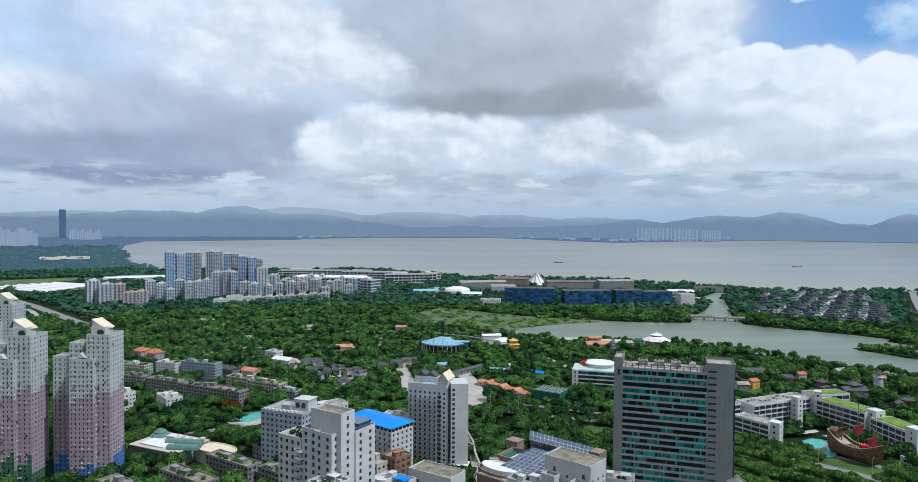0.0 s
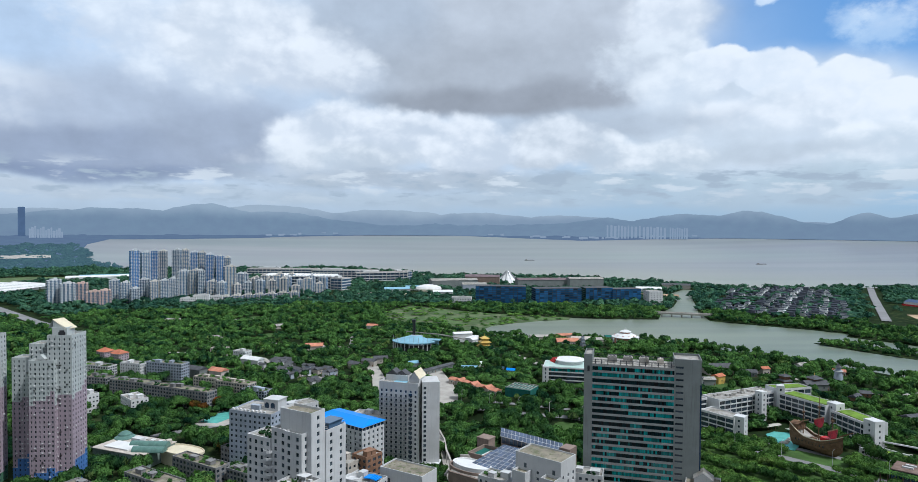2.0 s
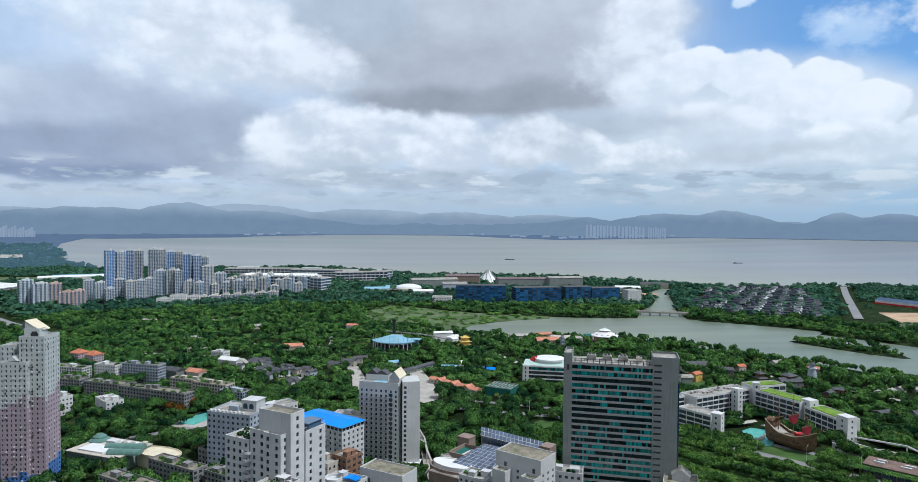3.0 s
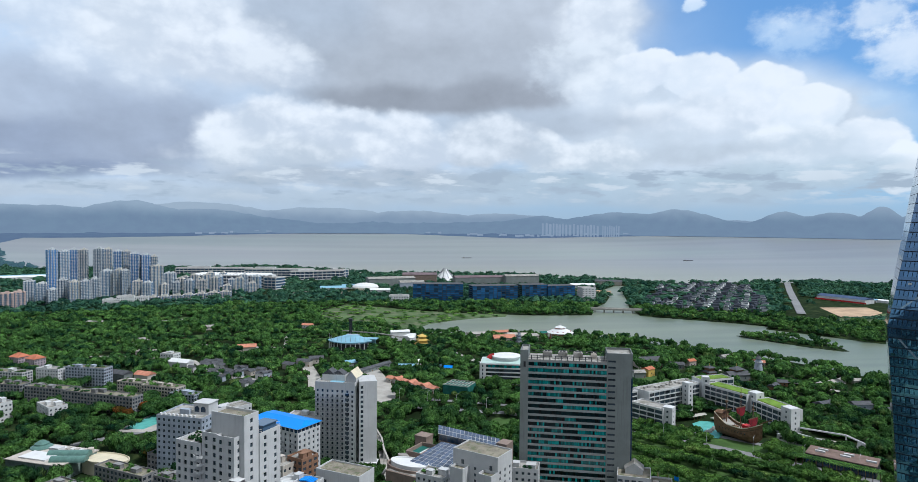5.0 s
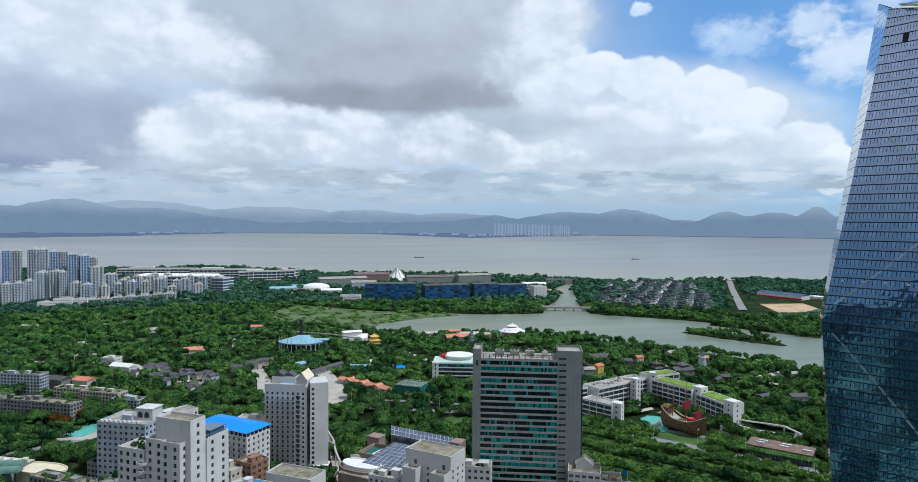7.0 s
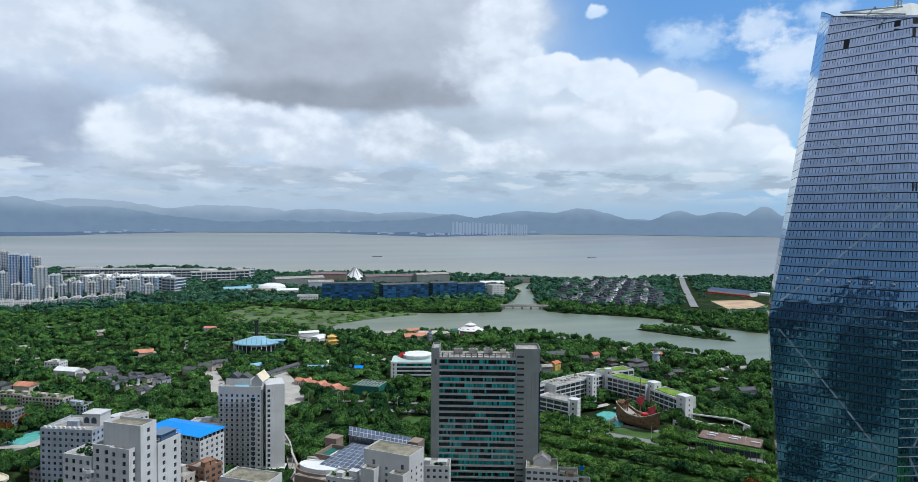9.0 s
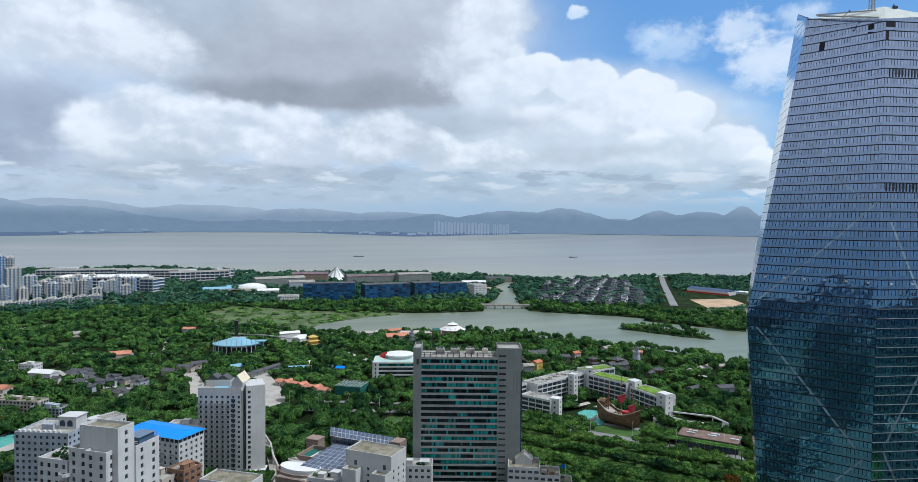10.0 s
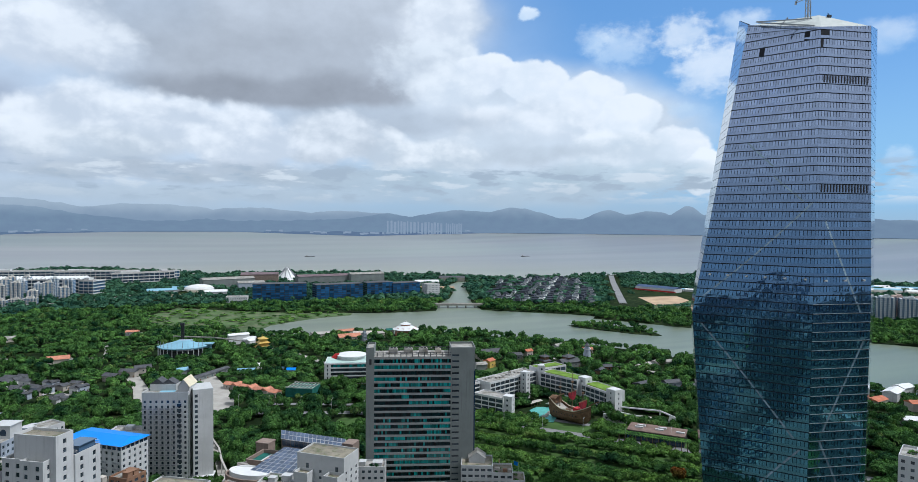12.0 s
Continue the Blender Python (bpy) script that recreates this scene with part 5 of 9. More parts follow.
def stepped_tower():
    turn = -32
    ob = thing("apartment_tower", -46.9, 256.2, 0, turn, "white stepped apartment tower with planted roof terraces", "apartment tower")
    claim(-60, 270, 46, 34, turn)
    wall, panes = Shape(), []
    volumes = [("front_block", -8.4, 4, 16.8, 8, 88, 27, "rl", {"r": 1}), ("left_bay", -15.6, 1.2, 8.4, 6.4, 80, 26, "frl", {"f": 2, "r": 1, "l": 1}), ("right_bay", -7.0, -0.4, 9.2, 5.2, 80, 26, "frl", {"f": 2, "r": 1}),
               ("left_wing", -27.2, 4.0, 13.4, 12, 75, 24, "frl", {"f": 4}), ("right_wing", -3, 14.2, 7.4, 12.4, 79, 26, "frbl", {"r": 2}), ("rear_block", -16, 14, 20, 12, 76, 24, "rbl", {})]
    for name, x, y, w, d, h, floors, faces, cols in volumes:
        s, mine = Shape(), []
        storeys(ob, x, y, w, d, 0, h, floors, s, mine, ww=1.5, wh=1.7, sill=0.8, recess=0.3, faces=faces, cols=cols)
        parapet(s, x, y, w, d, h, 1.1, 0.35)
        part(name, s, WHITE_TILE, ob)
        part("roof", Shape().box(x, y, h - 0.1, w - 0.75, d - 0.75, 0.2), ROOF_OLD if h > 85 else ROOF_GREY, ob)
        panes += mine
    panes.sort(key=lambda p: -p[0][2])
    glaze(ob, panes, PANE, 170)
    for z in range(23):  # rounded corner balconies
        zz = 70.5 - z * 3.12
        s = Shape().spin(-21.2, -1.6, [(0.2, zz), (2.6, zz), (2.6, zz + 1.15), (2.4, zz + 1.15), (2.4, zz + 0.2)], 14)
        part("balcony", s, WHITE_TILE, ob)
        part("balcony_door", Shape().box(-21.2, -0.6, zz + 1.2, 3.2, 0.6, 1.6), DARK, ob)
    # planted terraces and low roof wing
    s, mine = Shape(), []
    storeys(ob, -2.2, -5.0, 13, 11, 0, 62.5, 20, s, mine, ww=1.5, wh=1.5, recess=0.3, faces="frl")
    parapet(s, -2.2, -5.0, 13, 11, 62.5, 1.2, 0.35)
    part("terrace_block", s, WHITE_TILE, ob)
    glaze(ob, mine, PANE, 60)
    part("terrace", Shape().box(-2.2, -5.0, 62.3, 12.3, 10.3, 0.3), ROOF_GREY, ob, "cluttered planted roof terrace")
    s = Shape().spin(3.9, -8.6, [(3.2, 40), (3.2, 63.8), (2.9, 63.8), (2.9, 62.6)], 18)
    part("round_corner", s, WHITE_TILE, ob)
    part("red_band", Shape().spin(3.9, -8.6, [(3.26, 58.6), (3.26, 60.2)], 18), RED, ob, "red lettered band on the round corner")
    rng = random.Random(8)
    for k in range(7):
        part("terrace_shrub", clumps(rng, 8, 1.4, 0.8, (rng.uniform(-8, 3), rng.uniform(-9.5, -1), 63)), LEAF, ob, "terrace shrub")
    for k in range(9):
        part("terrace_shrub", clumps(rng, 8, 1.3, 0.8, (rng.uniform(-33, -22), rng.uniform(-1, 9), 75.6)), LEAF, ob, "terrace shrub")
    for k in range(5):
        part("terrace_table", Shape().box(rng.uniform(-7, 3), rng.uniform(-9, -1), 62.6, 1.6, 1.2, 0.8), WHITE, ob)
    part("pergola", Shape().box(-1, -3, 65.2, 5, 4, 0.15).box(-3.3, -4.8, 62.6, 0.2, 0.2, 2.6).box(1.3, -4.8, 62.6, 0.2, 0.2, 2.6).box(-3.3, -1.2, 62.6, 0.2, 0.2, 2.6).box(1.3, -1.2, 62.6, 0.2, 0.2, 2.6), WHITE, ob, "white terrace pergola")
    part("roof_pavilion", Shape().box(-3, 14.5, 79.2, 6, 8, 3.0).box(-3, 14.5, 82.2, 7, 9, 0.3), PANE_FAR, ob, "glazed roof pavilion")
    for y in (9, 20):
        part("guard_rail", Shape().beam((-6.5, y, 80.6), (0.6, y, 80.6), 0.08).beam((-6.5, y, 81.3), (0.6, y, 81.3), 0.08), WHITE, ob)
    return ob


stepped_tower()

# ---- hotel tower, its neighbours and forecourt ----


def hotel_tower():
    ob = thing("hotel_tower", -17.8, 435.5, 0, -18.5, "white hotel tower with rows of small balconies", "hotel")
    claim(-14, 436, 44, 22, -10)
    wall, panes = Shape(), []
    w, d, h, fl = 27.5, 18.0, 57.5, 3.15
    storeys(ob, 0, 0, w, d, 4.5, 4.5 + 16 * fl, 16, wall, panes, ww=1.45, wh=1.7, sill=0.6, recess=0.4, cols={"f": 8})
    wall.box(0, 0, 0, w, d, 4.5)
    wall.box(0, 0, 4.5 + 16 * fl, w, d, h - 4.5 - 16 * fl)
    part("wall", wall, WHITE_TILE, ob)
    rim = Shape()
    parapet(rim, 0, 0, w, d, h, 1.6, 0.4)
    part("parapet", rim, WHITE_TILE, ob)
    glaze(ob, panes, PANE, 200)
    for r in range(14):
        for c in range(6):  # railed balconies
            x, z = -w / 2 + (c + 0.5) * w / 8, 4.5 + (r + 1) * fl
            part("balcony", Shape().box(x, -d / 2 - 0.55, z, 2.4, 1.1, 0.16).box(x, -d / 2 - 1.05, z + 0.16, 2.4, 0.08, 0.8), STEEL, ob)
    for r in range(15):
        part("stair_window", Shape().box(w / 2 - 5.2, -d / 2 - 0.05, 6 + r * fl, 2.6, 0.14, 1.9), PANE, ob)
    part("roof", Shape().box(0, 0, h - 0.1, w - 0.9, d - 0.9, 0.2), ROOF_GREY, ob)
    part("roof_pool", Shape().box(-1, -3, h + 0.12, 9, 7, 0.25), ROOF_CYAN, ob, "light blue rooftop sheet")
    part("roof_house", Shape().box(-4.5, 4, h + 0.1, 16, 8, 4.2), WHITE_TILE, ob)
    part("dark_gable", Shape().gable(-8, 4, h + 4.3, 7, 9, 3.4, 90).gable(-1.5, 4, h + 4.3, 6, 9, 3.0, 90), ROOF_DARK, ob, "dark pitched roof")
    head = Shape().box(10.2, 0, h, 7, 13, 4.5)
    head.quad((6.7, -6.5, h + 4.5), (13.7, -6.5, h + 4.5), (10.2, -6.5, h + 9.0))
    head.quad((13.7, 6.5, h + 4.5), (6.7, 6.5, h + 4.5), (10.2, 6.5, h + 9.0))
    part("lift_house", head, WHITE_TILE, ob)
    part("cream_slope", Shape().quad((10.2, -7, h + 9.1), (14.2, -7, h + 4.2), (14.2, 7, h + 4.2), (10.2, 7, h + 9.1)).quad((10.2, 7, h + 9.1), (6.2, 7, h + 4.2), (6.2, -7, h + 4.2), (10.2, -7, h + 9.1)), CREAM_ROOF, ob, "cream pitched roof slope")
    part("canopy", Shape().box(-3, -d / 2 - 4.5, 4.6, 26, 9, 0.5), PANE_TEAL, ob, "green glass entrance canopy")
    for x in (-13, -6, 1, 8):
        part("canopy_post", Shape().box(x, -d / 2 - 8.4, 0, 0.4, 0.4, 4.6), WHITE, ob)
    part("porch", Shape().box(11, -d / 2 - 3, 0, 8, 6, 6), WHITE, ob)
    # the plain wing with one column of windows
    wing = Shape()
    wing.box(18.2, 2.5, 0, 11.6, 17, 60, 24)
    part("side_wing", wing, WHITE_TILE, ob)
    for r in range(17):
        z = 4 + r * 3.2
        ox, oy = 18.2 + (-4.0) * math.cos(radians(24)) + 8.53 * math.sin(radians(24)), 2.5 + (-4.0) * math.sin(radians(24)) - 8.53 * math.cos(radians(24))
        part("window", Shape().box(ox, oy, z, 1.7, 0.1, 1.8, 24), PANE, ob)
    # Grey strip put in for the shade of the recess beside the wing.
    part("dark_recess", Shape().box(13.85, -7.6, 1, 0.5, 2.6, 56), GREY_WALL, ob)
    return ob


hotel_tower()


def blue_roof_hotel():
    x, y, w, d, h, turn = -49.5, 402.5, 40, 19, 43, -38.9
    ob = thing("hotel_wing", x, y, 0, turn, "white hotel wing under a bright blue metal roof", "hotel")
    claim(x, y, w, d, turn)
    s, panes = Shape(), []
    storeys(ob, 0, 0, w, d, 0, h - 3.2, 12, s, panes, ww=1.5, wh=1.7, recess=0.35, pitch=4.0)
    top = []
    storeys(ob, 0, 0, w, d, h - 3.2, h, 1, s, top, ww=2.6, wh=2.0, sill=0.5, recess=0.35, pitch=3.4)
    part("wall", s, WHITE_TILE, ob)
    panes.sort(key=lambda p: (p[1] not in (0.0, 90.0), -p[0][2]))
    glaze(ob, top, PANE_NAVY, 60)
    glaze(ob, panes, PANE, 150)
    part("roof", Shape().hip(0, 0, h, w, d, 2.2, 0, 1.0, 0.8), ROOF_BLUE, ob, "bright blue sheet-metal roof")
    part("eaves", Shape().box(0, 0, h - 0.35, w + 1.6, d + 1.6, 0.33), WHITE, ob)
    for r in range(1, 11):
        for c in range(5):
            part("balcony", Shape().box(-w / 2 + 4 + c * 8, -d / 2 - 0.5, r * 3.32, 3.0, 1.0, 0.15).box(-w / 2 + 4 + c * 8, -d / 2 - 0.95, r * 3.32 + 0.15, 3.0, 0.08, 0.8), STEEL, ob)
    return ob


blue_roof_hotel()
block("stair_tower", "white lift tower behind the blue-roofed hotel wing", "building", -40, 440, 24, 12, 34, -20, 9, cap=20, huts=1)


def arch_hotel():
    x, y, w, d, h, turn = -113, 437, 33, 26, 39.5, -22
    ob = block("courtyard_hotel", "pale blue-grey hotel with an arched roof house", "hotel", x, y, w, d, h, turn, 11, BLUE_WALL, PANE, ROOF_GREY, cap=140, huts=1, pitch=3.6, ww=1.7, wh=1.7)
    part("roof_house", Shape().box(9, 2, h + 0.1, 11, 10, 7).box(9, 2, h + 7.1, 12, 11, 0.5), WHITE_TILE, ob)
    for k in (-3, 1.6):
        arch = Shape()
        ringp = [(9 + k + 1.7 * math.cos(t * math.pi / 8), h + 3.6 + 1.8 * math.sin(t * math.pi / 8)) for t in range(9)] + [(9 + k - 1.7, h + 1.6), (9 + k + 1.7, h + 1.6)]
        arch.quad(*[(px, -3.06, pz) for px, pz in ringp[::-1]])
        part("arch_window", arch, PANE_NAVY, ob, "half-round dark arch window")
    for k in range(9):
        part("roof_dormer", Shape().box(-14 + 3.1 * k, -d / 2 + 0.9, h + 1.0, 1.6, 1.2, 0.9).spin(-14 + 3.1 * k, -d / 2 + 0.9, [(0.8, h + 1.9), (0.55, h + 2.3), (0.1, h + 2.5)], 10), WHITE, ob)
    block("hotel_annex", "long white hotel annex with a stained flat roof", "hotel", -93, 455, 26, 13, 37, 42, 10, WHITE_TILE, cap=40)
    return ob


arch_hotel()

# ---- stone podium with a glass-panelled roof ----
PANEL_GLASS = glazing("blue_roof_panel", (0.07, 0.10, 0.16), 0.12, 0.3)
STONE_BROWN = surface("brown_stone_cladding", (0.24, 0.185, 0.155), 0.8, 0.15, 0.2, 2.0, streak=0.4)


def podium():
    x, y, turn = 52, 388, -39
    ob = thing("exhibition_hall", x, y, 0, turn, "brown stone hall with sloping glass-panelled roofs and a roof court", "hall")
    claim(x, y, 66, 56, turn)
    part("podium", Shape().box(0, -4, 0, 60, 46, 15), STONE_BROWN, ob)
    part("podium_roof", Shape().box(0, -4, 15, 58, 44, 0.2), ROOF_GREY, ob)
    # lower slope of square glass panels
    cols, rows = 9, 9
    a, b, c, e = Vector((-23, -18, 17)), Vector((12, -18, 17)), Vector((12, 9, 25)), Vector((-13, 9, 25))
    for i in range(cols):
        for j in range(rows):
            def at(u, v):
                return a.lerp(b, u).lerp(e.lerp(c, u), v)
            p = [at((i + 0.05) / cols, (j + 0.05) / rows), at((i + 0.95) / cols, (j + 0.05) / rows), at((i + 0.95) / cols, (j + 0.95) / rows), at((i + 0.05) / cols, (j + 0.95) / rows)]
            part("roof_panel", Shape().quad(*p), PANEL_GLASS, ob)
    part("slope_frame", Shape().quad(a - Vector((0, 0, 0.15)), b - Vector((0, 0, 0.15)), c - Vector((0, 0, 0.15)), e - Vector((0, 0, 0.15))), WHITE, ob, "pale frame under the glass panels")
    # upper band of panels over a dark glass wall
    a, b, c, e = Vector((-17, 11, 29)), Vector((27, 11, 28)), Vector((24, 18, 31)), Vector((-21, 18, 32))
    for i in range(16):
        for j in range(2):
            def at(u, v):
                return a.lerp(b, u).lerp(e.lerp(c, u), v)
            p = [at((i + 0.04) / 16, (j + 0.05) / 2), at((i + 0.96) / 16, (j + 0.05) / 2), at((i + 0.96) / 16, (j + 0.95) / 2), at((i + 0.04) / 16, (j + 0.95) / 2)]
            part("roof_panel", Shape().quad(*p), PANEL_GLASS, ob)
    part("upper_frame", Shape().quad(*[v - Vector((0, 0, 0.15)) for v in (a, b, c, e)]), WHITE, ob, "pale frame under the glass panels")
    for i in range(14):
        px = -15 + 3.0 * i
        part("glass_wall_pane", Shape().box(px, 11.4, 24.6, 2.6, 0.2, 3.8), PANE_NAVY, ob)
    part("upper_block", Shape().box(4, 15, 15, 42, 6.5, 13), STONE_BROWN, ob)
    # sunken roof court with stripes
    part("court_floor", Shape().box(-23.5, 6, 15.2, 16, 17, 2.0), NETTING, ob, "dark green roof court")
    for k, m in ((-1.6, FABRIC), (0.0, TERRACOTTA), (1.6, FABRIC)):
        part("court_stripe", Shape().box(-23.5 + k, 6, 17.2, 1.1, 15, 0.1), m, ob)
    for sx, sy, w, d in ((-32, 6, 0.8, 18), (-15.3, 6, 0.8, 18), (-23.5, 15, 17, 0.8), (-23.5, -3, 17, 0.8)):
        part("court_wall", Shape().box(sx, sy, 15.2, w, d, 4.2), STONE_BROWN, ob)
    for k in range(3):
        part("court_beam", Shape().box(-33 + 2.0 * k, -6 - 1.5 * k, 15.2, 5.5, 1.2, 3.0, 40), PAVING, ob)
    part("corner_tower", Shape().box(-34, 20, 0, 9, 8, 22).box(-34, 20, 22, 9.6, 8.6, 0.8), STONE_BROWN, ob, "brown stone corner tower")
    part("end_tower", Shape().box(28, 17, 0, 7, 9, 30), STONE_BROWN, ob)
    part("white_oval", Shape().spin(-20, -16, [(0.3, 15.2), (9, 15.2), (9, 18.6), (8.4, 18.6), (8.2, 17.9), (0.3, 18.1)], 28, 1.5, 0.8), FABRIC, ob, "white oval roof")
    part("curved_rim", Shape().spin(-20, -16, [(11, 13), (11, 16.8), (10.3, 16.8), (10.3, 15)], 28, 1.45, 0.85), STONE_BROWN, ob)
    return ob


podium()


def plain_tower(x, y, turn, w, d, h, label, seed):
    ob = thing("apartment_building", x, y, 0, turn, label, "apartment building")
    claim(x, y, w, d, turn)
    s, panes = Shape(), []
    storeys(ob, 0, 0, w, d, 0, h - 6, 12, s, panes, ww=1.5, wh=1.6, recess=0.3, pitch=5.0)
    s.box(0, 0, h - 6, w, d, 6)
    parapet(s, 0, 0, w, d, h, 0.9, 0.35)
    part("wall", s, WHITE_TILE, ob)
    part("roof", Shape().box(0, 0, h - 0.1, w - 0.75, d - 0.75, 0.2), ROOF_OLD, ob, "mossy stained flat roof")
    glaze(ob, panes, PANE, 90)
    for k, (px, pw) in enumerate(((-w / 2 + 6, 8), (w / 2 - 4, 8))):
        b = Shape()
        b.box(px, -d / 2 - 3.2, 0, pw, 6.4, h - 8)
        parapet(b, px, -d / 2 - 3.2, pw, 6.4, h - 8, 1.4, 0.35)
        part("terrace_wing", b, WHITE_TILE, ob)
        part("terrace_floor", Shape().box(px, -d / 2 - 3.2, h - 7.95, pw - 0.75, 5.6, 0.1), ROOF_OLD, ob)
        part("window", Shape().box(px, -d / 2 - 0.05, h - 6.5, 1.6, 0.12, 2.4), PANE, ob)
    return ob


plain_tower(60.8, 330, -41, 27, 15.5, 45, "plain off-white apartment building with a mossy flat roof", 3)
low = block("annex", "low white annex with a cluttered roof terrace", "building", 38, 352, 17, 13, 25, -35, 7, WHITE_TILE, cap=40, huts=2, garden=5)
block("annex", "low white annex beside the plain apartment building", "building", 84, 333, 16, 11, 34, -20, 10, WHITE_TILE, cap=30, huts=2, garden=3)
b1 = plain_tower(-11, 338, -33, 27, 14, 35, "off-white building with a stained flat roof", 5)
b2 = block("terrace_house", "white terrace building with a blue roof light", "building", -33, 330, 19, 13, 33, -30, 10, WHITE_TILE, cap=40, huts=1)
for k in range(7):
    part("blue_slat", Shape().box(1 + 1.15 * k, 0.5, 34.2 + 0.16 * (3 - abs(k - 3)), 0.8, 5.5, 0.5), ROOF_BLUE, b2, "bright blue roof slat")
part("curved_wall", Shape().spin(-5, -3, [(4.6, 30), (4.6, 34.6), (4.1, 34.6), (4.1, 33.2)], 22), WHITE, b2)
brick = block("brick_house", "brown brick building with balconies and small roof huts", "building", -34, 352, 11, 12, 38, -40, 12, BRICK_RED, PANE, ROOF_GREY, cap=40, huts=3, ww=2.2, wh=1.6, pitch=3.6)
block("rear_house", "plain beige building behind the brick one", "building", -44, 348, 10, 10, 36, -38, 10, BEIGE, cap=20, huts=1)
part("porch_roof", Shape().box(-2, 427, 5.4, 19, 9, 0.6, -12), FABRIC, thing("entrance_canopy", 0, 0, 0, 0, "flat white entrance canopy on posts", "canopy"))
for x in (-9, 5):
    part("post", Shape().box(x, 424 - 0.2 * x, 0, 0.5, 0.5, 5.4), WHITE, bpy.data.objects["entrance_canopy"])
claim(-2, 428, 30, 14, -12)
# ---- white campus buildings with roof lawns ----


def ribbon_wing(name, label, x, y, w, d, h, turn, floors, lawn=False, cap=60, roof=None):
    """A white wing with long dark window bands between white slab edges."""
    ob = thing(name, x, y, 0, turn, label, "campus building", "white campus wings")
    claim(x, y, w, d, turn)
    fl = h / floors
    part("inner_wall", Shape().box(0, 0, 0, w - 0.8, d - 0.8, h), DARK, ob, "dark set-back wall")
    n = max(2, round(w / 6.5))
    for k in range(floors + 1):
        part("slab_edge", Shape().box(0, 0, max(0, k * fl - 0.55), w, d, 1.0 if k < floors else 0.8), WHITE, ob)
    for f in range(floors):
        for c in range(n):
            part("window", Shape().box(-w / 2 + (c + 0.5) * w / n, -d / 2 + 0.42, f * fl + 0.5, w / n - 0.7, 0.12, fl - 1.1), PANE, ob)
    for c in range(n + 1):
        part("pier", Shape().box(-w / 2 + 0.25 + c * (w - 0.5) / n, -d / 2 + 0.2, 0, 0.4, 0.3, h), WHITE, ob)
    for sx in (-1, 1):
        part("end_wall", Shape().box(sx * (w / 2 - 0.3), 0, 0, 0.62, d + 0.06, h + 1.1), WHITE, ob)
    k = Shape()
    parapet(k, 0, 0, w, d, h + 0.2, 1.0, 0.35)
    part("parapet", k, WHITE, ob)
    if lawn:
        part("roof_lawn", Shape().box(0, 1.2, h + 0.2, w - 3, d - 5, 0.7), GREEN_ROOF, ob, "bright green roof lawn")
    part("roof", Shape().box(0, 0, h + 0.1, w - 0.8, d - 0.8, 0.3), roof or ROOF_GREY, ob)
    return ob


def white_stair(x, y, w, d, h, turn, rows):
    ob = thing("stair_tower", x, y, 0, turn, "white stair tower with a column of dark windows", "campus building", "white stair towers")
    claim(x, y, w, d, turn)
    s, panes = Shape(), []
    storeys(ob, 0, 0, w, d, 0, h - 1, rows, s, panes, ww=1.6, wh=1.8, recess=0.3, faces="frl", cols={"f": 1, "r": 1, "l": 1})
    s.box(0, 0, h - 1, w, d, 1.0)
    part("wall", s, WHITE, ob)
    glaze(ob, panes, PANE, 40)
    return ob


ribbon_wing("campus_wing", "white campus wing with dark window bands and a planted roof", 233, 497, 29, 15, 15.5, -57, 4)
white_stair(241, 483, 8, 8, 18, -45, 4)
ribbon_wing("campus_wing", "long white campus wing with dark window bands", 266, 537, 66, 18, 20, 23, 5)
ribbon_wing("campus_wing", "white campus wing with a bright green roof lawn", 318, 521, 43, 18, 20, -68, 5, True)
ribbon_wing("campus_wing", "white campus wing with a bright green roof lawn", 332, 479, 37, 18, 17, -83, 4, True)
ribbon_wing("campus_wing", "white campus wing with a planted roof", 318, 552, 34, 16, 22, 10, 5, True)
ribbon_wing("campus_wing", "low white campus wing with window bands", 222, 528, 20, 12, 19, 20, 5)
white_stair(281, 529, 6, 7, 25, 23, 6)
white_stair(304, 540, 6, 7, 27, -20, 6)
white_stair(327, 499, 9, 9, 23, -75, 5)
white_stair(329, 457, 10, 9, 22, -78, 5)
rng = random.Random(21)
for k in range(12):
    x, y = 243 + 4.4 * k, 527 + 1.95 * k
    ob = thing("roof_unit", x + rng.uniform(-2, 2), y + rng.uniform(-2, 5), 20.4, 23, "grey ventilation unit on a flat roof", "ventilation unit", "roof ventilation units")
    part("casing", Shape().box(0, 0, 0, rng.uniform(1.5, 3.5), 2, rng.uniform(1, 2.2)), ROOF_GREY, ob)


# ---- the wooden sailing ship and its pool ----


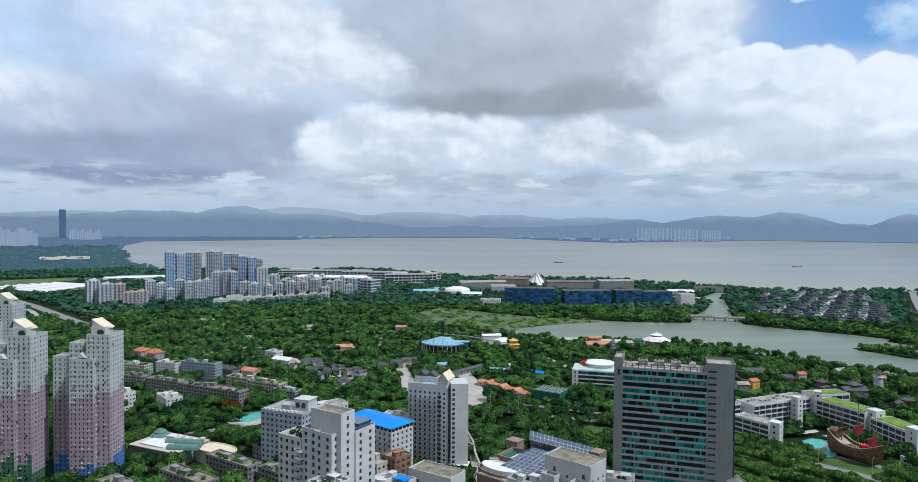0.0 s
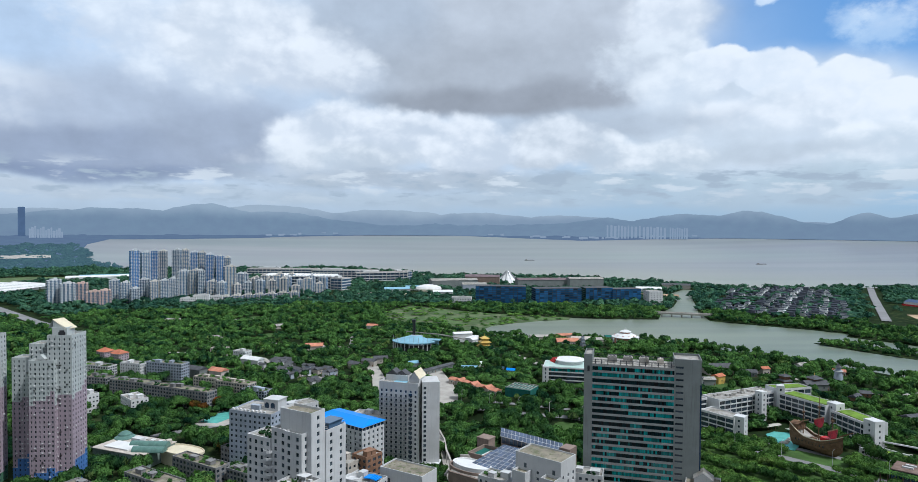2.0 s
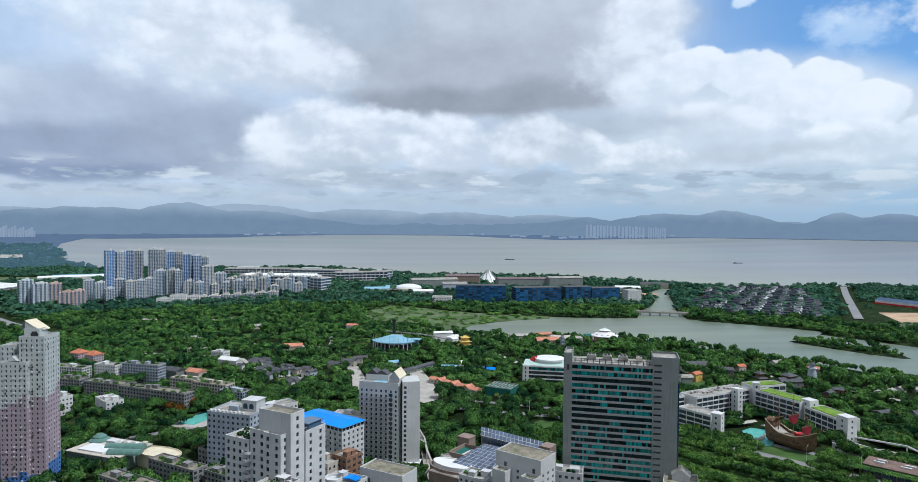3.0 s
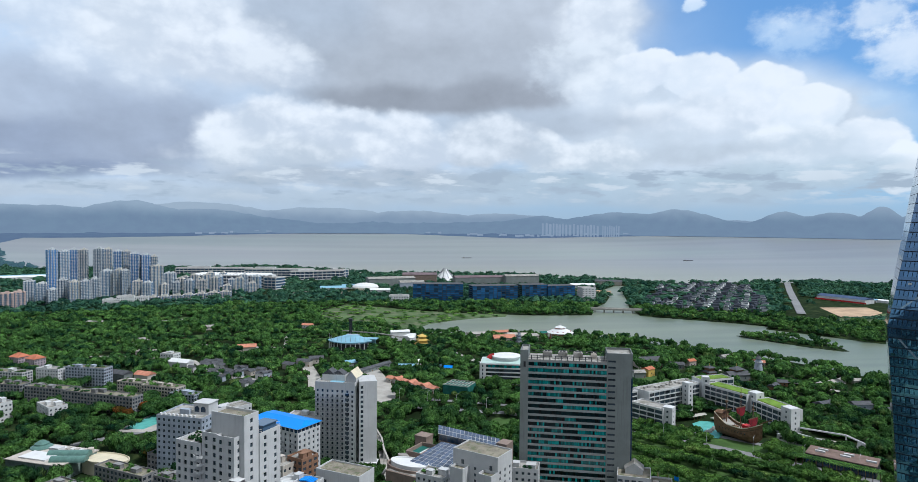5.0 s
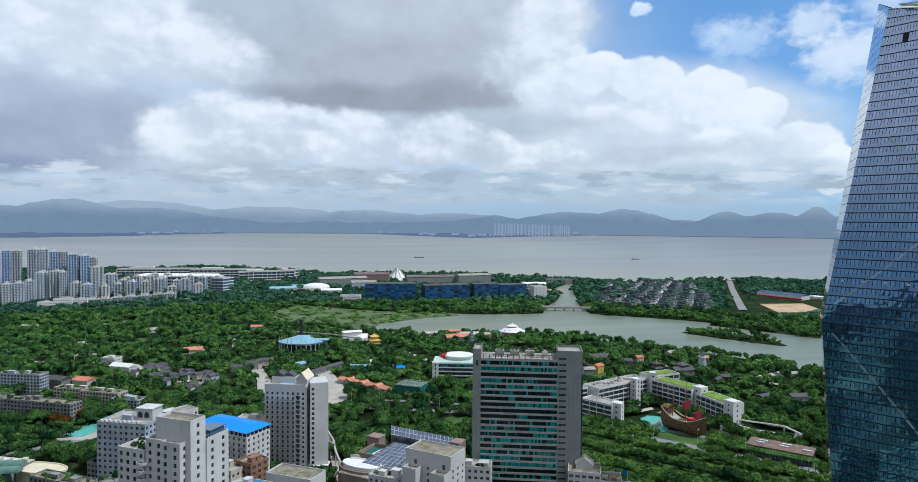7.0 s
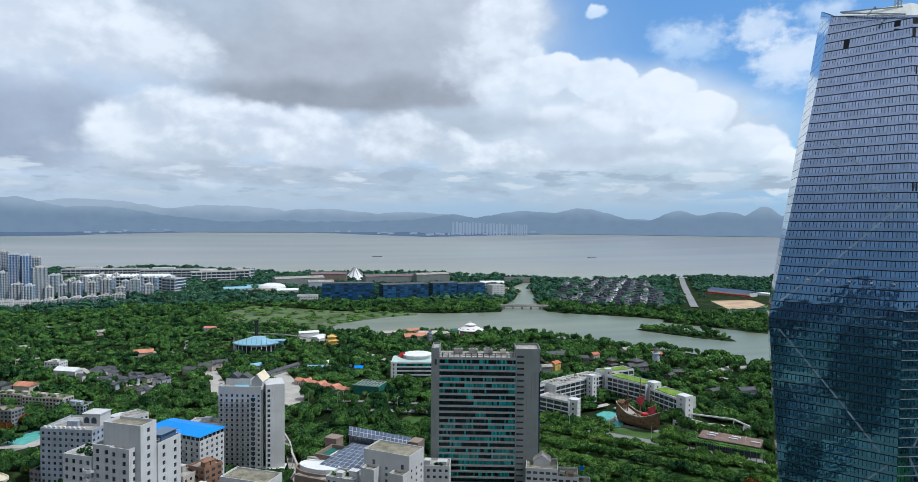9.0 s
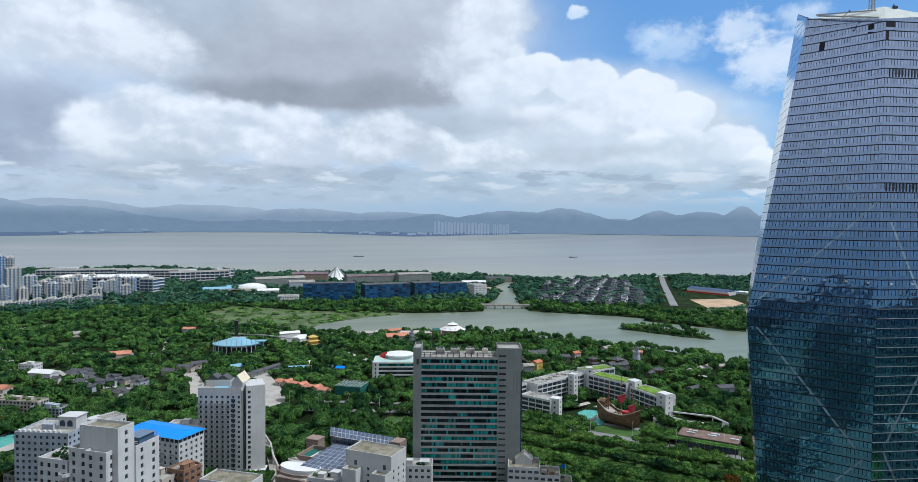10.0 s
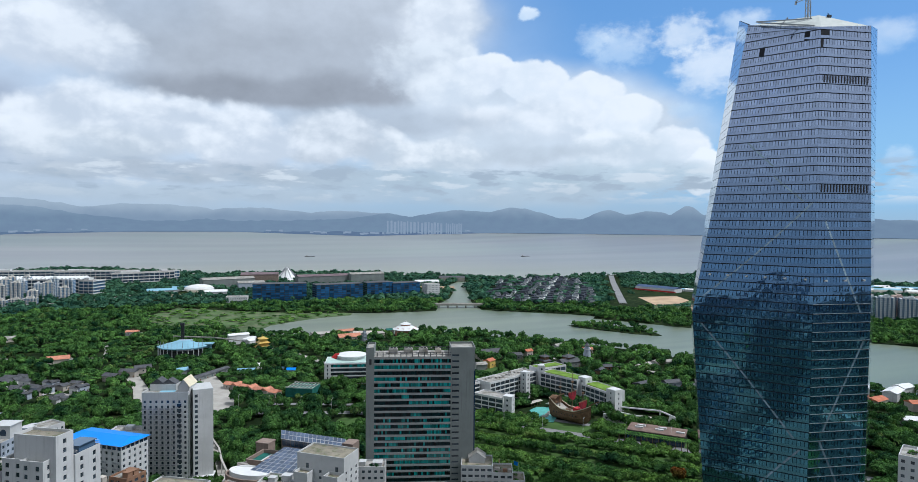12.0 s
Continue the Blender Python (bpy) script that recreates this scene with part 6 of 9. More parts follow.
def sailing_ship():
    ob = thing("sailing_ship", 283, 452, 0, -66, "large brown wooden sailing ship with furled dark red sails, standing ashore", "ship")
    claim(283, 452, 44, 18, -66, 3, 34)
    ob.scale = (0.86, 1.0, 1.35)
    L = 44.0
    hull, deck = Shape(), Shape()
    rings = []
    n = 18
    for i in range(n + 1):
        u = i / n
        x = -L / 2 + L * u
        half = 6.2 * (1 - max(0, (u - 0.55) / 0.45) ** 2.2) * (0.78 + 0.22 * min(1, u * 4))
        top = 8.0 + 5.2 * max(0, (0.35 - u) / 0.35) ** 1.3 + 4.4 * max(0, (u - 0.6) / 0.4) ** 1.5
        keel = 0.3 + 4.0 * max(0, (u - 0.8) / 0.2) ** 2
        row = []
        for k, (ww, hh) in enumerate(((1.0, 1.0), (1.04, 0.72), (0.95, 0.42), (0.6, 0.15), (0.08, 0.0))):
            row.append((x, -half * ww, keel + (top - keel) * hh))
        rings.append((row, half, top))
    for i in range(n):
        for side in (1, -1):
            for k in range(4):
                p = [rings[i][0][k], rings[i + 1][0][k], rings[i + 1][0][k + 1], rings[i][0][k + 1]]
                p = [(a, b * side, c) for a, b, c in p]
                hull.quad(*(p if side < 0 else p[::-1]))
    r0 = rings[0]
    hull.quad(*[(a, b, c) for a, b, c in r0[0]], *[(a, -b, c) for a, b, c in r0[0][::-1]])
    part("hull", hull, TIMBER, ob, "brown planked hull")
    for i in range(n):
        a, b = rings[i], rings[i + 1]
        deck.quad((a[0][0][0], -a[1] * 0.95, a[2] - 1.6), (b[0][0][0], -b[1] * 0.95, b[2] - 1.6), (b[0][0][0], b[1] * 0.95, b[2] - 1.6), (a[0][0][0], a[1] * 0.95, a[2] - 1.6))
    part("deck", deck, PAVING, ob, "bleached timber deck")
    for side in (-1, 1):
        for k in (0, 1):
            rail = Shape()
            for i in range(n + 1):
                a = rings[i]
                x, y, z = a[0][0][0], side * a[1] * 1.02, a[2] - 1.8 * k
                rail.v += [(x, y - 0.22, z - 0.22), (x, y + 0.22, z - 0.22), (x, y + 0.22, z + 0.22), (x, y - 0.22, z + 0.22)]
                if i:
                    b = 4 * (i - 1)
                    rail.f += [(b + q, b + (q + 1) % 4, b + 4 + (q + 1) % 4, b + 4 + q) for q in range(4)]
            part("wale", rail, CREAM_ROOF if k == 0 else BARK, ob, "pale rubbing rail")
    for k in range(9):
        part("gun_port", Shape().box(-15 + 3.1 * k, -6.1, 5.0, 1.0, 0.5, 0.9), DARK, ob)
    for x, h in ((-13, 24), (1, 30), (13, 23)):
        mast = part("mast", Shape().tube(x, 0, 6, h, 0.45, 0.22, 8), TIMBER, ob)
        part("yard", Shape().beam((x, -6, h * 0.62), (x, 6, h * 0.62), 0.22), TIMBER, mast)
        part("crow_nest", Shape().spin(x, 0, [(0.8, h * 0.8), (1.3, h * 0.8 + 1.0), (1.2, h * 0.8 + 1.0)], 10), TIMBER, mast)
        if x > -5:
            sail = Shape()
            for j in range(8):
                y0, y1 = -5.4 + 1.35 * j, -4.05 + 1.35 * j
                b0, b1 = 1.4 * math.sin(math.pi * j / 8), 1.4 * math.sin(math.pi * (j + 1) / 8)
                sail.quad((x + 0.3 + b0, y0, h * 0.61 - 2.2 - 1.6 * b0), (x + 0.3 + b1, y1, h * 0.61 - 2.2 - 1.6 * b1), (x + 0.3, y1, h * 0.61), (x + 0.3, y0, h * 0.61))
                sail.quad((x - 0.1 - b0 * 0.5, y0, h * 0.61 - 2.0), (x - 0.1, y0, h * 0.61), (x - 0.1, y1, h * 0.61), (x - 0.1 - b1 * 0.5, y1, h * 0.61 - 2.0))
            part("sail", sail, SAIL_RED, mast, "furled dark red sail")
        for side in (-1, 1):
            for q in (-1.8, 0, 1.8):
                part("shroud", Shape().beam((x + q, side * 5.6, 8.2), (x, 0, h * 0.8), 0.06), DARK, mast)
    part("bowsprit", Shape().beam((19, 0, 12), (30, 0, 16), 0.3), TIMBER, ob)
    part("stern_house", Shape().box(-18, 0, 10, 7, 9, 3.0).gable(-18, 0, 13, 7, 9, 1.2, 0), TIMBER, ob, "brown stern cabin")
    part("deck_house", Shape().box(8, 0, 7.2, 7, 6, 2.4), RED, ob, "red deck cabin")
    part("hatch", Shape().box(-4, 0, 6.6, 5, 4, 0.6), TIMBER, ob)
    return ob


SAIL_RED = surface("dark_red_canvas", (0.16, 0.012, 0.02), 0.85, 0.2, 0.6, 3.0)
sailing_ship()
slab("pool", [(266, 492), (276, 498), (292, 493), (286, 478), (278, 466), (268, 455), (260, 462), (262, 476)], TURQUOISE, "turquoise shallow pool beside the wooden ship", 0.35, "pool")
OPEN.append([(258, 500), (296, 500), (290, 470), (272, 448), (254, 458)])
for k in range(5):
    ob = thing("pool_boat", 268 + 5 * k, 470 + 4 * (k % 3), 0.35, 40 * k, "grey rock islet in the shallow pool", "rock", "pool rocks")
    s = Shape().spin(0, 0, [(2.4, 0), (2.0, 0.9), (1.1, 1.5), (0.2, 1.7)], 7, 1.6, 0.8)
    part("stone", s, PAVING, ob)
for k in range(2):
    ob = thing("pavilion", 278 + 14 * k, 505 - 9 * k, 0, 20, "open timber pavilion with a pale roof", "pavilion", "garden pavilions")
    for px in (-6, -2, 2, 6):
        part("post", Shape().box(px, -1.6, 0, 0.3, 0.3, 3.2), TIMBER, ob)
    part("roof", Shape().gable(0, 0, 3.2, 15, 5, 0.9), PAVING, ob)
    claim(278 + 14 * k, 505 - 9 * k, 15, 6, 20)

# ---- dark pavilion by the boulevard, white terrace and shell sculpture ----
dark = thing("visitor_hall", 320.5, 390.5, 0, -47.3, "low dark hall with a brown gravel roof and white roof lights", "hall")
claim(320.5, 390.5, 43, 21, -47.3, 3)
part("wall", Shape().box(0, 0, 0, 41, 18.5, 7.6), DARK, dark)
part("roof", Shape().box(0, 0, 7.6, 42, 19.5, 0.6), surface("brown_gravel_roof", (0.17, 0.12, 0.10), 0.95, 0.25, 0.2, 2.0), dark, "brown gravel roof")
for k, x in enumerate((-13, -12, 2, 3.5, 17)):
    part("roof_light", Shape().box(x, -2 + 5 * (k % 2), 8.2, 6.0, 1.6, 1.0), WHITE, dark, "white roof light")
for k in range(12):
    part("glass_bay", Shape().box(-19 + 3.4 * k, -9.32, 0.4, 3.1, 0.16, 6.2), PANE_NAVY, dark)
terr = thing("terrace_wall", 322, 436, 0, -62, "white garden wall with round openings and a planted roof", "wall")
claim(322, 436, 30, 15, -62)
part("wall", Shape().box(0, -6, 0, 28, 1, 6).box(0, 5.5, 0, 28, 1, 6.4), WHITE, terr)
part("roof_lawn", Shape().box(0, 0, 0, 26, 10.5, 5.4), GREEN_ROOF, terr, "bright green roof lawn")
for k in range(6):
    part("opening", Shape().box(-11 + 4.2 * k, -6.55, 2.2, 1.6, 0.2, 1.8), DARK, terr)
frame_ob = thing("portal_frame", 345, 440, 0, -20, "long thin white portal frame round a garden court", "frame")
part("beam", Shape().beam((-16, 8, 7), (14, -4, 7), 0.5), WHITE, frame_ob)
part("beam", Shape().beam((14, -4, 7), (20, -22, 7), 0.5), WHITE, frame_ob)
for p in ((-16, 8), (14, -4), (20, -22)):
    part("post", Shape().box(p[0], p[1], 0, 0.8, 0.8, 7), WHITE, frame_ob)
claim(345, 432, 34, 24, -20)
slab("paved_court", [(330, 452), (352, 444), (362, 420), (346, 408), (330, 420)], PAVING, "pale paved garden court", 0.12, "pavement")
shells = thing("shell_sculpture", 362, 421, 0, -35, "white sculpture of overlapping upright shells", "sculpture")
claim(362, 421, 12, 10, 0)
for k in range(4):
    s = Shape()
    for side in (-1, 1):
        pts = [Vector((0, 0, 6.5 - 0.9 * k)), Vector((2.6, side * 2.4, 0)), Vector((-1.0, side * 1.2, 0))]
        mid = [Vector((1.9, side * 1.5, 3.4 - 0.5 * k))]
        s.quad(*[(p.x + 2.2 * k - 3, p.y, p.z) for p in (pts[0], mid[0], pts[1], pts[2])])
    part("shell", s, FABRIC, shells)

# ---- more roofs, clearings and paths between the trees ----
# ---- round-roofed white hall ----


def disc_hall():
    ob = thing("exhibition_building", 140, 652, 0, -15, "white hall of dark window bands with a large white disc roof", "hall")
    claim(140, 652, 46, 34, -15)
    w, d, h, fl = 44, 32, 20.5, 5
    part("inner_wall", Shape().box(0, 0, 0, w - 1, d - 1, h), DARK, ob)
    for k in range(fl + 1):
        part("slab_edge", Shape().box(0, 0, max(0, k * h / fl - 0.6), w, d, 1.15), WHITE, ob)
    for k in range(fl):
        for c in range(11):
            part("window", Shape().box(-w / 2 + (c + 0.5) * w / 11, -d / 2 + 0.44, k * h / fl + 0.6, 3.2, 0.1, 2.6), PANE_TEAL if k == fl - 1 else PANE, ob)
    part("end_block", Shape().box(-w / 2 + 3, -d / 2 + 2.6, 0, 6.3, 6, h + 0.8), WHITE, ob)
    for k in range(5):
        part("end_window", Shape().box(-w / 2 + 3, -d / 2 - 0.42, 1.4 + k * 4.0, 1.2, 0.12, 2.4), PANE, ob)
    part("roof", Shape().box(0, 0, h + 0.5, w - 2, d - 2, 0.5), surface("pale_green_roof", (0.40, 0.52, 0.48), 0.7, 0.1, 0.2, 2.0), ob, "pale green flat roof")
    disc = part("disc_roof", Shape().spin(4, 7, [(13, h + 1), (13, h + 3.4), (15.2, h + 4.2), (15.2, h + 5.0), (8, h + 5.7), (0.4, h + 6.0)], 36), FABRIC, ob, "large white disc roof")
    for k in range(5):
        part("red_frame", Shape().beam((-12 - 1.2 * k, 2 + 2 * k, h + 1), (-9 - 1.0 * k, 4 + 2 * k, h + 7 - 0.6 * k), 0.45), RED, ob, "red steel sculpture on the roof")
    part("rear_wing", Shape().box(24, 12, 0, 26, 14, 13).gable(24, 12, 13, 26, 14, 5), ROOF_GREY, ob)
    return ob


disc_hall()

# ---- park follies, stage and small houses ----


def cottage(x, y, w, d, h, turn, wall, roof, label, category="house", group="", rise=None, windows=1, fore=16):
    """A small pitched-roof house."""
    ob = thing("house", x, y, 0, turn, label, category, group)
    claim(x, y, w, d, turn, 1.5, fore)
    part("wall", Shape().box(0, 0, 0, w, d, h), wall, ob)
    part("roof", Shape().gable(0, 0, h, w, d, rise or d * 0.28, 0, 0.7), roof, ob)
    for k in range(windows):
        part("window", Shape().box(-w / 2 + (k + 0.5) * w / windows, -d / 2 - 0.04, h * 0.35, 1.3, 0.12, 1.4), PANE, ob)
    part("door", Shape().box(w / 2 - 1.4, -d / 2 - 0.04, 0, 1.1, 0.12, 2.1), TIMBER, ob)
    return ob


rng = random.Random(77)
for k in range(34):  # old-town lanes
    u, v = rng.random(), rng.random()
    x, y = -185 + 85 * u + 18 * (v - 0.5), 762 - 105 * u + 55 * (v - 0.5)
    cottage(x, y, rng.uniform(7, 12), rng.uniform(5, 7), rng.uniform(4, 6.5), rng.choice((-35, 55, -30)), rng.choice((WHITE, WHITE, BLUE_WALL, BEIGE)), ROOF_DARK, "small old-town house with a dark tiled pitched roof", "house", "old-town houses", fore=7)
for k in range(7):
    cottage(26 + 6.3 * k, 660 - 7.4 * k + 3 * (k % 2), 9, 8, 4.5, -48 + 90 * (k % 2), BEIGE, TERRACOTTA, "low pavilion with a terracotta tiled roof", "house", "terracotta pavilions")
for k in range(5):
    cottage(-6 + 7 * k, 700 + 8 * k, 11, 7, 4, 48, GREY_WALL, ROOF_DARK, "low dark-tiled house beside the plaza", "house", "plaza houses")
for x, y, t in ((-70, 745, -20), (-58, 760, 10), (-84, 730, -40)):
    cottage(x, y, 16, 9, 6, t, BEIGE, ROOF_DARK, "beige gatehouse with a dark curved tile roof", "house", "plaza houses")
for x, y in ((-384, 776), (-362, 764)):
    ob = block("villa", "pinkish villa with an orange tiled roof", "house", x, y, 15, 13, 11, -30, 4, PINK_WALL, cap=20, huts=0, group="orange-roofed villas")
    part("tiled_roof", Shape().hip(0, 0, 12.05, 15, 13, 4, 0, 0.8, 0.3), ORANGE_ROOF, ob, "orange tiled hipped roof")
block("villa", "white modern villa with a flat roof", "house", -226, 783, 18, 12, 10, -25, 3, WHITE, cap=20, huts=1)
cottage(-207, 757, 26, 11, 6, -28, WHITE, FABRIC, "white hall with a low white pitched roof", "hall")
block("villa", "pale villa among the trees", "house", -262, 812, 20, 11, 8, -10, 3, BEIGE, cap=20, huts=0)
net = thing("sports_cage", 89, 611, 0, -32, "court caged in dark green netting with a rough frame roof", "sports court")
claim(89, 611, 28, 22, -32)
part("net_wall", Shape().box(0, 0, 0, 26, 20, 8.5), NETTING, net, "dark green net wall")
for k in range(8):
    part("roof_bar", Shape().box(-12 + 3.4 * k, 0, 8.5, 0.5, 20, 0.6), PAVING, net)
for y in (-10, 0, 10):
    part("roof_bar", Shape().box(0, y, 9.1, 26, 0.5, 0.5), PAVING, net)


def blue_stage():
    """Fan-shaped blue membrane roof over the open-air theatre."""
    ob = thing("theatre_roof", -22, 838, 0, -14, "fan-shaped pale blue sheet roof of an open-air theatre", "theatre")
    claim(-22, 838, 66, 54, -14)
    n = 12
    for i in range(n):
        a0, a1 = radians(200 + 140 * i / n), radians(200 + 140 * (i + 1) / n)
        s = Shape()
        top = [(6 * math.cos(a), 14 + 6 * math.sin(a), 17) for a in (a0, a1)]
        rim = [(31 * math.cos(a), 14 + 33 * math.sin(a), 11.5) for a in (a1, a0)]
        s.quad(*top, *rim)
        s.quad(*[(x, y, z - 0.6) for x, y, z in (top[1], top[0], rim[1], rim[0])])
        s.quad(rim[1], rim[0], (rim[0][0], rim[0][1], 10.4), (rim[1][0], rim[1][1], 10.4))
        part("roof_segment", s, ROOF_CYAN, ob)
        part("column", Shape().tube(29.5 * math.cos(a0), 14 + 31.5 * math.sin(a0), 0, 11, 0.6, 0.5, 8), WHITE, ob)
        part("arch_wall", Shape().box(27 * math.cos((a0 + a1) / 2), 14 + 28 * math.sin((a0 + a1) / 2), 0, 10, 1.2, 8, math.degrees((a0 + a1) / 2) + 90), DARK, ob)
        part("mast", Shape().tube(29.5 * math.cos(a0), 14 + 31.5 * math.sin(a0), 11, 19, 0.25, 0.15, 6), STEEL, ob)
    part("rear_roof", Shape().box(8, 26, 9, 46, 12, 1.0).box(8, 26, 0, 40, 8, 9), ROOF_CYAN, ob)
    part("stage_house", Shape().box(0, 17, 0, 16, 8, 16), BLUE_WALL, ob)
    part("lattice_tower", Shape().beam((-6, 24, 0), (-6, 24, 34), 0.8).beam((-4, 24, 0), (-4, 24, 34), 0.8).box(-5, 24, 33, 5, 4, 3), DARK, ob, "dark slender tower behind the theatre")
    return ob


blue_stage()


def tiered(x, y, base, tiers, colour, roof, label, name, category):
    """A small tiered temple or pagoda."""
    ob = thing(name, x, y, 0, 15, label, category)
    claim(x, y, base * 2, base * 2, 15)
    z, r = 0.0, base
    part("plinth", Shape().box(0, 0, 0, base * 2.2, base * 2.2, 1.2), PAVING, ob)
    z = 1.2
    for k in range(tiers):
        hh = 3.4 if k else 4.2
        part("storey", Shape().box(0, 0, z, r * 1.5, r * 1.5, hh), colour, ob)
        part("eave_roof", Shape().hip(0, 0, z + hh, r * 1.6, r * 1.6, r * 0.45, 0, r * 0.25, 0.25), roof, ob)
        z += hh + r * 0.22
        r *= 0.78
    part("finial", Shape().tube(0, 0, z, z + base * 0.6, 0.4, 0.05, 8), GOLD, ob)
    return ob


tiered(72, 835, 9, 3, GOLD, GOLD, "golden tiered temple with stepped roofs", "temple", "temple")
tiered(202, 835, 4.2, 4, BLUE_WALL, ROOF_DARK, "slender grey pagoda with several eaves", "pagoda", "pagoda")
tiered(391, 632, 8, 2, TIMBER, ROOF_DARK, "dark timber hall with curved tile roofs", "temple", "temple")
tiered(367, 644, 6, 2, TIMBER, ROOF_DARK, "small dark timber pavilion with curved roofs", "temple", "temple")
mill = thing("windmill_tower", 428, 650, 0, 0, "pale blue-grey tapering tower with a capped gallery", "tower")
claim(428, 650, 12, 12, 0)
part("shaft", Shape().spin(0, 0, [(5.2, 0), (4.4, 7), (3.3, 13.5), (3.6, 13.6), (3.6, 14.6), (2.4, 14.8), (2.4, 17.2)], 16), BLUE_WALL, mill)
part("cap", Shape().spin(0, 0, [(3.8, 17.2), (1.6, 19.3), (0.3, 21.2)], 16), ROOF_DARK, mill, "dark conical cap")
part("gallery", Shape().spin(0, 0, [(4.6, 13.2), (4.6, 13.7), (3.0, 13.8)], 16), WHITE, mill)


def big_tent():
    ob = thing("round_tent", 274, 884, 0, 0, "round white tent hall with red trim and a raised crown", "tent")
    claim(274, 884, 46, 40, 0)
    part("wall", Shape().spin(0, 0, [(15, 0), (15, 8.5)], 28), TERRACOTTA, ob, "red-brown drum wall")
    part("canvas", Shape().spin(0, 0, [(18.5, 8.2), (18.8, 8.8), (13, 11.6), (8.4, 13.6), (7.4, 13.8)], 32), FABRIC, ob, "white canvas roof")
    part("crown_drum", Shape().spin(0, 0, [(7.0, 13.7), (7.0, 15.4)], 24), TERRACOTTA, ob, "red-brown crown drum")
    part("crown_roof", Shape().spin(0, 0, [(8.2, 15.3), (8.2, 15.8), (4, 17.6), (1.0, 18.6), (0.9, 20.2), (0.2, 21)], 28), FABRIC, ob, "white crown roof")
    for k in range(12):
        a = k * math.pi / 6
        part("red_mark", Shape().box(15.4 * math.cos(a), 15.4 * math.sin(a), 10.7, 2.0, 0.6, 0.5, math.degrees(a) + 90), RED, ob)
        part("post", Shape().box(17.5 * math.cos(a), 17.5 * math.sin(a), 0, 0.5, 0.5, 8.4), WHITE, ob)
    return ob


big_tent()
for x, y, w, d, h, t, wall, roof, label in (
        (46, 895, 26, 9, 12, 12, WHITE, FABRIC, "long white hall with a pale roof among the trees"), (60, 880, 10, 8, 6, 40, WHITE, FABRIC, "small white tent pavilion"),
        (60, 738, 7, 7, 4, 10, WHITE, FABRIC, "small white peaked pavilion"), (45, 716, 18, 6, 4, -8, WHITE, ROOF_CYAN, "low white kiosk with a pale blue roof"),
        (92, 706, 12, 5, 3, -20, WHITE, ROOF_BLUE, "low kiosk with a blue roof"), (160, 905, 34, 14, 6, 5, BEIGE, PAVING, "low beige hall with a flat pale roof"),
        (195, 915, 26, 12, 6, 12, BEIGE, TERRACOTTA, "beige hall with a pink tiled roof"), (225, 880, 30, 12, 6, 10, BEIGE, PAVING, "beige hall beside the round tent"),
        (238, 615, 26, 12, 9, 20, GREY_WALL, ROOF_DARK, "grey hall with a long dark tiled roof"), (262, 640, 30, 14, 10, 15, GREY_WALL, ROOF_DARK, "dark-roofed timber hall in the trees"),
        (302, 655, 11, 9, 8, 30, GOLD, ORANGE_ROOF, "small temple with an orange roof"), (282, 650, 26, 10, 6, 0, GREY_WALL, ROOF_GREY, "grey low hall in the trees"),
        (470, 592, 11, 7, 4, 30, WHITE, PAVING, "white pavilion with a pale roof among trees"), (488, 600, 11, 7, 4, 30, WHITE, PAVING, "white pavilion with a pale roof among trees"),
        (505, 596, 11, 7, 4, -10, BEIGE, PAVING, "pale low house standing among trees"), (452, 585, 9, 7, 4, 40, BEIGE, PAVING, "pale low house standing among trees"),
        (410, 520, 22, 12, 5, 20, GREY_WALL, ROOF_DARK, "dark-roofed pavilion among trees"), (440, 515, 18, 10, 5, -5, BLUE_WALL, ROOF_DARK, "blue-walled pavilion among trees"), (455, 495, 24, 10, 5, 10, GREY_WALL, ROOF_DARK, "dark-roofed pavilion among trees"),
        (606, 404, 24, 12, 8, 20, WHITE, FABRIC, "white lakeside villa with a pale roof"), (632, 412, 18, 12, 8, 5, WHITE, FABRIC, "white lakeside villa with a pale roof"), (640, 392, 18, 10, 7, -10, BEIGE, FABRIC, "pale lakeside villa with a white roof"),
        (566, 392, 18, 11, 7, 10, BEIGE, ORANGE_ROOF, "lakeside villa with an orange roof"), (590, 372, 16, 11, 7, -20, BEIGE, ORANGE_ROOF, "lakeside villa with an orange roof"), (545, 345, 20, 10, 5, -30, WHITE, FABRIC, "low white pavilion among the trees")):
    cottage(x, y, w, d, h, t, wall, roof, label, "house", "", 2.2)

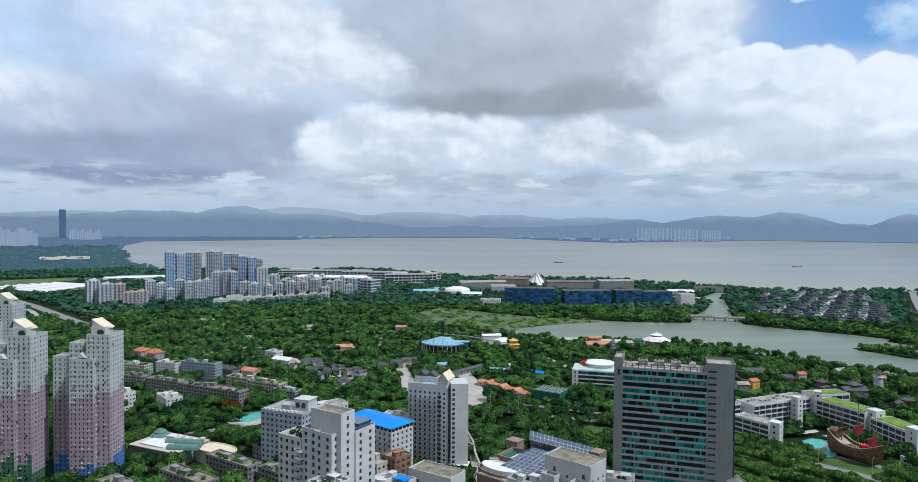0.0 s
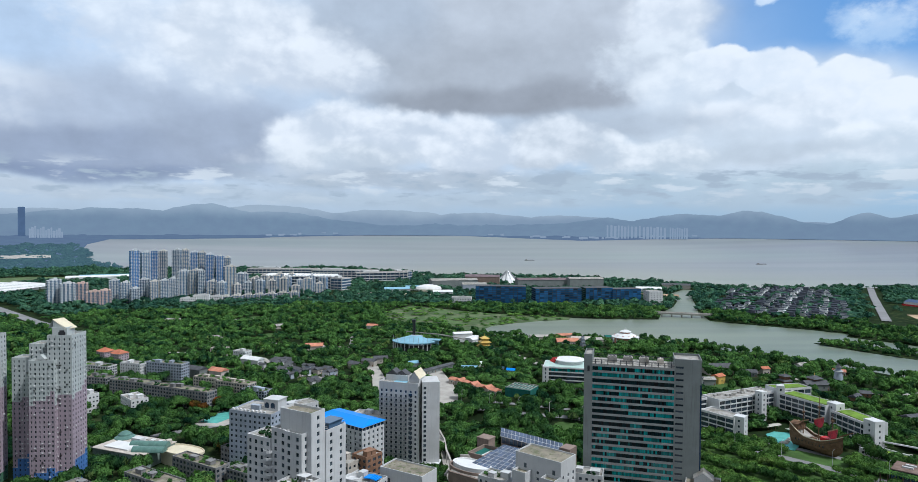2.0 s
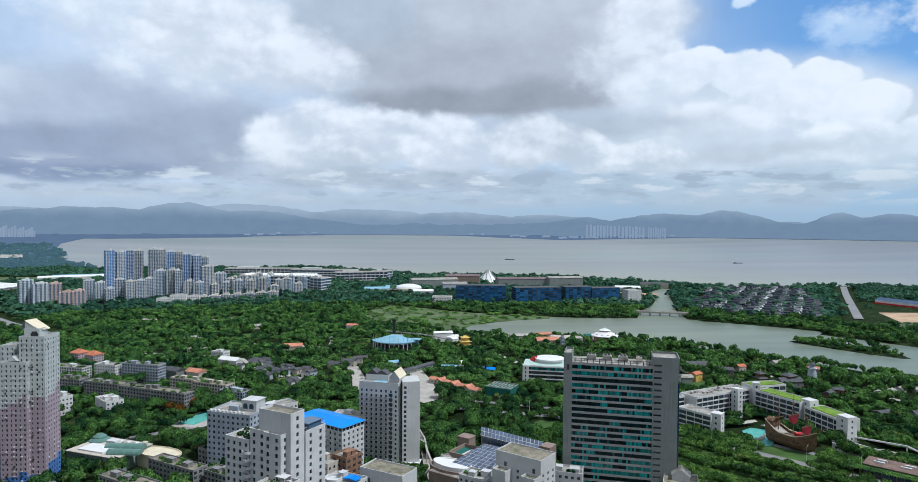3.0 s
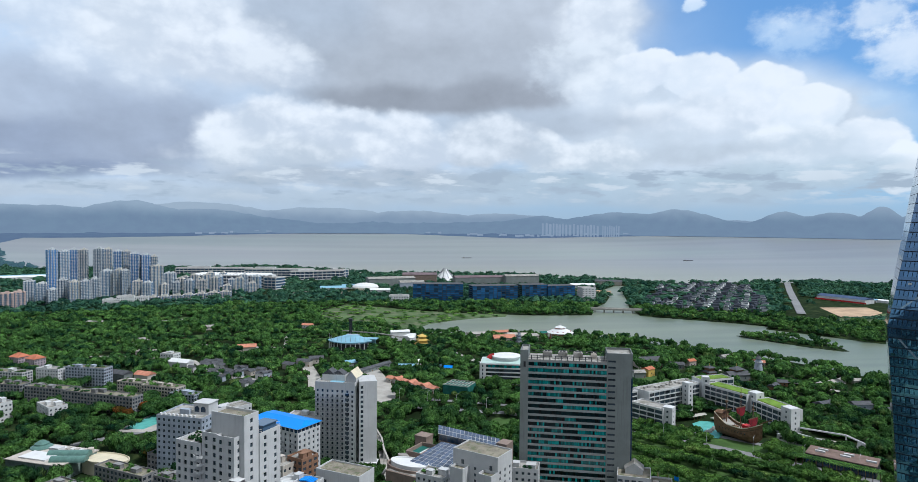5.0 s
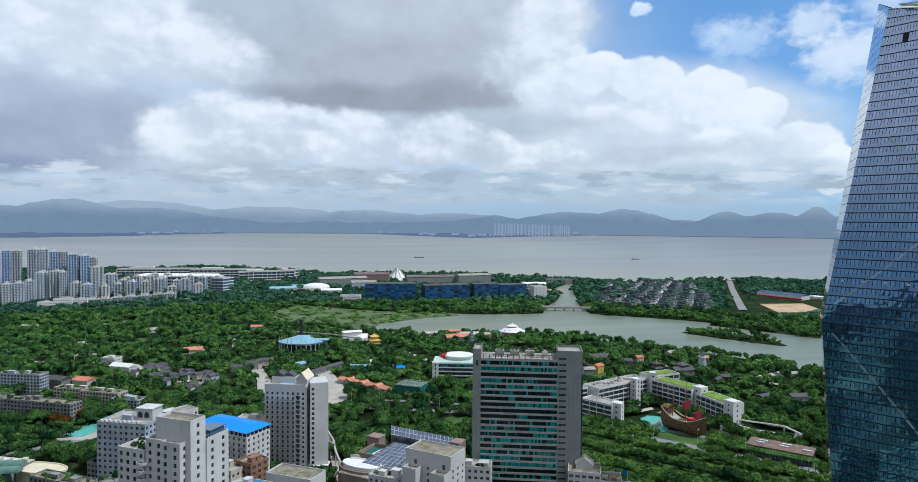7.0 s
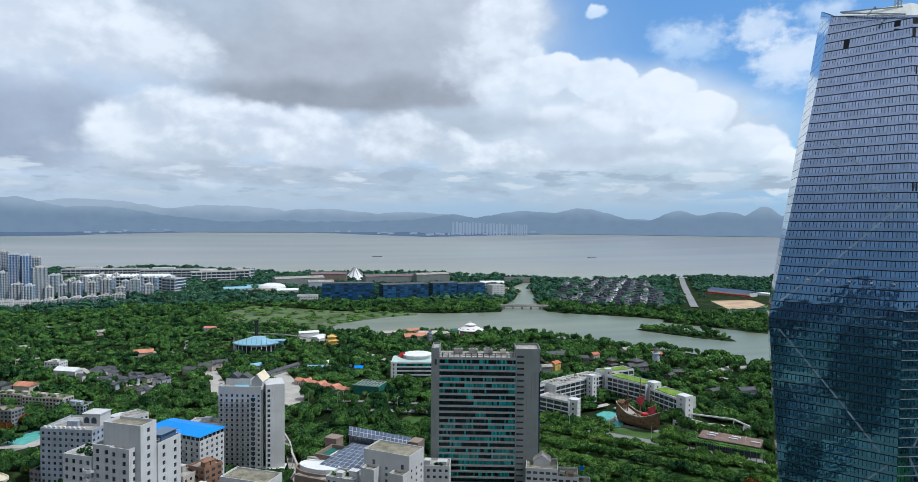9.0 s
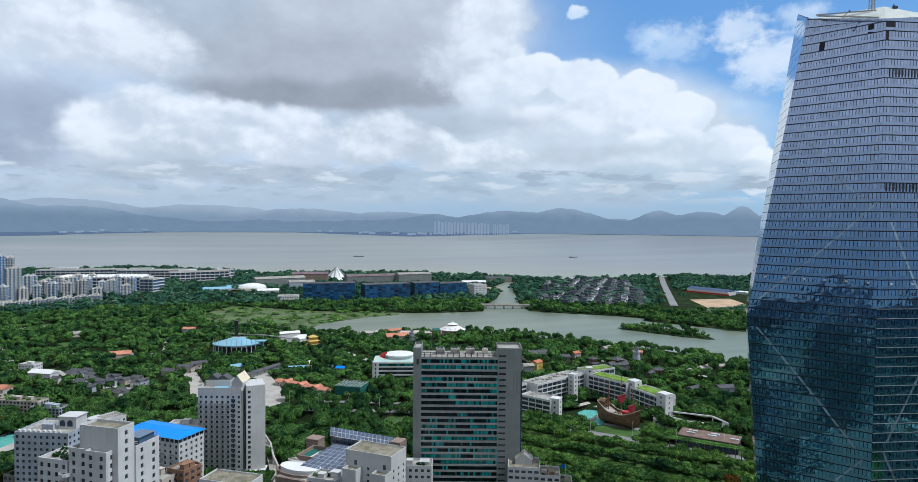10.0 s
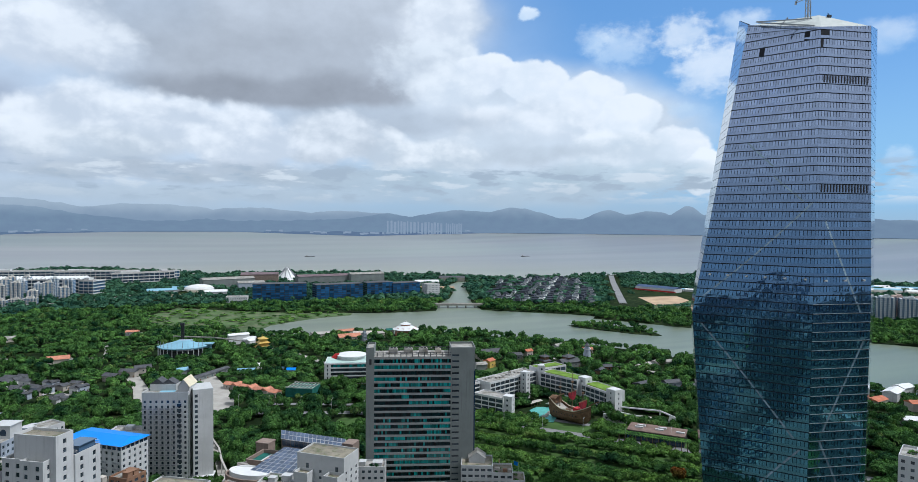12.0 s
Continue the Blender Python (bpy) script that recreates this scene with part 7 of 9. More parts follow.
# ---- old apartment rows ----
rows = [(-274, 682, 44, 12, 18, -19, 6, BLUE_WALL), (-226, 588, 76, 12, 15.5, -25, 5, OLD_WALL), (-278, 616, 50, 12, 15, -22, 5, OLD_WALL), (-330, 640, 44, 12, 14, -18, 5, OLD_WALL),
        (-215, 640, 36, 11, 12, -24, 4, BEIGE), (-186, 622, 40, 12, 12, -26, 4, BEIGE), (-160, 600, 26, 12, 10, -24, 4, BLUE_WALL), (-350, 690, 40, 12, 14, -20, 5, WHITE_TILE),
        (-146, 414, 42, 11, 12.5, -33, 4, OLD_WALL), (-164, 388, 42, 12, 12.5, -33, 4, OLD_WALL), (-112, 398, 26, 11, 12, -34, 4, OLD_WALL), (-124, 440, 40, 11, 10, -33, 3, OLD_WALL), (-95, 372, 18, 11, 12, -33, 4, OLD_WALL), (-195, 372, 40, 12, 12, -33, 4, OLD_WALL)]
for x, y, w, d, h, t, fl, wall in rows:
    block("apartment_row", "old stained apartment row with an overgrown flat roof", "apartment building", x, y, w, d, h, t, fl, wall, PANE, ROOF_OLD, cap=24, group="old apartment rows", huts=2, garden=12, balcony=0, ww=2.1, wh=1.8)
block("house_block", "plain white block with a flat roof", "building", -256, 566, 26, 14, 13, -47, 4, WHITE, cap=40, huts=2)
block("house_block", "plain white block with a flat roof", "building", -300, 572, 22, 12, 15, -40, 4, WHITE, cap=20, huts=2)
block("house_block", "small white block beside the towers", "building", -318, 520, 18, 14, 15, -30, 4, WHITE, cap=20, huts=1)
block("house_block", "white block with a pale roof", "building", -312, 690, 26, 12, 16, -20, 5, WHITE, cap=20, huts=2, garden=5)


# ---- market hall with curved roofs ----


def market_hall():
    x, y, t = -200, 452, -24
    ob = thing("market_hall", x, y, 0, t, "sprawling pale market hall with vaulted and curved white roofs", "market")
    claim(x + 8, y + 2, 84, 40, t, 3)
    part("hall", Shape().box(-4, -2, 0, 44, 30, 10), surface("green_grey_panels", (0.20, 0.26, 0.24), 0.7, 0.15, 0.2, 2.0, streak=0.4), ob)
    part("roof", Shape().box(-4, -2, 10, 45, 31, 0.5), BEIGE, ob, "pale concrete roof")
    part("white_roof", Shape().box(-8, -8, 10.5, 22, 12, 1.0), FABRIC, ob, "white membrane roof patch")
    part("roof_house", Shape().box(-6, 3, 10.5, 8, 5, 3), WHITE, ob)
    for sx, sy, ln, r in ((8, 0, 26, 3.4), (16, -8, 22, 3.2)):
        v = Shape()
        n = 12
        for i in range(n):
            a0, a1 = math.pi * i / n, math.pi * (i + 1) / n
            p = [(r * math.cos(a), r * math.sin(a)) for a in (a0, a1)]
            v.quad((-ln / 2, p[0][0], p[0][1]), (ln / 2, p[0][0], p[0][1]), (ln / 2, p[1][0], p[1][1]), (-ln / 2, p[1][0], p[1][1]))
        for sgn in (-1, 1):
            fan = [(sgn * ln / 2, r * math.cos(math.pi * i / n), r * math.sin(math.pi * i / n)) for i in range(n + 1)]
            v.quad(*(fan if sgn > 0 else fan[::-1]))
        vault = part("vault", v, NET_GREEN, ob, "green-blue glazed barrel vault")
        vault.matrix_basis = pose(sx, sy, 10.4, 0, 0, 18)
    part("oval_deck", Shape().spin(30, 6, [(13, 0), (13, 8), (14, 8.2), (14, 9.4), (13.4, 9.4), (13.2, 8.6), (0.3, 8.8)], 30, 1.35, 0.62), CREAM_ROOF, ob, "pale oval terrace roof")
    part("cone", Shape().spin(-22, 6, [(7, 10), (7, 11), (4.5, 12.5), (4.4, 13.4), (2, 15), (0.3, 15.6)], 20), NET_GREEN, ob, "green-striped cone roof")
    part("hoop", Shape().spin(17, 8, [(2.0, 10.5), (2.0, 13.4), (1.5, 13.6)], 14), BEIGE, ob)
    for k in range(10):
        part("skylight", Shape().box(-20 + 3.5 * k, 9, 10.5, 2.2, 3.0, 0.7), PAVING if k % 2 else FABRIC, ob)
    return ob


NET_GREEN = surface("green_glazing_bars", (0.10, 0.19, 0.165), 0.4, 0.15, 0.4, 3.0)
market_hall()
slab("hotel_pool_deck", [(-193, 526), (-188, 552), (-176, 580), (-160, 584), (-156, 548), (-166, 524)], PAVING, "pale paved pool deck", 0.2, "pavement")
slab("hotel_pool", [(-189, 534), (-186, 549), (-176, 572), (-167, 577), (-165, 550), (-174, 531)], TURQUOISE, "turquoise swimming pool with a pale deck", 0.4, "pool")
OPEN.append([(-190, 508), (-180, 552), (-150, 548), (-140, 515), (-165, 495)])
for k in range(8):
    ob = thing("parasol", -150 + 1.2 * k, 528 + 4 * math.sin(k), 0, 0, "coloured parasol beside the swimming pool", "parasol", "pool parasols")
    part("pole", Shape().tube(0, 0, 0, 2.4, 0.06, 0.05, 6), WHITE, ob)
    part("canopy", Shape().spin(0, 0, [(1.7, 2.2), (0.9, 2.7), (0.05, 3.0)], 10), (RED, FABRIC, ROOF_CYAN)[k % 3], ob)
part("water_slide", Shape().box(0, 0, 0, 5, 4, 6), ROOF_CYAN, thing("pool_house", -147, 512, 0, -22, "cyan pool house beside the swimming pool", "pool house"))

# ---- roads, plazas, bridge ----
strip("plaza", [(2, 715), (12, 660), (16, 610), (12, 575)], 24, PAVING, "wide pale paved plaza", 0.12, "pavement")
strip("plaza_path", [(-66, 740), (-55, 690), (-50, 640), (-42, 600)], 13, PAVING, "pale paved avenue between trees", 0.12, "pavement")
strip("boulevard", [(-260, 470), (-120, 560), (20, 575), (120, 540), (240, 455), (330, 360), (420, 260)], 8, ROADWAY, "tree-lined grey boulevard", 0.14, "road", -1)
strip("boulevard_lane", [(60, 590), (170, 545), (262, 470), (345, 385)], 6, ROADWAY, "second narrow carriageway", 0.15, "road", -1)
strip("hotel_drive", [(8, 500), (11, 461), (12, 438), (15, 405), (8, 380)], 5, PAVING, "pale hotel drive", 0.16, "road")
strip("coast_road", [(790, 1072), (905, 1250), (1035, 1450), (1162, 1640)], 15, COAST_ROAD, "straight pale grey road running to the bay", 1.5, "road", 14)
strip("west_road", [(-1300, 1700), (-1038, 1449), (-843, 1274), (-646, 1080), (-500, 950)], 18, ROADWAY, "wide grey dual carriageway", 0.2, "road", 12)
strip("west_road_ramp", [(-1000, 1330), (-900, 1290), (-800, 1200), (-700, 1080)], 9, PAVING, "pale slip road", 0.22, "road")
strip("park_path", [(-160, 905), (-150, 870), (-120, 860), (-130, 820)], 5, BEIGE, "winding pale park path", 0.12, "pavement")
strip("lane", [(-540, 1330), (-420, 1420), (-230, 1440), (-120, 1560), (-60, 1650)], 8, PAVING, "pale lane at the wood's edge", 0.12, "road")
for pts, label in (([(-33, 905), (-12, 892), (12, 880), (30, 862), (46, 842)], "white cable rail"), ([(6, 490), (11, 461), (12, 438), (15, 412), (10, 395)], "white elevated monorail beam")):
    ob = thing("monorail", 0, 0, 0, 0, label + " on slim posts above the trees", "monorail")
    for a, b in zip(pts, pts[1:]):
        part("beam", Shape().beam((*a, 13 if pts[0][1] > 800 else 9), (*b, 13 if pts[0][1] > 800 else 9), 0.6), PAVING, ob)
        part("post", Shape().box(a[0], a[1], 0, 0.7, 0.7, 13 if pts[0][1] > 800 else 9), PAVING, ob)
bridge = thing("bridge", 452, 1130, 0, -18.6, "long pale concrete road bridge on piers over the lake", "bridge")
part("deck", Shape().box(0, 0, 4.6, 104, 13, 2.4), PAVING, bridge)
for sy in (-6.6, 6.6):
    part("parapet", Shape().box(0, sy, 7.0, 104, 0.35, 1.2), PAVING, bridge)
for k in range(5):
    part("pier", Shape().box(-34 + 17 * k, 0, 0, 2.2, 11, 4.6), ROOF_GREY, bridge)

# ---- glass hotels on the far bank ----


def glass_hotel(x, y, w, d, h, turn, floors, label):
    ob = thing("glass_hotel", x, y, 0, turn, label, "hotel", "dark glass hotels")
    claim(x, y, w, d, turn, 4)
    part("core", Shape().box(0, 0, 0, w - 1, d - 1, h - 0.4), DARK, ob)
    n, fl = max(4, round(w / 9)), h / floors
    for f in range(floors):
        for c in range(n):
            part("pane", Shape().box(-w / 2 + (c + 0.5) * w / n, -d / 2 + 0.4, f * fl + 0.5, w / n - 0.8, 0.3, fl - 0.9), PANE_NAVY if noise.noise((c * 0.5, f, x)) < -0.2 else PANE_HOTEL, ob)
    for sx in (-1, 1):
        for f in range(floors):
            part("side_pane", Shape().box(sx * (w / 2 - 0.4), 0, f * fl + 0.5, 0.3, d - 3, fl - 0.9), PANE_NAVY, ob)
    part("roof", Shape().box(0, 0, h - 0.4, w, d, 0.7), ROOF_DARK, ob)
    return ob


glass_hotel(150, 1352, 106, 34, 35, -6, 8, "long dark blue glass hotel slab")
glass_hotel(262, 1318, 98, 34, 34, 6, 8, "long dark blue glass hotel slab with a stepped top")
glass_hotel(352, 1340, 60, 32, 33, 8, 8, "dark blue glass hotel wing")
glass_hotel(412, 1346, 66, 30, 30, 10, 7, "lower dark blue glass hotel wing")
block("hotel_podium", "white low block beside the glass hotels", "building", 470, 1330, 30, 30, 26, 5, 6, WHITE, cap=10, huts=0)
block("hotel_podium", "white low block in front of the glass hotels", "building", 66, 1320, 40, 24, 14, -8, 3, WHITE, cap=10, huts=1)
dome = thing("silver_dome", -3, 1530, 0, 0, "flattened silver dome hall on a pale terrace", "dome")
claim(-3, 1520, 90, 70, 0)
part("shell", Shape().spin(0, 0, [(20, 0), (26, 6), (30.5, 9), (31, 11), (28, 15), (20, 18.2), (10, 20), (0.5, 20.6)], 40, 1.0, 0.8), FABRIC, dome)
part("terrace", Shape().box(-8, -32, 0, 96, 36, 1.2), CREAM_ROOF, dome, "pale paved terrace")
cone = thing("cone_hall", 219, 1800, 0, 0, "pale glass cone hall with ribs", "hall")
part("cone", Shape().spin(0, 0, [(34, 0), (30, 4), (8, 26), (5, 33), (4.6, 33)], 20), FABRIC, cone)
for k in range(10):
    a = k * math.pi / 5
    part("rib", Shape().beam((33 * math.cos(a), 33 * math.sin(a), 1), (4 * math.cos(a), 4 * math.sin(a), 34), 0.8), STEEL, cone)
for x, y, w, d, h, t, wall, roof, lab in ((60, 1640, 120, 40, 22, 12, GREY_WALL, ROOF_GREY, "grey exhibition hall with a swept roof"), (140, 1700, 90, 50, 27, -8, STONE_BROWN, ROOF_MAUVE, "mauve-roofed hall by the bay"),
                                          (110, 1590, 60, 30, 16, 5, BLUE_WALL, ROOF_GREY, "grey low hall beside the exhibition halls"), (300, 1660, 150, 40, 22, 4, GREY_WALL, ROOF_MAUVE, "long mauve-roofed hall by the bay"), (400, 1640, 90, 30, 26, 6, GREY_WALL, ROOF_GREY, "grey hall with a raking roof"),
                                          (-80, 1560, 60, 26, 7, 8, WHITE, ROOF_CYAN, "low sports building with a pale blue roof"), (-40, 1600, 40, 20, 7, 8, WHITE, ROOF_CYAN, "low sports building with a pale blue roof"),
                                          (30, 1450, 44, 18, 12, -5, WHITE, FABRIC, "white low pavilion beside the silver dome"), (540, 1560, 60, 26, 9, -10, WHITE, FABRIC, "white lakeside pavilion with a pale roof"), (640, 1640, 70, 24, 10, -20, BEIGE, ROOF_DARK, "low lakeside building with a dark roof"), (520, 1440, 90, 30, 4, -20, BEIGE, SOIL, "low sandy terrace building")):
    cottage(x, y, w, d, h, t, wall, roof, lab, "hall", "", 4)

# ---- convention halls by the bay ----


def long_hall(x, y, w, d, h, turn, floors, label, zigzag=False):
    ob = thing("convention_hall", x, y, 0, turn, label, "convention hall", "white convention halls")
    claim(x, y, w, d, turn, 4, 60)
    part("inner_wall", Shape().box(0, 0, 0, w - 3, d - 3, h), PANE_FAR, ob, "blue-grey glass wall")
    for k in range(floors + 1):
        part("slab_edge", Shape().box(0, 0, max(0, k * h / floors - 1.1), w, d, 2.0), WHITE, ob)
    for k in range(round(w / 12) + 1):
        part("pier", Shape().box(-w / 2 + 1 + k * (w - 2) / round(w / 12), -d / 2 + 0.6, 0, 1.0, 0.8, h), WHITE, ob)
    if zigzag:
        n = 22
        for k in range(n):
            part("roof_fold", Shape().gable(-w / 2 + (k + 0.5) * w / n, 0, h + 0.95, d, w / n * 0.92, 3.2, 90, 0), FABRIC, ob, "white folded roof bay")
    else:
        part("roof", Shape().box(0, 0, h + 0.9, w - 2, d - 2, 0.6), ROOF_GREY, ob)
        part("roof_house", Shape().box(-w * 0.2, 0, h + 1.5, w * 0.3, d * 0.4, 4), WHITE, ob)
    return ob


long_hall(-440, 1950, 210, 36, 27, -3, 4, "long white convention building with glass floors")
long_hall(-250, 1900, 190, 36, 27, -6, 4, "long white convention building with glass floors")
long_hall(-330, 1660, 180, 60, 30, -8, 4, "white convention hall with a folded white roof", True)
long_hall(-222, 1610, 36, 40, 28, -30, 4, "white convention hall end with raking glass")
long_hall(-140, 1860, 150, 30, 24, 14, 3, "curved white convention building with long bands")
long_hall(-84, 1900, 60, 28, 24, 40, 3, "curved white convention building with long bands")

# ---- high-rise estate across the park ----


def estate_tower(px_az, dist, w, d, h, turn, wall, label, strips=3, glass=None):
    """A slender tower: projecting white bays, glass strips between them, storey rows of windows."""
    x, y, _ = polar(px_az, dist, 0)
    ob = thing("estate_tower", x, y, 0, turn - px_az, label, "apartment tower", "high-rise estate")
    claim(x, y, w, d, turn - px_az, 3)
    part("glass_shaft", Shape().box(0, 0, 0, w - 1.6, d - 1.6, h), glass or PANE_BLUE, ob)
    floors = round(h / 3.1)
    bays, slabs = Shape(), Shape()
    for k in range(strips + 1):
        bx = -w / 2 + w / (2 * strips + 2) + k * w / (strips + 1)
        part("bay", Shape().box(bx, 0, 0, w / (strips + 1) * (0.36 if glass is PANE_BLUE else 0.45), d + 0.4 + 0.6 * (k % 2), h + (2.0 if k % 2 else 0.6)), wall, ob)
    for f in range(1, floors):
        slabs.box(0, 0, f * h / floors - 0.25, w - 1.3, d - 1.3, 0.28 if glass is PANE_BLUE else 0.4)
    tagged(part("floor_band", slabs, wall, ob), "pale floor bands", "", "", "stuff")
    wins = Shape()
    for f in range(floors):
        for k in range(strips + 1):
            bx = -w / 2 + w / (2 * strips + 2) + k * w / (strips + 1)
            wins.box(bx, -d / 2 - 0.32 - 0.3 * (k % 2), f * h / floors + 0.9, 1.3, 0.25, 1.3)
    tagged(part("glazing", wins, PANE_ESTATE, ob), "rows of small dark windows", "", "", "stuff")
    part("roof_crown", Shape().box(0, 0, h, w * 0.5, d * 0.6, 3.0).box(w * 0.1, 0, h + 3.0, w * 0.22, d * 0.4, 2), wall, ob)
    return ob


PANE_ESTATE = glazing("estate_window_glass", (0.10, 0.17, 0.26), 0.2, 0.4)
EST_WHITE = surface("estate_white_tile", (0.52, 0.54, 0.55), 0.7, 0.1, 0.05, 0.8, streak=0.3)
EST_PINK = surface("estate_pink_tile", (0.50, 0.38, 0.33), 0.7, 0.1, 0.05, 0.8, streak=0.3)
EST_TAN = surface("estate_tan_tile", (0.52, 0.50, 0.46), 0.7, 0.1, 0.05, 0.8, streak=0.3)
rng = random.Random(6)
for px, w, h, dist, wall, glass in ((290, 17, 103, 1535, EST_WHITE, PANE_BLUE), (308, 17, 99, 1545, EST_WHITE, PANE_ESTATE), (322, 16, 101, 1570, EST_WHITE, PANE_BLUE), (337, 16, 100, 1580, EST_TAN, PANE_ESTATE),
                                    (360, 17, 102, 1575, EST_WHITE, PANE_ESTATE), (373, 16, 101, 1585, EST_TAN, PANE_ESTATE), (388, 16, 98, 1545, EST_WHITE, PANE_BLUE), (401, 14, 97, 1560, EST_TAN, PANE_ESTATE),
                                    (414, 17, 93, 1530, EST_WHITE, PANE_BLUE), (430, 17, 90, 1525, EST_WHITE, PANE_BLUE), (443, 14, 86, 1530, EST_TAN, PANE_ESTATE)):
    az = math.degrees(math.atan((px - 784) / 1096))
    estate_tower(az, dist, w * 1.15, 18, h, rng.uniform(-18, 18), wall, "tall white apartment tower with blue glass strips", 3, glass)
for px, w, h, dist, wall in ((158, 24, 50, 1480, EST_WHITE), (180, 26, 44, 1462, EST_WHITE), (203, 24, 42, 1470, EST_PINK), (222, 26, 29, 1425, EST_PINK), (240, 24, 30, 1430, EST_PINK), (257, 18, 44, 1500, EST_WHITE),
                             (275, 18, 41, 1470, EST_WHITE), (290, 16, 30, 1450, EST_WHITE), (305, 18, 44, 1500, EST_WHITE), (322, 18, 41, 1480, EST_TAN), (339, 18, 42, 1480, EST_WHITE), (353, 16, 44, 1500, EST_WHITE),
                             (371, 22, 59, 1510, EST_WHITE), (390, 20, 61, 1500, EST_TAN), (399, 14, 60, 1490, EST_WHITE), (447, 24, 68, 1490, EST_TAN), (418, 20, 38, 1480, EST_TAN), (433, 18, 36, 1460, EST_WHITE)):
    az = math.degrees(math.atan((px - 784) / 1096))
    estate_tower(az, dist, w * 1.1, 16, h, rng.uniform(-20, 20), wall, "pale apartment block of the estate", 3, PANE_ESTATE)
for k in range(24):
    px = 458 + 6.6 * k
    az = math.degrees(math.atan((px - 784) / 1096))
    estate_tower(az, 1500 + 90 * (k % 3) + rng.uniform(-20, 20), rng.uniform(15, 22), 14, rng.uniform(22, 46) - 0.4 * k, rng.uniform(-25, 25), rng.choice((EST_WHITE, EST_TAN, EST_TAN)), "mid-rise tan apartment block of the estate", 2, PANE_ESTATE)
for k in range(7):
    px = 440 + 19 * k
    az = math.degrees(math.atan((px - 784) / 1096))
    estate_tower(az, 1415 + 9 * k, 26, 11, 11, -14, EST_TAN, "low terrace of estate houses", 4, PANE_ESTATE)
for k in range(3):
    x, y, _ = polar(-20.3 + 1.0 * k, 1380 + 12 * k, 0)
    block("club_house", "white stepped club house at the wood's edge", "building", x, y, 30, 18, 14 + 4 * (k % 2), 12, 4, WHITE, cap=12, huts=2)
OPEN.append([(-1230, 1760), (-980, 1700), (-840, 1490), (-1000, 1500), (-1240, 1620)])
for k in range(7):
    cottage(-1045 + 10 * (k - 3), 1625 + 25 * (k - 3), 250 - 14 * k, 17, 5, -22, GREY_WALL, FABRIC, "long shed with a white sheet roof", "shed", "white sheds", 2.2)
field = [polar(az, r, 0)[:2] for az, r in ((-37, 2080), (-33, 2060), (-28.5, 2090), (-28, 2200), (-31, 2290), (-37, 2260))]
slab("field", field, MEADOW, "dry olive meadow behind the sheds", 0.2, "ground")
OPEN.append(field)
for k in range(6):
    x, y, _ = polar(-28 + 0.9 * k, 2080 + 25 * (k % 2), 0)
    cottage(x, y, 70, 26, 10, 20, WHITE, ROOF_CYAN if k % 2 else FABRIC, "grey-blue shed by the bay", "shed", "sheds by the bay", 4)

# ---- lakeside village of dark-roofed villas ----
VILLA_WHITE = surface("villa_white", (0.58, 0.59, 0.59), 0.7, 0.1, 0.1, 1.0)
VILLA_GREY = surface("villa_dark_timber", (0.10, 0.11, 0.13), 0.8, 0.2, 0.1, 1.0)
VILLA_ROOF = surface("villa_dark_slate", (0.03, 0.035, 0.05), 0.6, 0.25, 0.3, 2.0)
VILLAGE = [(548, 1180), (578, 1265), (640, 1372), (715, 1530), (840, 1600), (930, 1600), (975, 1530), (870, 1310), (780, 1145), (705, 1066), (640, 1108), (580, 1140)]
protos = []
OPEN.append(VILLAGE)
for k, (w, d, h) in enumerate(((15, 11, 9), (19, 10, 10.5), (14, 11, 11), (20, 10, 8))):
    ob = thing("villa", 0, -3000 - 40 * k, 0, 0, "white lakeside villa with dark flat roofs and terraces", "villa", "lakeside villas")
    part("ground_floor", Shape().box(0, 0, 0, w, d, h * 0.55), VILLA_GREY if k == 1 else VILLA_WHITE, ob)
    part("upper_floor", Shape().box(w * 0.12, d * 0.1, h * 0.55, w * 0.6, d * 0.7, h * 0.45), VILLA_GREY if k % 2 else VILLA_WHITE, ob)
    part("lower_roof", Shape().box(0, 0, h * 0.55, w + 1, d + 1, 0.35), FABRIC if k == 2 else VILLA_ROOF, ob)
    part("roof", Shape().gable(w * 0.12, d * 0.1, h, w * 0.64, d * 0.74, 1.2, 0, 0.6), VILLA_ROOF, ob)
    part("window_band", Shape().box(0, -d / 2 - 0.06, h * 0.1, w * 0.8, 0.2, h * 0.34), PANE_NAVY, ob)
    protos.append(ob)
slots = [(x, y) for x in range(540, 1000, 20) for y in range(1060, 1620, 30)]
for n, (x, y) in enumerate(slots):
    x, y = x + rng.uniform(-3, 3) + (y % 48) / 6, y + rng.uniform(-4, 4)
    if not inside(x, y, VILLAGE) or rng.random() < 0.12:
        continue
    turn = rng.choice((-38, -30, 52, -44, 46))
    src = protos[n % 4]
    if src.location.y < -2000:
        src.matrix_world = pose(x, y, 0, 0, 0, turn)
    else:
        copy_thing(src, pose(x, y, 0, 0, 0, turn))
    

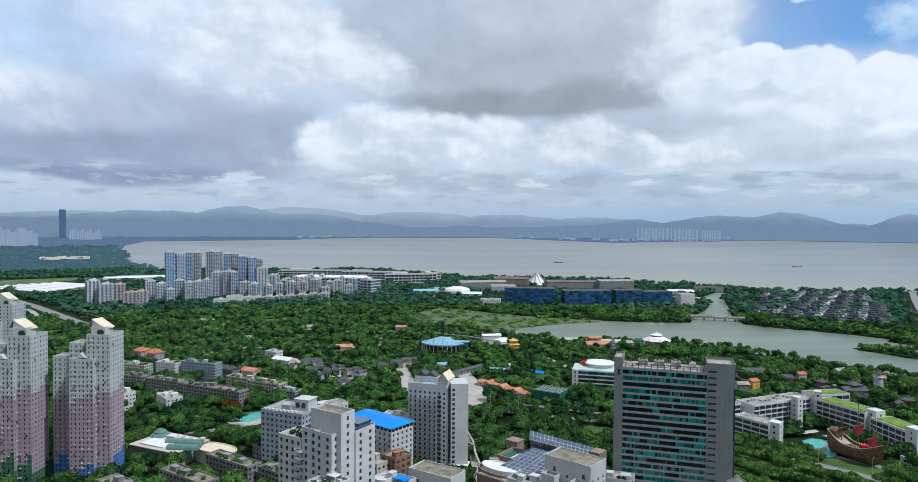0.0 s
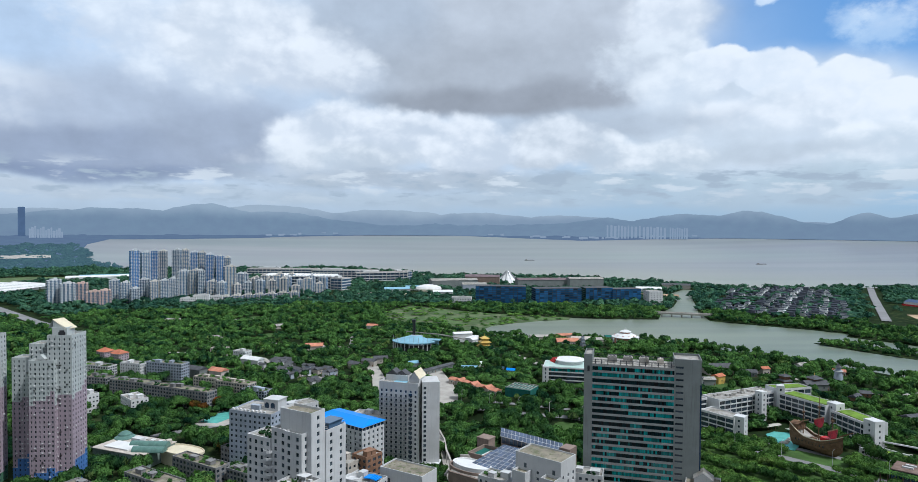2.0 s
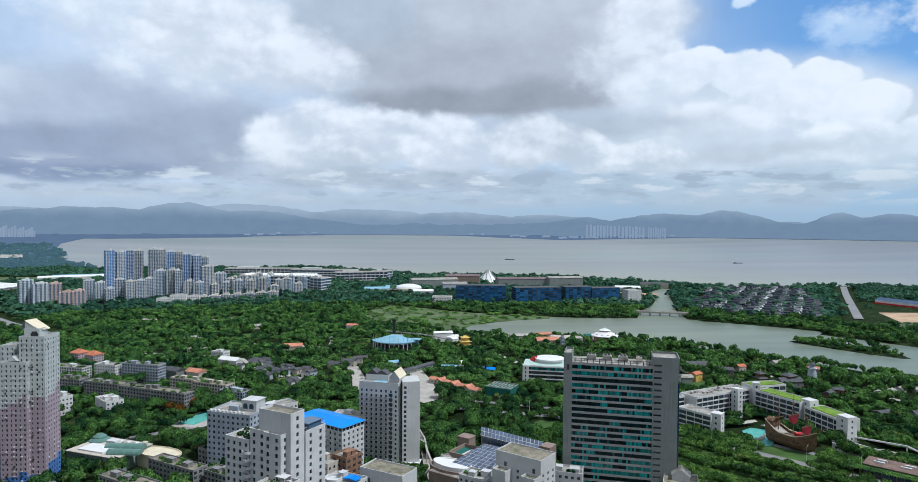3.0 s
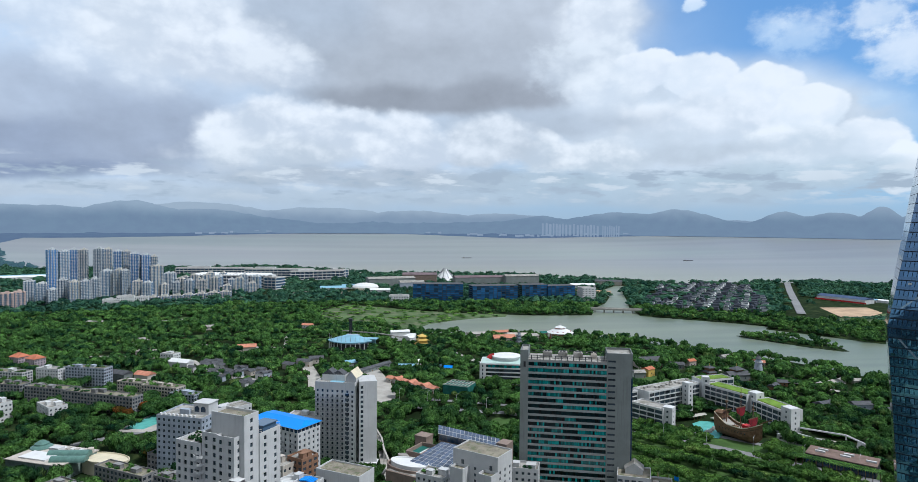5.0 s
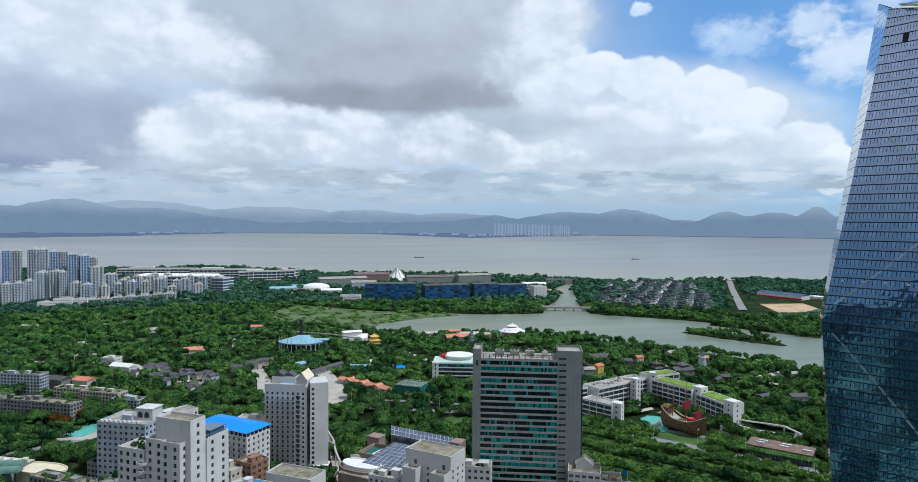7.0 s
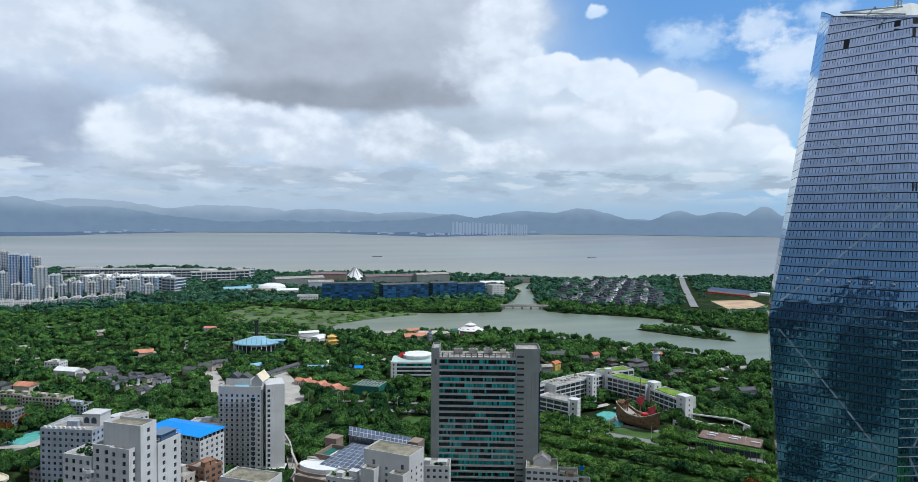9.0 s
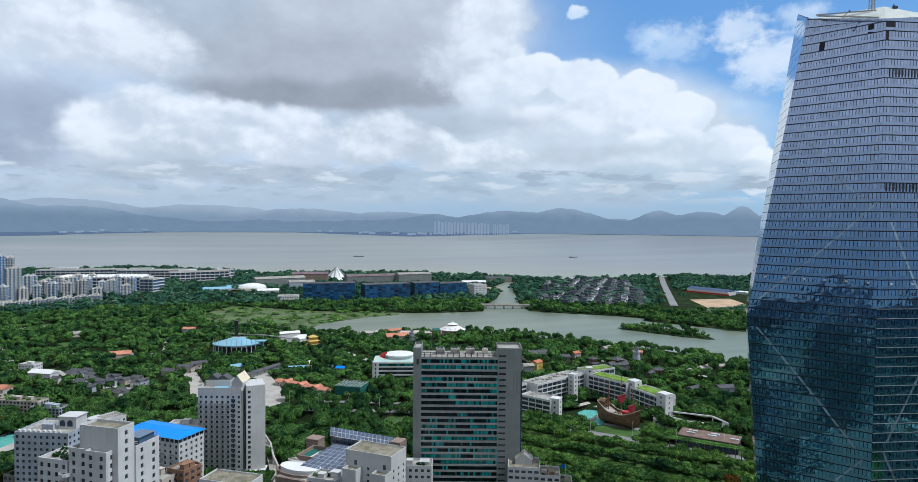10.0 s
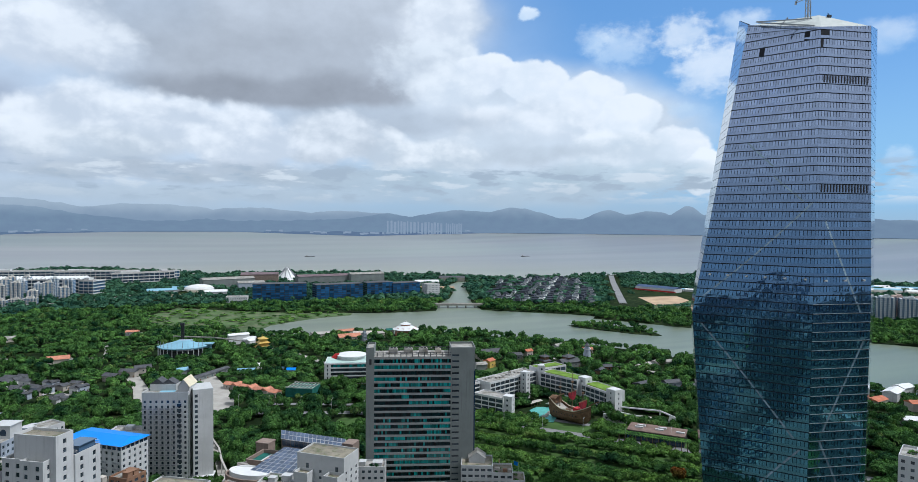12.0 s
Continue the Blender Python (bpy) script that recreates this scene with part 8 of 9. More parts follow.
# ---- works yard and flats beyond the lake ----
works = thing("works_building", 1022, 1250, 0, -70, "long works building with a blue roof and red lower trim", "works")
claim(1022, 1250, 110, 50, -70, 6)
part("wall", Shape().box(0, 0, 0, 104, 34, 9), WHITE, works)
part("roof", Shape().gable(0, 0, 9, 104, 34, 4), surface("slate_blue_sheet", (0.05, 0.08, 0.15), 0.5, 0.12, 0.05, 1.0), works, "slate-blue sheet roof")
part("red_trim", Shape().box(0, -17.6, 0.5, 110, 1.0, 3.2), RED, works, "red hoarding")
for k in range(10):
    x, y = 1075 + 16 * k, 1240 - 26 * k
    cottage(x, y, 30, 16, 5, -65, WHITE, (ROOF_CYAN, FABRIC, ROOF_GREY)[k % 3], "low works shed with a pale roof", "shed", "works sheds", 2)
slab("soil_field", [(893, 1159), (838, 1030), (905, 1040), (960, 1075), (990, 1150)], SOIL, "bare orange-brown soil field", 0.2)
slab("grass_field", [(905, 1038), (836, 1026), (775, 1026), (795, 952), (880, 876), (1040, 1010), (965, 1072)], MEADOW, "rough pale green field", 0.18)
OPEN.append([(885, 1175), (770, 1030), (790, 950), (880, 870), (1045, 1010), (1000, 1160)])
OPEN.append([(890, 1160), (970, 1310), (1050, 1330), (1190, 1130), (1090, 990), (990, 1080)])
OPEN.append([(760, 1085), (800, 1045), (740, 960), (700, 990)])
for k in range(4):
    estate_tower(55.6 + 0.75 * k, 1310 + 20 * (k % 2), 30, 18, 40, 10, EST_PINK if k % 2 else EST_WHITE, "white mid-rise flats with red-brown bays", 4, PANE_FAR)
for k in range(8):
    x, y, _ = polar(53.6 + 0.7 * k, 1850 + 40 * (k % 3), 0)
    cottage(x, y, 60, 24, 8, -40, WHITE, ROOF_CYAN if k % 2 else FABRIC, "low depot shed with a pale roof", "shed", "depot sheds", 3)
slab("depot_yard", [(1480, 1060), (1620, 960), (1560, 900), (1420, 1000)], CREAM_ROOF, "pale sandy depot yard", 0.2)
OPEN.append([(1480, 1070), (1630, 960), (1560, 890), (1410, 1000)])


def gable_building():
    """White flats with a raking roof house and stepped, mossy terraces."""
    ob = thing("gable_building", 143, 318, 0, -24, "pale blue-white building with stepped roofs and terraces", "building")
    claim(148, 316, 38, 26, -24)
    for x, y, w, d, h, floors, faces in ((-3, 0, 17, 16, 33, 10, "frl"), (11, 1, 11, 14, 28.5, 9, "frl"), (19.5, -1, 7, 12, 25, 8, "frl")):
        wall, panes = Shape(), []
        storeys(ob, x, y, w, d, 0, h, floors, wall, panes, ww=2.3, wh=1.5, recess=0.35, faces=faces, pitch=3.6)
        parapet(wall, x, y, w, d, h, 0.9, 0.3)
        part("wall", wall, WHITE_TILE, ob)
        part("roof", Shape().box(x, y, h - 0.1, w - 0.66, d - 0.66, 0.2), ROOF_OLD, ob, "mossy stained flat roof")
        panes.sort(key=lambda p: -p[0][2])
        glaze(ob, panes[:24], PANE, 24)
    house = Shape().box(-3, 2, 33.1, 9, 8, 2.6)
    house.quad((-7.5, -2, 35.7), (1.5, -2, 35.7), (-3, -2, 38.8)).quad((1.5, 6, 35.7), (-7.5, 6, 35.7), (-3, 6, 38.8))
    part("roof_house", house, WHITE_TILE, ob)
    for side in (-1, 1):
        part("roof_slope", Shape().quad((-3, -2.4, 38.9), (-3 + side * 5, -2.4, 35.5), (-3 + side * 5, 6.4, 35.5), (-3, 6.4, 38.9)), ROOF_GREY, ob, "grey raking roof")
    rng = random.Random(31)
    for k in range(5):
        part("roof_hut", Shape().box(rng.uniform(7, 15), rng.uniform(-3, 5), 28.6, rng.uniform(1.5, 3), rng.uniform(1.5, 2.5), rng.uniform(1, 2.2)), (PAVING, BEIGE, BRICK_RED)[k % 3], ob)
    for k in range(5):
        part("terrace_shrub", clumps(rng, 8, 1.1, 0.7, (rng.uniform(6, 22), rng.uniform(-6, 5), 28.9 if k < 3 else 25.4)), LEAF, ob, "terrace shrub")


gable_building()
for k in range(7):
    ob = thing("flagpole", 152 + 4.5 * k, 366 - 3.5 * k, 0, 20 * k, "white flagpole with a coloured flag", "flagpole", "row of flagpoles")
    part("pole", Shape().tube(0, 0, 0, 19, 0.14, 0.08, 8), WHITE, ob)
    flag = Shape()
    for j in range(4):
        flag.quad((0.1 + 0.8 * j, 0.2 * math.sin(j), 16.0), (0.9 + 0.8 * j, 0.2 * math.sin(j + 1), 15.8), (0.9 + 0.8 * j, 0.2 * math.sin(j + 1), 18.2), (0.1 + 0.8 * j, 0.2 * math.sin(j), 18.4))
    part("flag", flag, (RED, FABRIC, ROOF_BLUE, RED, GOLD, GREEN_ROOF, ROOF_BLUE)[k], ob)
block("corner_flats", "off-white apartment building with terraces at its top", "apartment building", 311, 190, 22, 18, 58, -62, 17, WHITE_TILE, PANE, ROOF_GREY, cap=90, huts=2, garden=3)
for k, (x, y) in enumerate(((452, 2900), (1400, 2650))):
    ob = thing("barge", x, y, lift(math.hypot(x, y)) - 1.5, 10, "small dark barge on the bay", "boat", "boats on the bay")
    part("hull", Shape().box(0, 0, 0, 44, 8, 2.2, 0, 1.06), ROOF_DARK, ob)
    part("cabin", Shape().box(-15, 0, 2.2, 6, 5, 3.4), ROOF_GREY, ob)

# ---- scattered roofs, clearings and paths in the park ----
for x, y, w, d, h, t, wall, roof, label in (
        (-150, 838, 22, 12, 6, 8, BEIGE, TERRACOTTA, "tan pavilion with a low tiled roof among the trees"),
        (55, 896, 26, 12, 6, -15, WHITE, FABRIC, "white pavilion with a pale flat-pitched roof"),
        (78, 717, 11, 5, 3, 5, WHITE, ROOF_CYAN, "kiosk with a pale blue roof"),
        (-18, 737, 14, 9, 5, 20, GREY_WALL, ROOF_CYAN, "low house with a grey-blue roof"),
        (321, 697, 30, 14, 8, 2, BEIGE, ROOF_DARK, "large temple hall with a dark double roof"),
        (349, 686, 18, 9, 5, -12, GREY_WALL, ROOF_DARK, "grey temple house with a dark tiled roof"),
        (371, 692, 9, 8, 7, 10, BEIGE, ORANGE_ROOF, "small shrine with a red tiled roof"),
        (389, 628, 24, 12, 6, 4, GREY_WALL, ROOF_DARK, "dark-roofed garden pavilion by a pond"),
        (403, 586, 13, 9, 4, 40, TIMBER, ROOF_DARK, "small timber house with a dark roof"),
        (420, 600, 12, 8, 4, -20, TIMBER, ROOF_DARK, "small timber house with a dark roof"),
        (188, 868, 30, 14, 6, 4, BEIGE, TERRACOTTA, "tan hall with a pinkish tiled roof"),
        (212, 890, 26, 12, 5, -8, BEIGE, BEIGE, "sand-coloured hall with a sandy roof"),
        (256, 905, 10, 8, 5, 0, WHITE, NETTING, "small kiosk with a green roof"),
        (-250, 698, 20, 11, 8, -28, GREY_WALL, ROOF_DARK, "dark-roofed old house among apartment rows"),
        (-224, 690, 18, 11, 8, -28, BEIGE, TERRACOTTA, "beige house with a terracotta roof"),
        (-176, 760, 14, 8, 5, -30, WHITE, ROOF_DARK, "white old-town house with a dark tiled roof"),
        (-300, 900, 16, 10, 6, 15, WHITE, ROOF_GREY, "white house with a grey roof among the trees"),
        (-90, 1010, 16, 9, 5, -15, WHITE, TERRACOTTA, "white house with a terracotta roof among the trees"),
        (-235, 1010, 18, 9, 5, 25, BEIGE, ROOF_GREY, "beige house with a grey roof among the trees"),
        (-420, 1060, 18, 10, 6, -30, WHITE, ROOF_GREY, "white house with a grey roof among the trees"),
        (430, 720, 14, 8, 5, 20, WHITE, ROOF_GREY, "white lakeside house with a grey roof"),
        (455, 690, 12, 8, 4, -25, BEIGE, TERRACOTTA, "beige lakeside house with a tiled roof")):
    cottage(x, y, w, d, h, t, wall, roof, label, "house", "park houses", windows=2)
CLEARINGS = [(-60, 905, 14, 6), (262, 790, 16, 7), (150, 690, 18, 8), (350, 730, 14, 8), (-230, 950, 18, 7), (-300, 1120, 26, 9), (300, 640, 18, 8), (112, 510, 12, 9)]
for k, (x, y, rx, ry) in enumerate(CLEARINGS):
    ry *= 2.0 if y < 800 else 2.6
    ringp = [(x + rx * math.cos(a * 0.449) * (1 + 0.3 * noise.noise((k, a, 1))), y + ry * math.sin(a * 0.449) * (1 + 0.3 * noise.noise((a, k, 2)))) for a in range(14)]
    slab("lawn_clearing", ringp, GRASS, "small grassy clearing between the trees", 0.14, "lawn")
    OPEN.append(ringp)
for line, w in (([(-119, 960), (-108, 904), (-106, 854), (-135, 862), (-170, 850), (-230, 900), (-330, 950)], 6), ([(60, 880), (110, 800), (150, 690), (130, 640)], 7),
                ([(-330, 826), (-260, 812), (-202, 787), (-174, 736), (-120, 690), (-66, 640)], 6), ([(262, 800), (330, 735), (420, 645), (470, 560)], 6),
                ([(-480, 1160), (-390, 1080), (-300, 1120), (-150, 1080), (-60, 1010)], 7)):
    strip("park_path", line, w, PAVING, "pale paved park path between trees", 0.16, "pavement", 2.5)
# ---- the town behind the viewpoint, seen only mirrored in the skyscraper ----
rng = random.Random(99)
for k in range(34):
    az = rng.uniform(-150, -78) if k < 20 else rng.uniform(128, 190)
    r = rng.uniform(230, 620)
    x, y, _ = polar(az, r, 0)
    h = rng.choice((60, 95, 120, 150, 175, 205))
    ob = thing("town_block", x, y, 0, rng.choice((-28, -25, 62)), "plain town tower with dark window bands", "building", "town behind the viewpoint")
    w, d = rng.uniform(26, 48), rng.uniform(20, 34)
    part("wall", Shape().box(0, 0, 0, w, d, h), rng.choice((MAUVE, PALE, WHITE, BLUE_WALL, PINK_WALL, GREY_WALL)), ob)
    bands = Shape()
    for f in range(int(h / 4)):
        bands.box(0, 0, 1.5 + 4 * f, w + 0.3, d + 0.3, 2.2)
    tagged(part("glazing", bands, PANE_FAR, ob), "dark window bands", "", "", "stuff")
    part("roof", Shape().box(0, 0, h, w * 0.4, d * 0.5, 4), ROOF_GREY, ob)

slab("town_ground", [(-330, -330), (330, -330), (330, 60), (250, 170), (120, 250), (-120, 260), (-300, 160)], ROADWAY, "grey paved town ground under the viewpoint", 0.1, "pavement")
for x, y, w, d, h in ((-150, 92, 44, 26, 196), (-196, 72, 40, 30, 178), (-232, 118, 46, 24, 190), (-120, 30, 40, 26, 160), (-262, 40, 50, 28, 205),
                      (372, 66, 34, 28, 110), (412, 10, 36, 26, 128), (340, 20, 26, 26, 96), (455, -30, 40, 30, 134), (392, -80, 36, 30, 142)):
    ob = thing("town_block", x, y, 0, rng.choice((-28, -25, 62)), "tall town tower with dark window bands", "building", "town behind the viewpoint")
    part("wall", Shape().box(0, 0, 0, w, d, h), rng.choice((PALE, MAUVE, BLUE_WALL, WHITE)), ob)
    bands = Shape()
    for f in range(int(h / 4)):
        bands.box(0, 0, 1.5 + 4 * f, w + 0.3, d + 0.3, 2.4)
    tagged(part("glazing", bands, PANE_FAR, ob), "dark window bands", "", "", "stuff")
    part("roof", Shape().box(0, 0, h, w * 0.5, d * 0.5, 5), ROOF_GREY, ob)
for k in range(64):
    if k < 44:
        x, y = rng.uniform(-330, 190), rng.uniform(-40, 260)
    else:
        x, y = rng.uniform(300, 600), rng.uniform(-260, 60)
    r = math.hypot(x, y)
    top = 0.8 * (EYE - r * math.tan(radians(26))) - 6
    if k >= 44:
        top = rng.uniform(30, 120)
    if top < 9 or r < 45:
        continue
    h = min(top, rng.uniform(15, 85))
    w, d = rng.uniform(16, 34), rng.uniform(14, 26)
    ob = thing("town_block", x, y, 0, rng.choice((-28, -25, 62)), "plain town building with dark window bands", "building", "town under the viewpoint")
    part("wall", Shape().box(0, 0, 0, w, d, h), rng.choice((MAUVE, PALE, WHITE, BLUE_WALL, PINK_WALL, GREY_WALL)), ob)
    bands = Shape()
    for f in range(int(h / 4)):
        bands.box(0, 0, 1.5 + 4 * f, w + 0.3, d + 0.3, 2.2)
    tagged(part("glazing", bands, PANE_FAR, ob), "dark window bands", "", "", "stuff")
    part("roof", Shape().box(0, 0, h, w * 0.9, d * 0.9, 0.6), ROOF_DARK if k % 2 else ROOF_GREY, ob)

# ---- woods ----
EYE_PLAN = [(x, y, hw, hd, math.cos(t), math.sin(t)) for x, y, hw, hd, t in TAKEN]


def crown(seed, lobes, leaves, size):
    """A unit crown (about 1 across the radius, 1 high): a few rounded limbs' masses, covered in loose sprays of leaves, as arrays."""
    rng = np.random.default_rng(seed)
    g = (1 + 5 ** 0.5) / 2
    knob = np.array([(-1, g, 0), (1, g, 0), (-1, -g, 0), (1, -g, 0), (0, -1, g), (0, 1, g), (0, -1, -g), (0, 1, -g), (g, 0, -1), (g, 0, 1), (-g, 0, -1), (-g, 0, 1)], float) / 1.9
    faces = np.array([(0, 11, 5), (0, 5, 1), (0, 1, 7), (0, 7, 10), (0, 10, 11), (1, 5, 9), (5, 11, 4), (11, 10, 2), (10, 7, 6), (7, 1, 8),
                      (3, 9, 4), (3, 4, 2), (3, 2, 6), (3, 6, 8), (3, 8, 9), (4, 9, 5), (2, 4, 11), (6, 2, 10), (8, 6, 7), (9, 8, 1)])
    v, f, mids = [], [], []
    for i in range(lobes):
        a = 2.399963 * i + rng.uniform(-0.6, 0.6)
        r = 0.0 if lobes == 1 else rng.uniform(0.28, 0.5)
        c = np.array([r * math.cos(a), r * math.sin(a), rng.uniform(0.52, 0.74)])
        k = np.array([1, 1, 0.52]) * (rng.uniform(0.42, 0.58) if lobes > 1 else 0.72)
        turn = np.array(Euler(rng.uniform(0, 6.3, 3)).to_matrix())
        v.append((knob * rng.uniform(0.8, 1.1, (12, 1))) @ turn.T * k * 0.92 + c)
        f.append(faces + 12 * i)
        mids.append((c, k))
    base = 12 * lobes
    for i in range(leaves):
        c, k = mids[i % lobes]
        d = rng.normal(0, 1, 3)
        d[2] = abs(d[2]) * (1 if rng.random() < 0.8 else -0.5)
        d /= np.linalg.norm(d)
        at = c + d * k * rng.uniform(0.9, 1.22)
        n = d + rng.normal(0, 0.28, 3) + (0, 0, 0.35)
        n /= np.linalg.norm(n)
        p = np.cross(n, rng.normal(0, 1, 3))
        p /= np.linalg.norm(p)
        q = np.cross(n, p)
        e = size * rng.uniform(0.6, 1.3)
        v.append(np.array([at + e * p, at + e * (-0.5 * p + 0.8 * q), at + e * (-0.5 * p - 0.8 * q)]))
        f.append(np.array([(base, base + 1, base + 2)]))
        base += 3
    v = np.concatenate(v)
    v[:, 2] = 0.6 + (v[:, 2] - 0.6) * 0.95
    return v, np.concatenate(f)


def trunk_arrays():
    v = np.array([(0.05 * math.cos(a) * k, 0.05 * math.sin(a) * k, z) for z, k in ((0, 1), (0.62, 0.6)) for a in (0, 2.09, 4.19)])
    return v, np.array([(0, 1, 4), (0, 4, 3), (1, 2, 5), (1, 5, 4), (2, 0, 3), (2, 3, 5)])


def free(xs, ys, ring_list):
    """True where no building, road or water lies."""
    ok = np.ones(len(xs), bool)
    for x, y, hw, hd, c, s in EYE_PLAN:
        u, v = (xs - x) * c + (ys - y) * s, -(xs - x) * s + (ys - y) * c
        ok &= ~((np.abs(u) < hw) & (np.abs(v) < hd))
    for ring in ring_list:
        hit = np.zeros(len(xs), bool)
        for (ax, ay), (bx, by) in zip(ring, ring[1:] + ring[:1]):
            if ay != by:
                hit ^= ((ay > ys) != (by > ys)) & (xs < (bx - ax) * (ys - ay) / (by - ay) + ax)
        ok &= ~hit
    return ok


def wood(name, label, r0, r1, az0, az1, gap, protos, height, material, rings, keep=None, seed=1, sparse=0.1, within=None):
    """A stretch of woodland: jittered trees between two distances, joined."""
    rng = np.random.default_rng(seed)
    xs, ys = np.meshgrid(np.arange(-r1, r1, gap), np.arange(-r1, r1, gap))
    xs, ys = xs.ravel() + rng.uniform(-0.7, 0.7, xs.size) * gap, ys.ravel() + rng.uniform(-0.7, 0.7, ys.size) * gap
    r, az = np.hypot(xs, ys), np.degrees(np.arctan2(xs, ys))
    thin = np.array([noise.noise((x / 38, y / 38, seed)) if a and b else 0 for x, y, a, b in zip(xs, ys, (r > r0) & (r < r1), (az > az0) & (az < az1))])
    ok = (r > r0) & (r < r1) & (az > az0) & (az < az1) & (rng.random(xs.size) > sparse + 0.5 * np.maximum(0, thin - 0.15))
    xs, ys = xs[ok], ys[ok]
    ok = free(xs, ys, rings)
    if within:
        ok &= np.array([within(x, y) for x, y in zip(xs, ys)], bool)
    if keep:
        inside_ring = ~free_ring(xs, ys, keep)
        ok &= inside_ring
    xs, ys = xs[ok], ys[ok]
    verts, tris, base = [], [], 0
    kind = rng.integers(0, len(protos), len(xs))
    grow = np.array([noise.noise((x / 55, y / 55, 2)) for x, y in zip(xs, ys)])
    for k, (pv, pf) in enumerate(protos):
        m = kind == k
        n = int(m.sum())
        if not n:
            continue
        h = height * (0.9 + 0.55 * grow[m] + rng.uniform(-0.35, 0.4, n))
        w = gap * (0.36 + 0.75 * rng.random(n) ** 1.8)
        h = h * (0.75 + 0.4 * w / gap)
        a = rng.uniform(0, 6.3, n)
        c, s = np.cos(a), np.sin(a)
        out = np.empty((n, len(pv), 3))
        out[:, :, 0] = (pv[None, :, 0] * c[:, None] - pv[None, :, 1] * s[:, None]) * w[:, None] + xs[m][:, None]
        out[:, :, 1] = (pv[None, :, 0] * s[:, None] + pv[None, :, 1] * c[:, None]) * w[:, None] + ys[m][:, None]
        rise = np.array([lift(q) for q in np.hypot(xs[m], ys[m])])
        out[:, :, 2] = pv[None, :, 2] * h[:, None] + rise[:, None]
        verts.append(out.reshape(-1, 3))
        tris.append((pf[None] + (np.arange(n) * len(pv))[:, None, None] + base).reshape(-1, 3))
        base += n * len(pv)
    ob = new(name, soup(name, np.concatenate(verts), np.concatenate(tris), material))
    return tagged(ob, label, "woods", "", "stuff")


def free_ring(xs, ys, ring):
    hit = np.zeros(len(xs), bool)
    for (ax, ay), (bx, by) in zip(ring, ring[1:] + ring[:1]):
        if ay != by:
            hit ^= ((ay > ys) != (by > ys)) & (xs < (bx - ax) * (ys - ay) / (by - ay) + ax)
    return ~hit


def sea_side():
    """The bay itself, as a ring that no tree stands in."""
    return BAY_EDGE + [(2600, 700), (4000, 3000), (0, 4500), (-3000, 4000), (-1156, 2329)]


def with_trunk(c):
    v, f = trunk_arrays()
    return np.concatenate([c[0], v]), np.concatenate([c[1], f + len(c[0])])


NEAR = [with_trunk(crown(10 + i, 4, 400, 0.15)) for i in range(6)]
MID = [crown(30 + i, 2, 100, 0.23) for i in range(6)]
FAR = [crown(50 + i, 1, 14, 0.42) for i in range(5)]
NO_TREES = OPEN + [sea_side()]


def parkway(u, q):
    """A plan point by its way along the boulevard and its distance across it."""
    return (0.68 * u + 0.73 * q, -0.73 * u + 0.68 * q)


PARKWAY = [parkway(-240, 376), parkway(-240, 514), parkway(-20, 514), parkway(-20, 376)]
slab("parkway_lawn", PARKWAY, GRASS, "mown lawn under the boulevard's trees", 0.08, "lawn")


def tree_row(q, height, gap, wide, material, seed):
    """One row of young trees along the boulevard."""
    rng = np.random.default_rng(seed)
    at = [parkway(u + rng.uniform(-1.2, 1.2), q + rng.uniform(-0.9, 0.9)) for u in np.arange(-238, -22, gap)]
    xs, ys = np.array(at).T
    ok = free(xs, ys, OPEN) & (rng.random(len(xs)) > 0.1)
    verts, tris, base = [], [], 0
    for x, y in zip(xs[ok], ys[ok]):
        v, f = NEAR[rng.integers(0, 4)]
        a, k, h = rng.uniform(0, 6.3), wide * rng.uniform(1.1, 1.9), height * rng.uniform(0.75, 1.3)
        c, d = math.cos(a) * k, math.sin(a) * k
        verts.append(np.stack([v[:, 0] * c - v[:, 1] * d + x, v[:, 0] * d + v[:, 1] * c + y, v[:, 2] * h], 1))
        tris.append(f + base)
        base += len(v)
    tagged(new("avenue_trees", soup("avenue_trees", np.concatenate(verts), np.concatenate(tris), material)), "row of pale green young trees along the boulevard", "trees", "boulevard tree rows", "stuff")


for k, (q, height, gap, wide) in enumerate(((380, 8, 6, 3.6), (390, 6, 5, 2.8), (399, 5, 4.5, 2.4), (409, 6.5, 5.5, 3.0), (417, 5, 4.5, 2.4), (426, 3, 3.0, 2.0), (437, 7, 6, 3.2), (444, 6, 5, 2.8),
                                         (452, 2.5, 3.0, 1.8), (463, 6, 5, 2.8), (470, 5.5, 5, 2.6), (478, 6, 5.5, 2.8), (487, 5, 5, 2.6), (493, 6.5, 5.5, 3.0), (499, 6, 5, 2.8), (505, 6.5, 5, 3.0), (511, 7, 5.5, 3.2))):
    tree_row(q, height, gap, wide, LEAF if k in (0, 6) else LEAF_PALE, 40 + k)
wood("park_woods", "dense green park trees of many kinds between the buildings", 330, 650, -42, 62, 8.6, NEAR, 8.8, LEAF, NO_TREES + [PARKWAY], seed=1)
wood("lakeside_woods", "dense green woods in front of the lake", 650, 1300, -42, 62, 9.8, MID, 9.2, LEAF, NO_TREES, seed=2)
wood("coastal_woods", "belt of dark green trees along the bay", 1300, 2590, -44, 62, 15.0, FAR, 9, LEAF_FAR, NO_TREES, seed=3)
